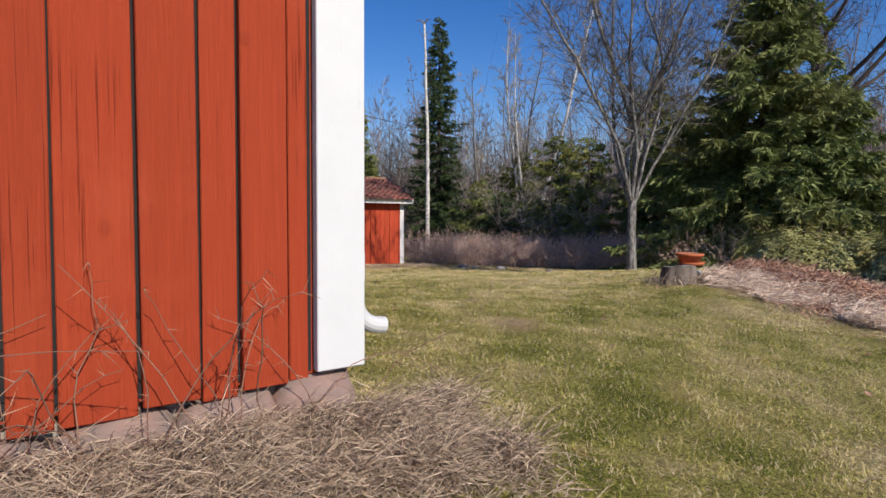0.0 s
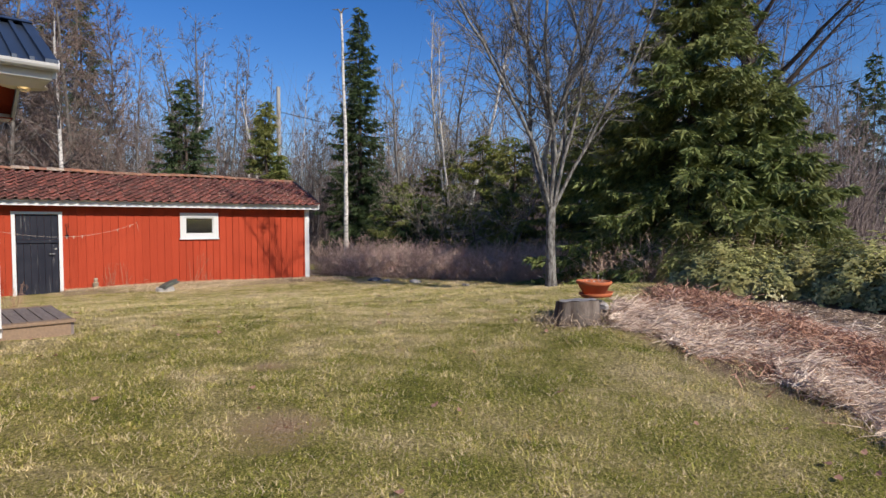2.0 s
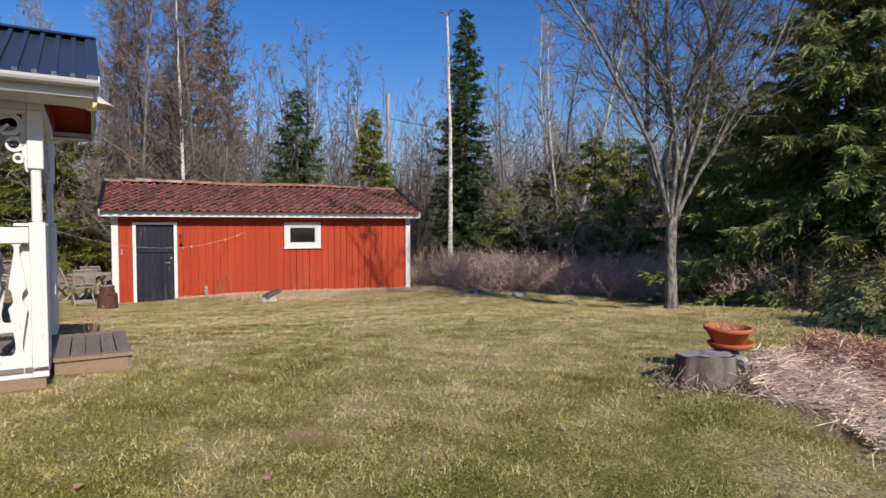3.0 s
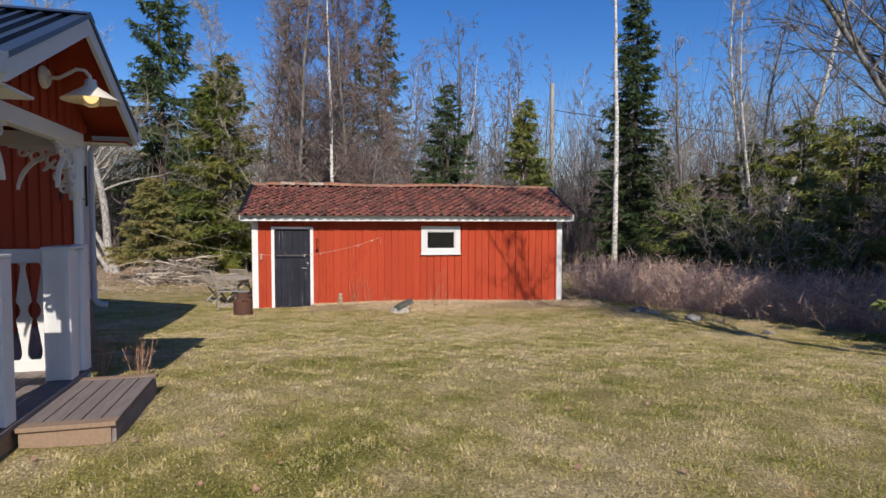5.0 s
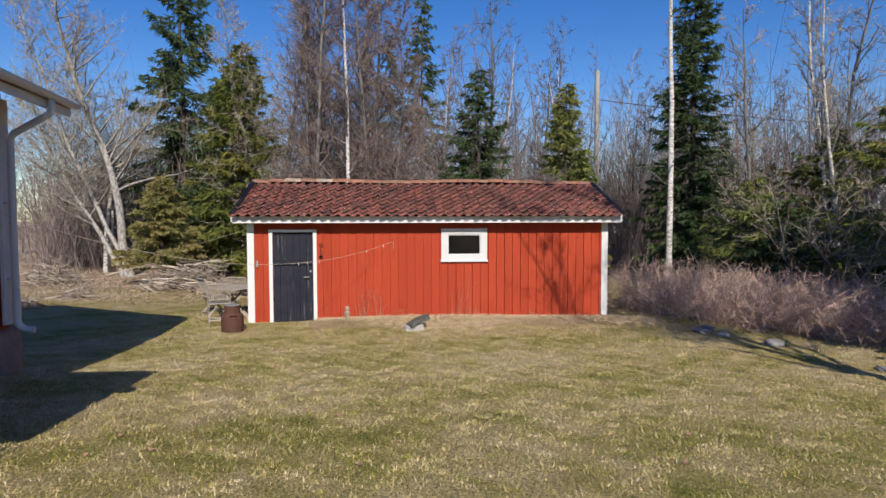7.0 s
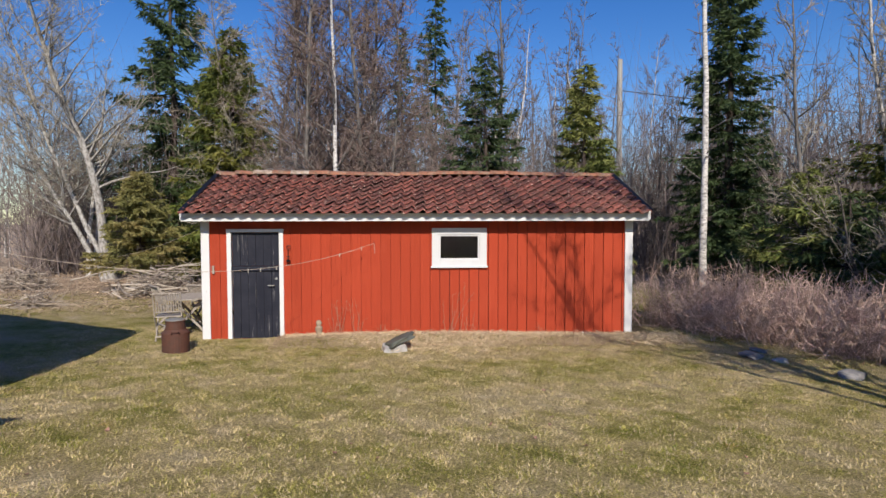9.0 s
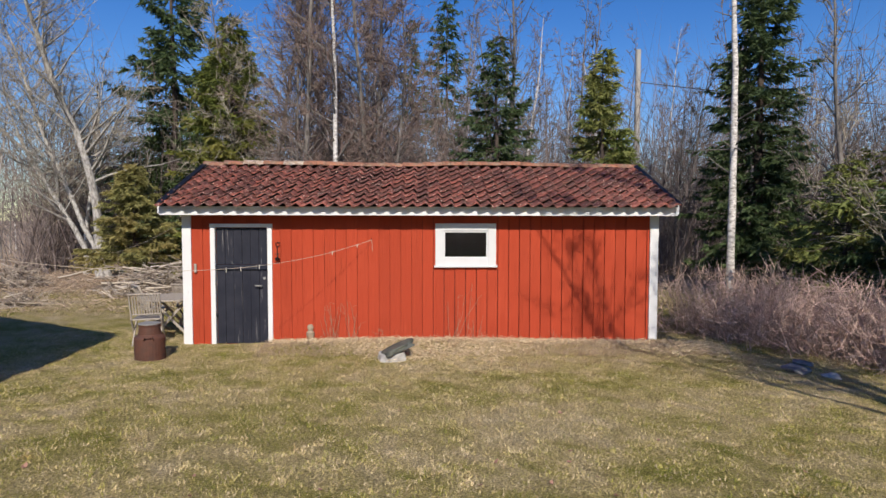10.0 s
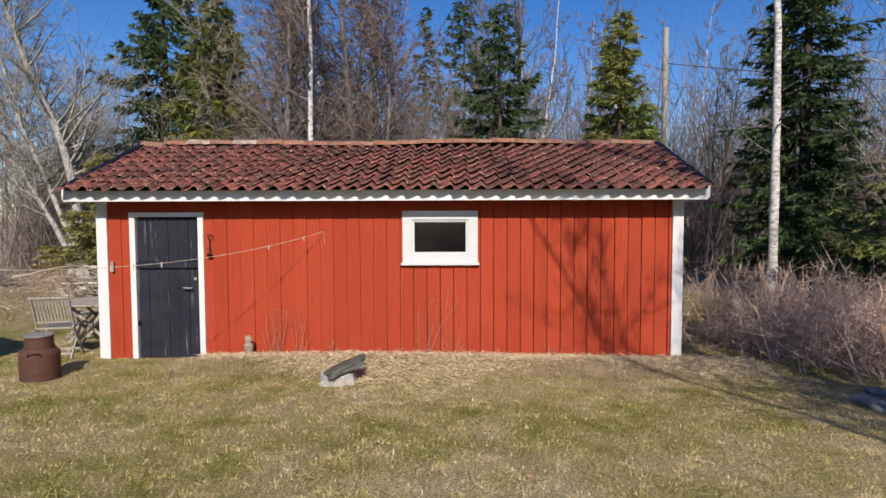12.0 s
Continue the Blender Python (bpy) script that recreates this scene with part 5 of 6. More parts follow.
    spruce(on(-23.0, 4.2), 9.0, 51, 2.8, label="dark green spruce beside the brushwood pile", needle=NEEDLE, dense=1.6, droop=0.4, trunk=0.16, fan=0.22)
    spruce(on(-26.0, 3.0), 9.0, 59, 3.0, label="dark green spruce beside the brushwood pile", needle=NEEDLE_DARK, dense=1.4, droop=0.4, trunk=0.16, fan=0.22)
    spruce(on(-20.2, 2.2), 3.7, 52, 1.6, label="small olive-green conifer by the brushwood pile", needle=NEEDLE_BROWN, dense=2.6, droop=0.2, first=0.20, ragged=0.3, trunk=0.06, fan=0.13)
    spruce(on(-50.0, 12.7), 22.0, 53, 3.4, label="very tall open-crowned spruce in the far row", needle=NEEDLE_DARK, dense=0.55, droop=0.5, first=0.30, ragged=0.6, trunk=0.2, fan=0.4)
    spruce(on(-44.0, 10.0), 16.0, 54, 2.6, label="tall thin spruce in the far row", needle=NEEDLE_DARK, dense=0.6, droop=0.5, first=0.2, ragged=0.5, fan=0.35)
    # leaning grey tree on the rough ground
    bare_tree(on(-23.1, -0.2, 0), 12.0, 55, label="leaning pale-barked tree with a wide bare crown", radius=0.17, limbs=44, first=0.28, twigs=11, lean=(-0.1, -0.42), curl=0.07, thick=1.6, reach=0.32, bark_mat=LICHEN_BARK, twig_mat=TWIG_PALE, up=0.05, stems=3, spread=0.14)
    bare_tree(on(-25.0, -2.0), 8.0, 56, label="bare birch among the scrub", radius=0.09, limbs=22, twigs=8, reach=0.25, bark_mat=BIRCH, twig_mat=TWIG_PALE, stems=2)
    for k, (x, y, h) in enumerate(((-26.5, 14.6, 10.5), (-28.5, 17.2, 12.0), (-31.0, 15.6, 12.5), (-24.0, 17.8, 8.5), (-21.0, 21.5, 9.5), (-17.5, 24.5, 11.0), (-10.5, 25.5, 12.0), (-7.2, 25.0, 11.5))):
        bare_tree(on(x, y, 70 * k), h, 60 + k, label="tall thin bare birch in the row behind the shed" if x < -20 else "tall thin bare tree behind the hedge", radius=0.09, limbs=26, first=0.22, twigs=8, reach=0.17, bark_mat=BIRCH if k % 3 == 0 else GREY_BARK, twig_mat=(TWIG_RED, TWIG_GREY, TWIG_PALE)[k % 3], up=0.06, fine=10)

    rng = random.Random(31)
    for k in range(20):
        x, y = -22.0 - 13 * rng.random(), 5.0 + 21 * rng.random()
        bare_tree(on(x, y, 70 * k), rng.uniform(7.5, 11.5), 500 + k, label="slim bare birch with fine hazy twigs behind the shed", radius=0.06, limbs=34, first=0.15, twigs=9, reach=0.17, bark_mat=BIRCH if k % 4 == 0 else GREY_BARK, twig_mat=(TWIG_RED, TWIG_FAR, TWIG_GREY)[k % 3], up=0.06, fine=11, thick=1.7)


near_trees()


def far_woods():
    """A belt of trees all round, built from a few kinds, each tree copied."""
    rng = random.Random(77)
    kinds = []
    for k in range(4):
        kinds.append(bare_tree(on(-34.0 - 3 * k, 8.0 + 5.5 * k), 12.0 + k, 90 + k, label="slender bare deciduous tree in the woodland belt", group="woodland trees", radius=0.075, limbs=22, first=0.10, twigs=6, reach=0.18, thick=3.2, twig_mat=(TWIG_FAR, TWIG_FAR, TWIG_GREY, TWIG_FAR)[k], bark_mat=BIRCH if k == 1 else GREY_BARK, fine=8))
    spr = [spruce(on(-20.0 - 8 * k, 46.0), 11.0 + 2 * k, 96 + k, 2.4, label="dark narrow spruce in the woodland belt", group="woodland spruces", needle=NEEDLE_DARK, dense=0.45, ragged=0.4, fan=0.50) for k in range(2)]
    spots = []
    for k in range(170):          # behind the shed, from the leaning tree to the conifers
        u = rng.random()
        a = radians(185 - 82 * u)
        d = rng.uniform(27, 50)
        spots.append((-1 + d * math.cos(a), 8 + d * math.sin(a), rng.uniform(0.6, 0.95)))
    for k in range(64):         # far left, low
        a = radians(rng.uniform(184, 212))
        d = rng.uniform(34, 60)
        spots.append((-1 + d * math.cos(a), 8 + d * math.sin(a), rng.uniform(0.35, 0.75)))
    for k in range(70):         # beyond the field
        spots.append((rng.uniform(-42, 22), rng.uniform(76, 96), rng.uniform(1.1, 1.6)))
    for k in range(20):         # rest of the horizon
        a = radians(rng.uniform(-140, 60))
        d = rng.uniform(45, 70)
        spots.append((d * math.cos(a), 8 + d * math.sin(a), rng.uniform(0.7, 1.1)))
    for i, (x, y, s) in enumerate(spots):
        far = y > 70
        conifer = rng.random() < (0.35 if far else 0.07)
        src = rng.choice(spr) if conifer else rng.choice(kinds)
        s = s * 0.62 if conifer and not far else s
        copy_thing(src, on(x, y, rng.uniform(0, 360), s))


far_woods()


def scrub():
    """Low tangle of stems under the far trees."""
    rng = np.random.default_rng(5)
    S = Ribbons()
    for _ in range(13000):
        a = radians(rng.uniform(98, 208))
        d = rng.uniform(26, 42)
        x, y = -1 + d * math.cos(a), 8 + d * math.sin(a)
        h = rng.uniform(1.0, 5.0) if rng.random() < 0.6 else rng.uniform(4.5, 8.5)
        pts, _ = bent(rng, (x, y, gz(x, y)), np.array([rng.normal() * 0.2, rng.normal() * 0.2, 1.0]), h, 3, 0.15, 0.05)
        S.line(pts, 0.02, 0.007)
        n = 7
        k0, w_ = rng.integers(0, 3, n), rng.random((n, 1))
        c = pts[k0] * (1 - w_) + pts[k0 + 1] * w_
        q = rng.normal(size=(n, 3)) + (0, 0, 0.8)
        S.add(c, c + q * h * 0.22, 0.010, 0.004)
    ob = S.mesh("scrub", TWIG_FAR, None, "dense grey-brown undergrowth at the edge of the woods")
    tagged(ob, category="undergrowth", kind="stuff")


scrub()


def hedge():
    """Bare purple-brown shoots in a long row along the lawn."""
    protos = []
    for k in range(4):
        rng = np.random.default_rng(200 + k)
        sh = thing("bare_shrub", on(-13.4 + 1.1 * k, 15.9 + 0.62 * k), "bare purple-brown shrub of many thin upright shoots along the lawn edge", "shrub", "shrubs of the bare hedge")
        S, W = Ribbons(), Ribbons()
        for _ in range(130):
            b = rng.normal(size=2) * 0.34
            h = rng.uniform(0.5, 1.5)
            pts, _ = bent(rng, (b[0], b[1], -0.05), np.array([b[0] * 0.7 + rng.normal() * 0.36, b[1] * 0.7 + rng.normal() * 0.36, 1.0]), h, 4, 0.20, 0.0)
            S.line(pts, 0.007, 0.003)
            n = 14
            k0, w_ = rng.integers(0, 4, n), rng.random((n, 1))
            c = pts[k0] * (1 - w_) + pts[k0 + 1] * w_
            d = rng.normal(size=(n, 3)) * 0.75 + (0, 0, 0.45)
            d /= np.linalg.norm(d, axis=1)[:, None]
            W.add(c, c + d * (h * rng.uniform(0.08, 0.34, n))[:, None], 0.0055, 0.002)
        S.mesh("stemwork", TWIG_HEDGE, sh)
        W.mesh("crown", TWIG_HEDGE, sh)
        protos.append(sh)
    rng = random.Random(8)
    line = ((-13.6, 15.4), (-11.6, 17.0), (-9.6, 18.0), (-6.4, 19.2), (-3.6, 18.6), (-1.6, 18.2))
    for row in range(4):
        for (xa, ya), (xb, yb) in zip(line, line[1:]):
            n = max(2, int(math.hypot(xb - xa, yb - ya) / 0.52))
            for k in range(n):
                u = (k + rng.random()) / n
                x, y = xa + (xb - xa) * u, ya + (yb - ya) * u
                off = 0.15 + row * 0.55 + rng.uniform(-0.15, 0.15)
                x, y = x + off * 0.5, y + off * 0.85
                if row == 0 and rng.random() < 0.25:
                    continue
                copy_thing(rng.choice(protos), on(x, y, rng.uniform(0, 360), rng.uniform(0.66, 0.96)))


hedge()


def evergreen_shrub(x, y, rx, ry, h, seed, label):
    rng = np.random.default_rng(seed)
    sh = thing("evergreen_shrub", on(x, y), label, "shrub", "evergreen shrubs beside the lawn")
    S = Limbs()
    n = int(5600 * rx * ry)
    th = rng.uniform(0, 2 * np.pi, n)
    ph = np.arccos(rng.uniform(0.0, 1, n))
    lump = 1 + 0.17 * np.sin(5 * th + 3 * ph) + 0.12 * np.sin(11 * th - 7 * ph + 1) + 0.08 * np.sin(23 * th + 13 * ph)
    rr = lump * (1.06 - 0.5 * rng.random(n) ** 2)
    base = np.stack([rx * rr * np.sin(ph) * np.cos(th), ry * rr * np.sin(ph) * np.sin(th), 0.06 + h * rr * np.cos(ph)], -1)
    base += rng.normal(size=base.shape) * 0.025
    # leaves sit in whorls: each base carries four narrow leaves
    k = 4
    nrm = np.stack([np.sin(ph) * np.cos(th), np.sin(ph) * np.sin(th), np.cos(ph) + 0.5], -1)
    nrm /= np.linalg.norm(nrm, axis=1)[:, None]
    B = np.repeat(base, k, 0)
    N = np.repeat(nrm, k, 0)
    d = rng.normal(size=B.shape)
    d -= N * (d * N).sum(1)[:, None]
    d /= np.linalg.norm(d, axis=1)[:, None]
    d = d + N * 0.15
    w = np.cross(d, N)
    L = rng.uniform(0.05, 0.085, len(B))[:, None]
    quad = np.stack([B, B + d * L * 0.55 + w * L * 0.20 + N * L * 0.1, B + d * L - N * L * 0.12, B + d * L * 0.55 - w * L * 0.20 + N * L * 0.1], 1)
    raw("leaves", quad.reshape(-1, 3), np.arange(len(quad) * 4).reshape(-1, 4), RHODO, sh)
    for _ in range(50):
        a = rng.uniform(0, 2 * math.pi)
        e = np.array([rx * 0.85 * math.cos(a) * rng.uniform(0.3, 1), ry * 0.85 * math.sin(a) * rng.uniform(0.3, 1), h * rng.uniform(0.4, 0.8)])
        pts = np.array([[0, 0, -0.05], e * (0.5, 0.5, 0.4), e])
        S.branch(pts, [0.016, 0.010, 0.005], 4)
    S.mesh("stems", GREY_BARK, sh)
    return sh


for k, (x, y, rx, ry, h) in enumerate(((0.1, 15.9, 0.85, 0.8, 0.60), (1.1, 16.1, 0.8, 0.8, 0.54), (1.95, 16.0, 0.75, 0.75, 0.68), (2.35, 15.75, 0.45, 0.55, 0.55), (0.55, 15.4, 0.6, 0.5, 0.42))):
    evergreen_shrub(x, y, rx, ry, h, 300 + k, "glossy yellow-green evergreen shrub beside the dry bed")


# ---- garden things ----
def build_stump():
    st = thing("tree_stump", on(1.05, 11.22, 0, 0.80) @ Matrix.Diagonal((0.97, 0.97, 0.98, 1)), "old grey sawn tree stump at the edge of the lawn", "tree stump")
    rng = np.random.default_rng(3)
    bark_m = plain("stump_bark", (0.075, 0.052, 0.042), 0.9, 0, 0.4, 4, 0.9, 0.2, (0.25, 0.21, 0.18), (2, 2, 0.6))
    top_m = plain("sawn_grey_wood", (0.36, 0.34, 0.32), 0.85, 0, 0.4, 6, 0.5, 0.3, (0.17, 0.16, 0.16), (1, 5, 1))
    n = 40
    bm = bmesh.new()
    rings = []
    for z, r0 in ((-0.12, 0.33), (0.02, 0.29), (0.12, 0.255), (0.23, 0.245), (0.285, 0.24)):
        ring = []
        for k in range(n):
            a = 2 * math.pi * k / n
            r = r0 * (1 + 0.06 * math.sin(3 * a + 1) + 0.05 * math.sin(7 * a) * (1.6 - z * 3) + 0.02 * math.sin(17 * a))
            ring.append(bm.verts.new((r * math.cos(a), r * math.sin(a), z + (0.02 * math.cos(a) if z > 0.2 else 0))))
        rings.append(ring)
    for a, b in zip(rings, rings[1:]):
        for k in range(n):
            bm.faces.new((a[k], a[(k + 1) % n], b[(k + 1) % n], b[k]))
    bm.faces.new(rings[0][::-1])
    part("trunk", bm, bark_m, st, smooth=True)
    bm = bmesh.new()
    c = bm.verts.new((0.0, 0.0, 0.288))
    prev = None
    ringv = []
    for f in (0.33, 0.66, 0.97):
        ringv.append([bm.verts.new((v[0] * f, v[1] * f, v[2] + 0.004 + 0.006 * math.sin(f * 19 + k))) for k, v in enumerate([(0.24 * (1 + 0.06 * math.sin(3 * 2 * math.pi * k / n + 1) + 0.03 * math.sin(7 * 2 * math.pi * k / n)) * math.cos(2 * math.pi * k / n), 0.24 * (1 + 0.06 * math.sin(3 * 2 * math.pi * k / n + 1)) * math.sin(2 * math.pi * k / n), 0.285 + 0.02 * math.cos(2 * math.pi * k / n)) for k in range(n)])])
    for k in range(n):
        bm.faces.new((c, ringv[0][k], ringv[0][(k + 1) % n]))
    for a, b in zip(ringv, ringv[1:]):
        for k in range(n):
            bm.faces.new((a[k], b[k], b[(k + 1) % n], a[(k + 1) % n]))
    part("sawn_top", bm, top_m, st, "cracked grey sawn face")
    return st


build_stump()


def lump(name, m, size, seed, mat, label, category="rock", rough=0.18, power=0.8):
    bm = bmesh.new()
    bmesh.ops.create_icosphere(bm, subdivisions=3, radius=1)
    for v in bm.verts:
        c = v.co.copy()
        s = 1 + rough * noise.noise(c * 1.3 + Vector((seed, 0, 0))) * 2 + rough * 0.4 * noise.noise(c * 4 + Vector((0, seed, 0)))
        q = Vector([math.copysign(abs(t) ** power, t) for t in c])
        v.co = Vector((q.x * size[0] * s, q.y * size[1] * s, q.z * size[2] * s))
    ob = part(name, bm, mat, None, label, smooth=False)
    ob.matrix_basis = m
    return tagged(ob, category=category)


def build_pot():
    x, y = 0.92, 11.62
    z = gz(x, y) - 0.06
    lump("stone", pose(x - 0.02, y, z + 0.10), (0.15, 0.13, 0.11), 2, ROCK, "grey stone under the terracotta bowls")
    lump("stone", pose(x - 0.15, y - 0.10, z + 0.15, 0, 0, 30), (0.05, 0.04, 0.032), 5, ROCK_PALE, "small pale stone beside the terracotta bowls")
    lump("stone", pose(x + 0.16, y - 0.05, z + 0.15, 0, 0, 10), (0.05, 0.04, 0.032), 7, ROCK_PALE, "small pale stone beside the terracotta bowls")
    z += 0.235
    saucer = thing("saucer", pose(x + 0.03, y, z - 0.01, 2, -2, 0), "terracotta saucer lying under the bowl", "saucer")
    bm = bmesh.new()
    lathe(bm, [(0.09, 0), (0.14, 0.005), (0.165, 0.045), (0.152, 0.045), (0.13, 0.018), (0.05, 0.015)], 36)
    part("dish", bm, TERRACOTTA, saucer, smooth=True)
    pot = thing("flower_bowl", pose(x, y, z + 0.008, 0, 1, 0), "wide terracotta flower bowl with dead stalks on a saucer", "plant pot")
    bm = bmesh.new()
    lathe(bm, [(0.105, 0.0), (0.115, 0.004), (0.178, 0.115), (0.196, 0.120), (0.200, 0.152), (0.182, 0.154), (0.176, 0.125), (0.165, 0.118), (0.11, 0.04), (0.05, 0.035)], 40)
    bmesh.ops.scale(bm, vec=(0.86, 0.86, 0.9), verts=bm.verts)
    part("bowl", bm, TERRACOTTA, pot, smooth=True)
    bm = bmesh.new()
    lathe(bm, [(0.08, 0.05), (0.134, 0.092), (0.07, 0.100)], 24)
    part("soil", bm, SOIL, pot)
    rng = np.random.default_rng(6)
    S = Limbs()
    for _ in range(40):
        a, r = rng.uniform(0, 6.3), rng.uniform(0, 0.13)
        pts, _ = bent(rng, (r * math.cos(a), r * math.sin(a), 0.10), rng.normal(size=3) + (0, 0, 0.6), rng.uniform(0.04, 0.12), 3, 0.3, 0)
        S.branch(pts, [0.003, 0.003, 0.002, 0.001], 3)
    pts, _ = bent(rng, (-0.05, 0, 0.1), (0.1, 0.0, 1), 0.34, 5, 0.1, 0)
    S.branch(pts, np.linspace(0.003, 0.0015, 6), 3)
    S.mesh("dead_stalks", BRUSHWOOD, pot)


build_pot()


def build_bin():
    x, y = 2.62, 15.3
    b = thing("wheelie_bin", on(x, y, -20, 0.85) @ Matrix.Diagonal((0.62, 0.62, 1, 1)), "grey plastic wheelie bin with a blue lid behind the shrubs", "waste bin")
    bm = bmesh.new()
    lo = [(-0.20, -0.24), (0.20, -0.24), (0.20, 0.20), (-0.20, 0.20)]
    hi = [(-0.27, -0.30), (0.27, -0.30), (0.27, 0.28), (-0.27, 0.28)]
    a = [bm.verts.new((u, v, 0.08)) for u, v in lo]
    c = [bm.verts.new((u, v, 0.70)) for u, v in hi]
    for i in range(4):
        bm.faces.new((a[i], a[(i + 1) % 4], c[(i + 1) % 4], c[i]))
    bm.faces.new(a[::-1])
    bm.faces.new(c)
    bmesh.ops.bevel(bm, geom=bm.edges[:], offset=0.02, segments=2, affect='EDGES')
    part("body", bm, BIN_GREY, b)
    bm = bmesh.new()
    box(bm, -0.29, 0.29, -0.33, 0.30, 0.70, 0.76, 0.02)
    part("lid", bm, BIN_BLUE, b, "blue plastic lid")
    bm = bmesh.new()
    tube(bm, [(-0.24, 0.34, 0.70), (0.24, 0.34, 0.70)], 0.016, 8)
    part("handle", bm, BIN_GREY, b)
    for s in (-1, 1):
        bm = bmesh.new()
        lathe(bm, [(0.09, -0.025), (0.10, -0.015), (0.10, 0.015), (0.09, 0.025)], 20)
        bmesh.ops.transform(bm, matrix=pose(s * 0.25, 0.20, 0.10, 0, 90, 0), verts=bm.verts)
        part("wheel", bm, RUBBER, b)


build_bin()


def build_can():
    c = thing("milk_can", on(-11.08, 6.80, 20), "rusty brown old milk can with a pale metal lid", "milk can")
    bm = bmesh.new()
    lathe(bm, [(0.195, 0.0), (0.205, 0.01), (0.205, 0.34), (0.195, 0.36), (0.165, 0.385), (0.155, 0.40), (0.155, 0.42)], 32)
    part("body", bm, RUST, c, smooth=False)
    bm = bmesh.new()
    lathe(bm, [(0.145, 0.42), (0.142, 0.50), (0.150, 0.535)], 28)
    part("neck", bm, RUST, c)
    bm = bmesh.new()
    lathe(bm, [(0.150, 0.537), (0.150, 0.548), (0.12, 0.556), (0.04, 0.560)], 28)
    part("lid", bm, GALV, c, "pale galvanised lid")
    for s in (-1, 1):
        bm = bmesh.new()
        tube(bm, [(s * 0.20, -0.06, 0.335), (s * 0.245, -0.05, 0.385), (s * 0.245, 0.05, 0.385), (s * 0.20, 0.06, 0.335)], 0.009, 8)
        part("handle", bm, RUST, c)


build_can()


def folding_chair(m, label):
    ch = thing("folding_chair", m, label, "chair", "chairs round the garden table")
    def bar(name, a, b, w=0.018, h=0.03):
        bm = bmesh.new()
        a, b = Vector(a), Vector(b)
        d = b - a
        box(bm, -w / 2, w / 2, -h / 2, h / 2, 0, d.length, 0.002)
        q = d.to_track_quat('Z', 'Y').to_matrix().to_4x4()
        bmesh.ops.transform(bm, matrix=Matrix.Translation(a) @ q, verts=bm.verts)
        return part(name, bm, TEAK, ch)
    for s in (-0.22, 0.22):
        bar("leg", (s, 0.22, 0.0), (s, -0.16, 0.46), 0.022, 0.035)
        bar("leg", (s * 0.9, -0.24, 0.0), (s * 0.9, 0.20, 0.43), 0.022, 0.035)
        bar("back_post", (s, -0.10, 0.40), (s, -0.30, 0.88), 0.022, 0.035)
    bar("stretcher", (-0.21, -0.17, 0.10), (0.21, -0.17, 0.10))
    bar("stretcher", (-0.21, 0.16, 0.10), (0.21, 0.16, 0.10))
    bar("top_rail", (-0.23, -0.295, 0.87), (0.23, -0.295, 0.87), 0.05, 0.022)
    bar("lower_rail", (-0.21, -0.155, 0.53), (0.21, -0.155, 0.53), 0.04, 0.018)
    for k in range(10):
        x = -0.18 + k * 0.04
        bar("back_slat", (x, -0.155, 0.53), (x, -0.292, 0.86), 0.022, 0.010)
    for k in range(7):
        y = -0.18 + k * 0.062
        bm = bmesh.new()
        box(bm, -0.205, 0.205, y, y + 0.050, 0.435, 0.452, 0.002)
        part("seat_slat", bm, TEAK, ch)
    return ch


def build_table():
    t = thing("garden_table", on(-12.9, 6.35, 15), "round weathered grey wooden garden table on folding legs", "table")
    bm = bmesh.new()
    r = 0.50
    n = 11
    for k in range(n):
        a, b = -r + k * 2 * r / n + 0.003, -r + (k + 1) * 2 * r / n - 0.003
        h = math.sqrt(max(0.01, r * r - max(abs(a), abs(b)) ** 2 * 0.98))
        h2 = math.sqrt(max(0.01, r * r - min(abs(a), abs(b)) ** 2))
        ha, hb = (h, h2) if abs(a) > abs(b) else (h2, h)
        prism(bm, [(a, -ha), (b, -hb), (b, hb), (a, ha)], "z", 0.70, 0.722)
    part("tabletop", bm, TEAK, t, "round slatted top")
    for s in (-0.26, 0.26):
        for p, q in (((s, -0.33, 0.0), (s, 0.26, 0.68)), ((s * 0.9, 0.33, 0.0), (s * 0.9, -0.26, 0.68))):
            bm = bmesh.new()
            a, b = Vector(p), Vector(q)
            d = b - a
            box(bm, -0.012, 0.012, -0.02, 0.02, 0, d.length, 0.002)
            bmesh.ops.transform(bm, matrix=Matrix.Translation(a) @ d.to_track_quat('Z', 'Y').to_matrix().to_4x4(), verts=bm.verts)
            part("leg", bm, TEAK, t)
    for y in (-0.2, 0.2):
        bm = bmesh.new()
        box(bm, -0.30, 0.30, y - 0.015, y + 0.015, 0.665, 0.699)
        part("bearer", bm, TEAK, t)
    c1 = folding_chair(on(-12.28, 6.22, 105), "weathered grey slatted folding chair at the garden table")
    copy_thing(c1, on(-13.5, 5.75, 40))
    copy_thing(c1, on(-13.8, 6.35, 75))


build_table()


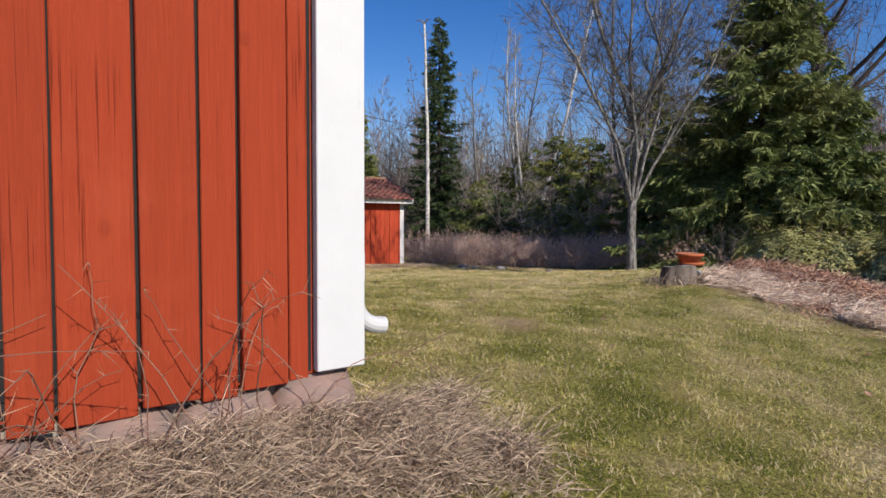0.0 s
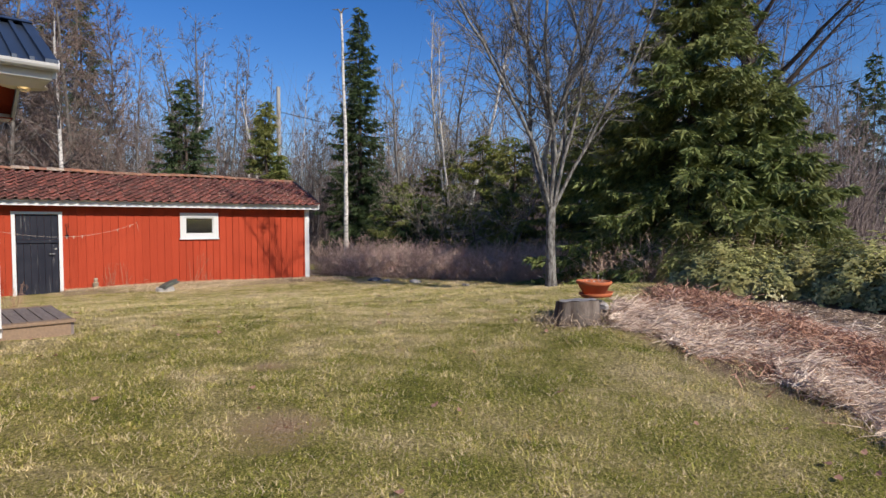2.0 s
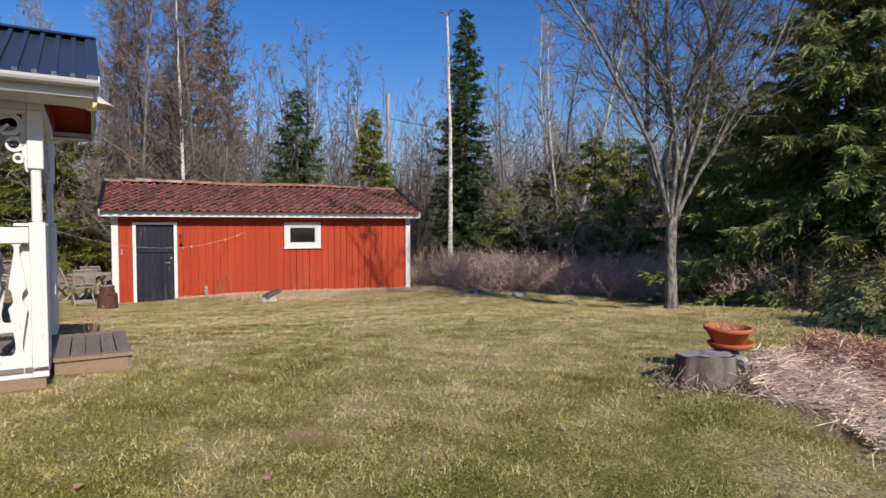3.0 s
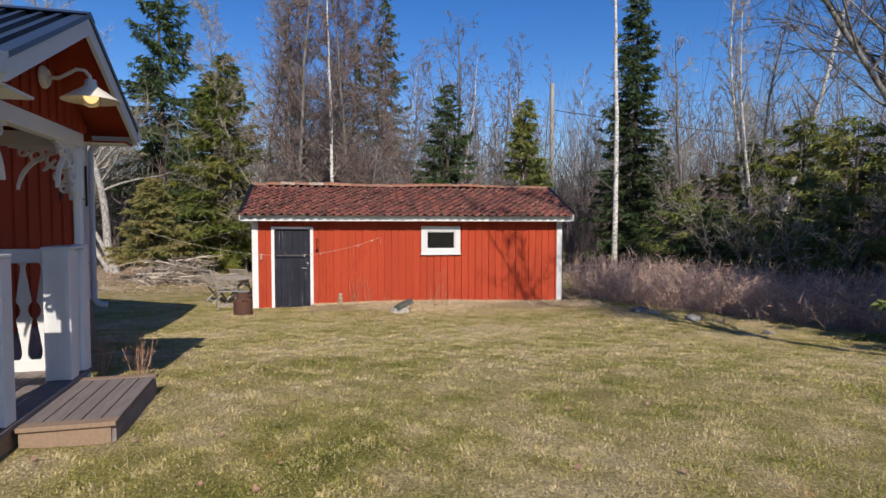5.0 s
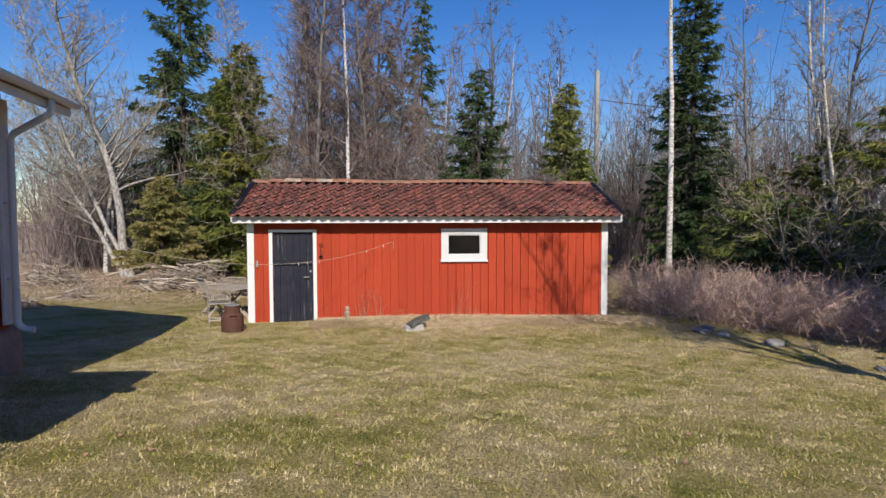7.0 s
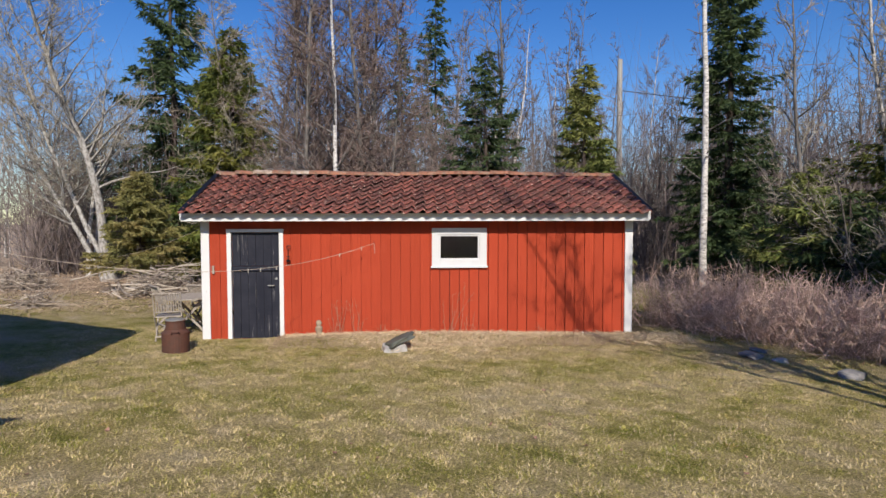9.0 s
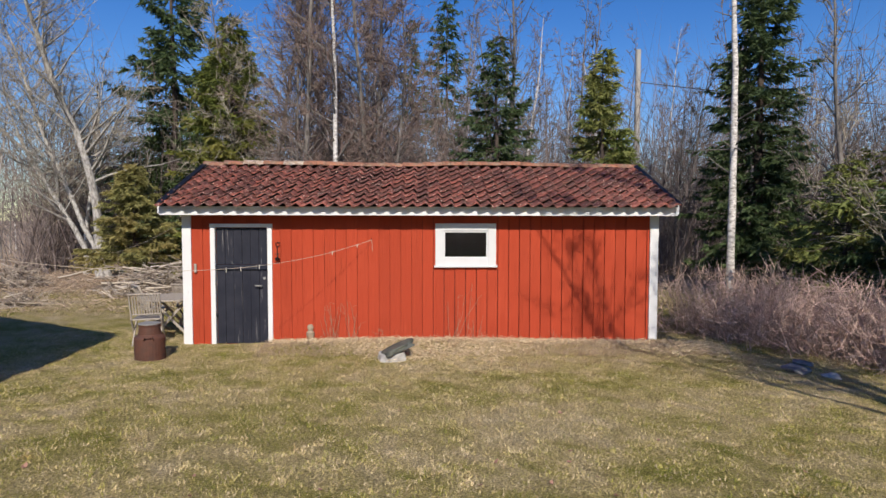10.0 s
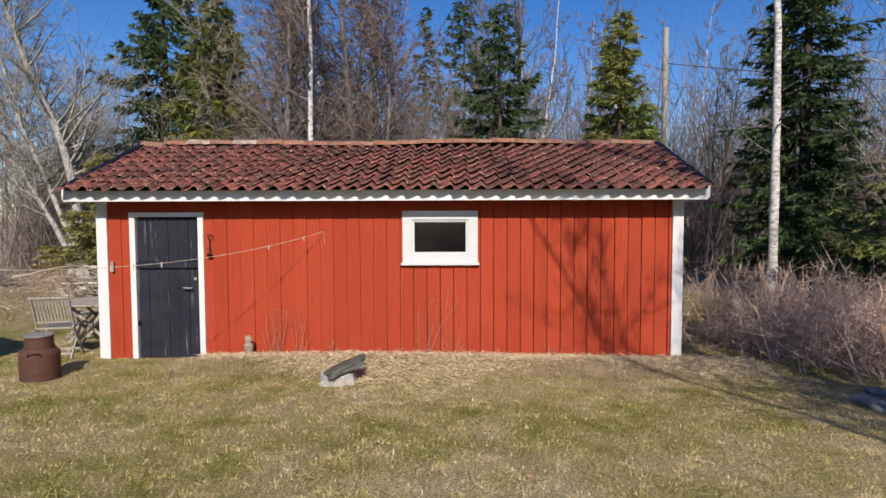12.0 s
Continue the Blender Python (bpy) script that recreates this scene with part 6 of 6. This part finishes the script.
def near_shed_things():
    lump("stone", pose(-10.98, 10.28, gz(-10.98, 10.28) + 0.03, 0, 0, 10), (0.15, 0.20, 0.10), 3, ROCK_PALE, "pale garden stone under a dark slab before the shed", power=0.6)
    lump("stone_slab", pose(-11.0, 10.36, gz(-10.98, 10.28) + 0.17, 20, -8, 20), (0.17, 0.25, 0.055), 9, ROCK_DARK, "dark stone slab tilted on a pale stone before the shed", power=0.6)
    for k, (x, y, s, mt) in enumerate(((-10.25, 15.75, 0.20, ROCK), (-10.6, 16.1, 0.14, ROCK), (-9.9, 16.0, 0.12, ROCK_PALE), (-9.0, 16.4, 0.2, ROCK), (-7.0, 16.6, 0.12, ROCK))):
        lump("stone", pose(x, y, gz(x, y) + 0.02, 0, 0, 40 * k), (s, s * 0.7, s * 0.3), 20 + k, mt, "flat grey stone in the lawn edge by the hedge")
    # small wooden figure post at the wall
    g = thing("garden_ornament", on(-11.98, 8.92, 0), "small rough pale stone ornament against the shed wall", "ornament")
    bm = bmesh.new()
    lathe(bm, [(0.07, -0.02), (0.075, 0.05), (0.05, 0.10), (0.06, 0.15), (0.065, 0.20), (0.035, 0.23), (0.05, 0.27), (0.045, 0.31), (0.02, 0.33)], 14)
    for v in bm.verts:
        v.co += Vector((noise.noise(v.co * 20), noise.noise(v.co * 20 + Vector((9, 0, 0))), 0)) * 0.012
    part("body", bm, plain("pale_stone_ornament", (0.42, 0.33, 0.24), 0.9, 0, 0.4, 14, 0.5), g)
    # withered climber sprigs at the wall foot
    rng = np.random.default_rng(12)
    for k, (y, h, n) in enumerate(((9.25, 0.75, 9), (9.62, 0.85, 5), (11.28, 1.0, 6), (11.6, 0.55, 4), (12.9, 0.3, 4), (10.05, 0.3, 4))):
        p = thing("dry_stalks", on(-12.05, y), "thin dry plant stalks against the red shed wall", "dead plant", "dry stalks along the shed")
        S = Limbs()
        for _ in range(n):
            pts, _ = bent(rng, (rng.uniform(-0.04, 0.05), rng.normal() * 0.07, -0.02), (rng.normal() * 0.05, rng.normal() * 0.18, 1), h * rng.uniform(0.4, 1.0), 6, 0.08, 0.02)
            S.branch(pts, np.linspace(0.004, 0.002, 7), 3)
            for _ in range(3):
                q, _ = bent(rng, pts[rng.integers(1, 7)], rng.normal(size=3) + (0, 0, 0.5), 0.10, 2, 0.3, 0)
                S.branch(q, [0.002, 0.0018, 0.001], 3)
        tagged(S.mesh("stalkwork", STRAW, p), kind="stuff")
    # clothes line from the shed wall to the house corner
    def line(name, a, b, sag, label, pegs=()):
        t = thing(name, pose(0, 0, 0), label, "clothes line")
        a, b = Vector(a), Vector(b)
        bm = bmesh.new()
        pts = []
        for k in range(33):
            u = k / 32
            p = a.lerp(b, u)
            p.z -= sag * 4 * u * (1 - u)
            pts.append(p)
        tube(bm, pts, 0.003, 6)
        part("rope", bm, ROPE, t)
        for u in pegs:
            p = a.lerp(b, u)
            p.z -= sag * 4 * u * (1 - u)
            bm = bmesh.new()
            box(bm, -0.005, 0.005, -0.006, 0.006, -0.045, 0.015, 0.001)
            bmesh.ops.transform(bm, matrix=Matrix.Translation(p) @ pose(0, 0, 0, 10 * u, 20 - 60 * u, 300 * u), verts=bm.verts)
            part("peg", bm, PEG, t)
    end = HOUSE_M @ Vector((-HL + 0.33, 0.05, 2.29))
    line("clothes_line", (-12.15, 9.89, 1.73), end, 0.55, "thin pale clothes line with wooden pegs between shed and house", (0.045, 0.118, 0.30, 0.34, 0.37))
    line("clothes_line", (-12.15, 6.84, 2.0), (-20.8, 1.0, 1.0), 0.1, "thin pale line from the shed corner to the leaning tree")
    line("clothes_line_tail", (-12.15, 9.89, 1.725), (-12.14, 9.905, 1.55), 0.0, "short hanging end of the clothes line on the shed wall")
    h = thing("wall_hook", pose(-12.19, 9.89, 1.74), "small metal hook holding the clothes line on the shed wall", "hook")
    bm = bmesh.new()
    tube(bm, [(0, 0, 0), (0.05, 0, 0), (0.06, 0, 0.02)], 0.006, 6)
    part("hook", bm, BLACK_IRON, h)
    p = thing("wall_cleat", pose(-12.165, 7.05, 1.27), "small weathered wooden cleat on the corner board", "cleat")
    bm = bmesh.new()
    box(bm, 0, 0.025, -0.02, 0.02, -0.07, 0.07, 0.003)
    part("plate", bm, TEAK, p)
    # iron dinner bell and hook on the house corner
    b = thing("wall_bell", HOUSE_M @ pose(-9.08, 0.02, 2.50), "small black cast-iron wall bell on the house facade", "bell")
    bm = bmesh.new()
    box(bm, -0.03, 0.03, 0, 0.015, -0.12, 0.12, 0.004)
    part("back_plate", bm, BLACK_IRON, b)
    bm = bmesh.new()
    tube(bm, [(0, 0, 0.08), (0, 0.10, 0.12), (0, 0.20, 0.08), (0, 0.20, 0.03)], 0.012, 8)
    part("bracket", bm, BLACK_IRON, b)
    bm = bmesh.new()
    lathe(bm, [(0.015, 0.04), (0.045, 0.02), (0.055, -0.04), (0.085, -0.10), (0.08, -0.10)], 20, (0, 0.20))
    part("bell", bm, BLACK_IRON, b)
    w = thing("wall_ornament", HOUSE_M @ pose(-9.02, 0.02, 2.80), "small white bird-shaped ornament on the red facade", "ornament")
    bm = bmesh.new()
    prism(bm, [(-0.075, -0.02), (-0.02, -0.055), (0.04, -0.045), (0.085, -0.01), (0.055, 0.005), (0.03, 0.02), (0.01, 0.085), (-0.02, 0.03), (-0.05, 0.01)], "y", 0.0, 0.02)
    bmesh.ops.bevel(bm, geom=bm.edges[:], offset=0.004, segments=1, affect='EDGES')
    part("body", bm, WHITE_WORN, w)
    k = thing("iron_strap", HOUSE_M @ pose(PF + 0.02, PY + 0.002, 2.42), "long black iron strap on the porch post", "ironwork")
    bm = bmesh.new()
    box(bm, 0, 0.03, 0, 0.012, -0.17, 0.17, 0.004)
    bmesh.ops.transform(bm, matrix=pose(0, 0, 0), verts=bm.verts)
    part("strap", bm, BLACK_IRON, k)
    # pole with a wire
    p = thing("utility_pole", on(-30.1, 20.9), "bare pale weathered wooden utility pole beyond the shed", "utility pole")
    bm = bmesh.new()
    tube(bm, [(0, 0, -0.3), (0, 0, 5), (0, 0, 10.1)], [0.16, 0.14, 0.12], 12)
    part("pole", bm, POLE, p)
    bm = bmesh.new()
    w = [Vector((0, 0, 8.6)).lerp(Vector((10, 42, 7.2)), k / 24) for k in range(25)]
    for k, q in enumerate(w):
        q.z -= 1.5 * 4 * (k / 24) * (1 - k / 24)
    tube(bm, w, 0.022, 5)
    part("wire", bm, BLACK_IRON, p, "sagging black wire")


near_shed_things()


def brush_pile():
    for j, (x, y, s) in enumerate(((-18.5, 3.65, 1.0), (-16.6, 1.2, 0.35), (-20.5, -1.6, 0.8), (-15.0, 0.6, 0.3))):
        rng = np.random.default_rng(400 + j)
        p = thing("brushwood_pile", on(x, y), "heap of cut pale branches on the rough grass" if s > 0.5 else "few scattered cut branches on the rough grass", "brushwood")
        S = Limbs()
        for _ in range(int(260 * s)):
            a = rng.normal() * 0.5 + 1.2
            h = rng.uniform(0, 0.95 * s) * rng.uniform(0.3, 1)
            c = np.array([rng.normal() * 0.40 * s, rng.normal() * 0.60 * s, h])
            d = np.array([math.cos(a), math.sin(a), rng.normal() * 0.22])
            ln = rng.uniform(0.5, 1.6) * (0.4 + 0.5 * s)
            pts, _ = bent(rng, c - d * ln / 2, d, ln, 5, 0.12, -0.01)
            pts[:, 2] = np.maximum(pts[:, 2], 0.01)
            S.branch(pts, np.linspace(rng.uniform(0.01, 0.028), 0.005, 6), 4)
            for _ in range(2):
                q, _ = bent(rng, pts[rng.integers(1, 6)], rng.normal(size=3) + (0, 0, 0.4), 0.4, 2, 0.2, 0)
                S.branch(q, [0.007, 0.005, 0.002], 3)
        tagged(S.mesh("branchwork", BRUSHWOOD, p), kind="stuff")


brush_pile()


# ---- grass and litter ----
def blades(name, n, area, height, width, material, label, seed, flat=0.6, keep=None, category="grass", tuft=0):
    """Many short leaning blades, in tufts of a given number that share a lean, a height and a dryness."""
    rng = np.random.default_rng(seed)
    k = max(1, tuft)
    m = n // k
    cx, cy = area(rng.random(m), rng.random(m), rng)
    if tuft:
        dryness = lawn_dryness(cx, cy) + 0.15 * rng.normal(size=m)
        size = rng.uniform(0.02, 0.075, m) * height / 0.04
        tall = rng.uniform(0.45, 1.35, m) * (1.1 - 0.25 * dryness)
        lean_x, lean_y = rng.normal(size=m) * 0.5, rng.normal(size=m) * 0.5
    else:
        dryness, size, tall, lean_x, lean_y = np.full(m, 0.8), np.zeros(m), np.ones(m), np.zeros(m), np.zeros(m)
    dryness, size, tall, lean_x, lean_y = (np.repeat(q, k) for q in (dryness, size, tall, lean_x, lean_y))
    ox, oy = rng.normal(size=m * k) * size, rng.normal(size=m * k) * size
    x, y = np.repeat(cx, k) + ox, np.repeat(cy, k) + oy
    ok = keep(x, y) if keep is not None else np.ones(len(x), bool)
    x, y, ox, oy, size, dryness, tall, lean_x, lean_y = (q[ok] for q in (x, y, ox, oy, size, dryness, tall, lean_x, lean_y))
    n = len(x)
    z = ground_z(x, y) + relief(x, y) - 0.004
    h = rng.uniform(0.5, 1.3, n) * height * tall
    dx = rng.normal(size=n) * flat * 0.6 + lean_x * (flat > 1) + 0.8 * ox / (size + 0.01)
    dy = rng.normal(size=n) * flat * 0.6 + lean_y * (flat > 1) + 0.8 * oy / (size + 0.01)
    d = np.stack([dx, dy, np.ones(n)], -1)
    d /= np.linalg.norm(d, axis=1)[:, None]
    a = np.arctan2(dy, dx) + rng.normal(size=n) * 0.6
    side = np.stack([-np.sin(a), np.cos(a), np.zeros(n)], -1) * (width * rng.uniform(0.6, 1.3, n))[:, None]
    base = np.stack([x, y, z], -1)
    tri = np.stack([base - side, base + side, base + d * h[:, None]], 1)
    ob = raw(name, tri.reshape(-1, 3), np.arange(n * 3).reshape(-1, 3), material, None, label, "stuff")
    if tuft:
        at = ob.data.attributes.new("dryness", 'FLOAT', 'POINT')
        at.data.foreach_set("value", np.repeat(dryness, 3).astype(np.float32))
    return tagged(ob, category=category)


def bed_line(x, y):
    return y + 0.33 * x


def lawn_keep(x, y):
    hx, hy = x - 2.97, y - 6.13
    th = radians(5.0)
    lx, ly = math.cos(th) * hx + math.sin(th) * hy, -math.sin(th) * hx + math.cos(th) * hy
    house_in = (lx > -10.25) & (lx < 0.05) & (ly < 0.02)
    porch_in = (lx > -6.05) & (lx < -4.05) & (ly < 1.30) & (ly > 0)
    deck_in = (lx > -5.8) & (lx < -4.5) & (ly < 1.86) & (ly > 1.0)
    shed_in = (x > -15.7) & (x < -12.17) & (y > 6.85) & (y < 14.6)
    bed = (bed_line(x, y) > 12.6) & (x > 0.8)
    return ~(house_in | porch_in | deck_in | shed_in | bed)


bald = ((1.75, 8.1, 0.42, 0.22), (0.6, 8.5, 0.35, 0.16), (-2.4, 11.2, 0.3, 0.2))


def lawn_thin(x, y):
    keep = lawn_keep(x, y)
    rng = np.random.default_rng(4)
    for bx, by, rx, ry in bald:
        d = ((x - bx) / rx) ** 2 + ((y - by) / ry) ** 2
        keep &= ~((d < 1) & (rng.random(len(x)) < 0.5 + 0.4 * (1 - d)))
    return keep


blades("lawn_undergrowth", 200000, lambda u, v, r: (-3 + 8.8 * u ** 0.85, 4.6 + 9 * v), 0.024, 0.0026, BLADE, "low matted grass and moss between the tufts", 7, 2.6, lawn_thin, tuft=14)
blades("lawn_grass", 600000, lambda u, v, r: (-3 + 8.8 * u ** 0.85, 4.6 + 9 * v), 0.036, 0.0027, BLADE, "short patchy lawn grass, half green and half straw", 1, 2.8, lawn_thin, tuft=18)
blades("lawn_grass_beyond", 520000, lambda u, v, r: (-13.5 + 10.5 * u, 4 + 14 * v), 0.036, 0.0040, BLADE, "short patchy lawn grass towards the shed", 2, 2.6, lawn_thin, tuft=14)
blades("shed_foot_grass", 26000, lambda u, v, r: (-12.15 + 1.0 * u ** 2.2, 8.2 + 7.0 * v), 0.075, 0.0024, STRAW, "dry straw-coloured grass along the shed wall", 3, 0.8)
blades("rough_grass", 40000, lambda u, v, r: (-34 + 19 * u, -8 + 14.5 * v), 0.09, 0.006, STRAW, "dry rough grass and litter behind the house", 5, 1.6, lawn_keep)
blades("hedge_foot_grass", 22000, lambda u, v, r: (-13.6 + 12.5 * u, np.interp(-13.6 + 12.5 * u, [-13.6, -11.6, -9.6, -6.4, -3.6, -1.1], [15.4, 17.0, 18.0, 19.2, 18.6, 18.0]) - 0.15 + r.normal(size=len(u)) * 0.25), 0.12, 0.003, STRAW, "pale dry grass at the foot of the bare hedge", 6, 0.8)


blades("lawn_edge_grass", 75000, lambda u, v, r: (-3 + 5.5 * u, 13.5 + 4.6 * v), 0.045, 0.0040, BLADE, "patchy lawn grass at the foot of the shrubs", 8, 2.2, lawn_thin, tuft=20)


def tangle(name, n, place, length, width, material, label, seed, rise=0.25, category="dead grass", bow=0.35):
    """Long dry stalks lying over one another in bent heaps."""
    rng = np.random.default_rng(seed)
    x, y, top, heading = place(rng, n)
    z = ground_z(x, y) + top
    a = heading + rng.normal(size=n) * 0.9
    ln = length * rng.uniform(0.5, 1.3, n)
    d = np.stack([np.cos(a), np.sin(a), rng.uniform(0.0, 2 * rise, n)], -1)
    R = Ribbons()
    p = np.stack([x, y, z], -1)
    w = width
    for k in range(3):
        q = p + d * (ln / 3)[:, None]
        q[:, 2] = np.maximum(q[:, 2], ground_z(q[:, 0], q[:, 1]) + 0.004)
        R.add(p, q, w, w * (0.75 if k < 2 else 0.3))
        p = q
        d = d + rng.normal(size=d.shape) * 0.28
        d[:, 2] -= bow
        w *= 0.75
    ob = R.mesh(name, material, None, label, seed)
    return tagged(ob, category=category)


DRY = twig("dead_grass", (0.66, 0.52, 0.38), (0.15, 0.105, 0.08))
BRACKEN = twig("dead_bracken", (0.66, 0.40, 0.28), (0.30, 0.17, 0.12))
PALE_DRY = twig("pale_dead_grass", (1.0, 0.84, 0.68), (0.42, 0.29, 0.22))


def stump_foot(rng, n):
    a = rng.uniform(0, 2 * np.pi, n)
    r = 0.25 + np.abs(rng.normal(size=n)) * 0.10
    return 1.05 + r * np.cos(a), 11.22 + r * np.sin(a), rng.uniform(0, 0.05, n), rng.uniform(-3, 3, n)


tangle("stump_weeds", 420, stump_foot, 0.10, 0.0026, DRY, "dry grass and twigs round the foot of the stump", 38, 0.8)


def corner_heap(rng, n):
    u = rng.random(n)
    y = 6.55 - 3.6 * u ** 1.0
    x = 3.0 + np.abs(rng.normal(size=n)) * (0.42 + 0.10 * u)
    near = np.exp(-((x - 3.0) / 0.55) ** 2)
    top = rng.uniform(0, 0.17, n) * np.exp(-((x - 3.38) / 0.42) ** 2) * np.clip((6.7 - y) / 0.7, 0.15, 1) * (1 + 0.6 * np.sin(9 * y) * np.sin(7 * x))
    return x, y, top, rng.uniform(-0.6, 0.9, n)


tangle("dead_grass_heap", 24000, corner_heap, 0.17, 0.0020, DRY, "grey-brown heap of dead grass along the house plinth", 31, 0.55, bow=0.45)


def corner_tufts(rng, n):
    c = rng.integers(0, 14, n)
    cx = 3.10 + 0.6 * ((c * 0.618) % 1)
    cy = 6.55 - 3.0 * ((c * 0.377) % 1)
    return cx + rng.normal(size=n) * 0.07, cy + rng.normal(size=n) * 0.07, rng.uniform(0.02, 0.12, n), rng.uniform(-3, 3, n)


tangle("dead_grass_tufts", 5000, corner_tufts, 0.20, 0.0020, DRY, "bent tufts of dead grass by the house corner", 32, 0.5)


def shed_foot(rng, n):
    y = 8.3 + 7.2 * rng.random(n)
    return -12.12 + np.abs(rng.normal(size=n)) * (0.35 + 0.25 * np.sin(1.3 * y)), y, rng.uniform(0, 0.05, n), rng.uniform(-3, 3, n)


tangle("shed_foot_dead_grass", 13000, shed_foot, 0.12, 0.0032, twig("matted_grass", (0.95, 0.78, 0.52), (0.40, 0.31, 0.19)), "pale matted dead grass along the shed wall", 37, 0.3)


def bed_place(rng, n):
    x = 0.9 + 5.6 * rng.random(n)
    y = 12.0 - 0.33 * x + np.abs(rng.normal(size=n)) * 0.95 + 0.22 * np.sin(3 * x) + 0.12 * np.sin(8 * x)
    top = rng.random(n) ** 0.8 * 0.085 * np.clip(0.6 + np.sin(7 * x + 2 * np.sin(3 * y)) * np.sin(9 * y + 2 * np.sin(4 * x)), 0, 2)
    return x, y, top, 0.3 + 0.8 * np.sin(1.3 * x + y)


tangle("bed_dead_grass", 36000, bed_place, 0.24, 0.0030, PALE_DRY, "flattened pale dead grass over the garden bed", 33, 0.30)


def bracken_place(rng, n):
    x = 0.95 + 3.3 * rng.random(n) ** 1.2
    y = 12.85 - 0.30 * x + rng.normal(size=n) * 0.36
    top = rng.uniform(0.0, 0.24, n) * np.exp(-((y - 12.95 + 0.3 * x) / 0.35) ** 2)
    return x, y, top, rng.uniform(-3, 3, n)


tangle("dead_bracken", 12000, bracken_place, 0.13, 0.0045, BRACKEN, "red-brown crumpled dead perennials on the garden bed", 34, 0.5)
tangle("bed_litter", 9000, lambda r, n: (1.2 + 6.5 * r.random(n), 11.6 + 3.2 * r.random(n), r.uniform(0, 0.05, n), r.uniform(-3, 3, n)), 0.10, 0.004, DRY, "brown leaf litter over the garden bed", 35, 0.2)
tangle("west_litter", 9000, lambda r, n: (-33 + 17.5 * r.random(n), -8 + 13 * r.random(n), r.uniform(0, 0.08, n), r.uniform(-3, 3, n)), 0.22, 0.008, DRY, "brown litter and dead stalks on the rough ground", 36, 0.3)


def dead_leaves():
    """Curled brown leaves on the lawn."""
    rng = np.random.default_rng(41)
    me = None
    for k in range(150):
        x, y = (3.0 + 2.8 * rng.random(), 7.5 + 3.4 * rng.random()) if k < 30 else (-9 + 12 * rng.random(), 7 + 8 * rng.random())
        if me is None:
            bm = bmesh.new()
            pts = [(-0.03, 0, 0.010), (-0.012, 0.018, 0.004), (0.015, 0.016, 0.002), (0.034, 0, 0.016), (0.015, -0.016, 0.006), (-0.012, -0.018, 0.003)]
            c = bm.verts.new((0, 0, 0.0))
            v = [bm.verts.new(p) for p in pts]
            for i in range(6):
                bm.faces.new((c, v[i], v[(i + 1) % 6]))
            first = part("dead_leaf", bm, BRACKEN, None, "curled brown dead leaf on the lawn")
            me = first.data
            ob = first
        else:
            ob = new("dead_leaf", me)
        tagged(ob, "curled brown dead leaf on the lawn", "leaf", "dead leaves on the lawn")
        s = rng.uniform(0.5, 1.05)
        ob.matrix_basis = pose(x, y, gz(x, y) + float(relief(x, y)) + 0.018, rng.uniform(-25, 25), rng.uniform(-25, 25), rng.uniform(0, 360)) @ Matrix.Scale(s, 4)


dead_leaves()


def brambles():
    """Arching thorny canes against the house end, and a dead clump by the porch."""
    rng = np.random.default_rng(51)
    cane = twig("bramble_cane", (0.46, 0.29, 0.20), (0.14, 0.07, 0.055))
    for k in range(18):
        y = 5.95 - 0.14 * k + rng.normal() * 0.04
        x = 3.08 + rng.uniform(0, 0.12)
        p = thing("bramble", pose(x, y, gz(x, y)), "thin arching bare bramble cane against the red house wall", "bramble", "brambles along the house wall")
        S, W = Limbs(), Ribbons()
        for _ in range(2):
            h = rng.uniform(0.6, 1.15)
            pts, _ = bent(rng, (0, 0, 0), (rng.normal() * 0.10 + 0.05, rng.normal() * 0.55, 1), h, 9, 0.16, -0.13)
            pts[:, 0] = np.clip(pts[:, 0], -0.03, 0.5)
            S.branch(pts, np.linspace(0.0034, 0.0014, 10), 4)
            for q in range(16):
                c = pts[rng.integers(2, 10)]
                d = rng.normal(size=3)
                W.add(c, c + d / np.linalg.norm(d) * rng.uniform(0.02, 0.09), 0.0018, 0.0007)
        S.mesh("cane", cane, p)
        W.mesh("shootwork", cane, p)
    for (lx, ly) in ((-6.6, 1.15), (-6.35, 1.55)):
        q = HOUSE_M @ Vector((lx, ly, 0))
        bare_tree(pose(q.x, q.y, gz(q.x, q.y)) @ Matrix.Scale(0.22, 4), 2.0, 52, name="dead_clump", label="clump of dead brown stalks beside the porch deck", category="dead plant", radius=0.012, stems=7, spread=1.0, limbs=5, twigs=3, fine=3, reach=0.2, twig_mat=BRACKEN, bark_mat=BRACKEN, thick=0.9)
    q = HOUSE_M @ Vector((-4.9, 2.0, 0))


brambles()
build_tiles()
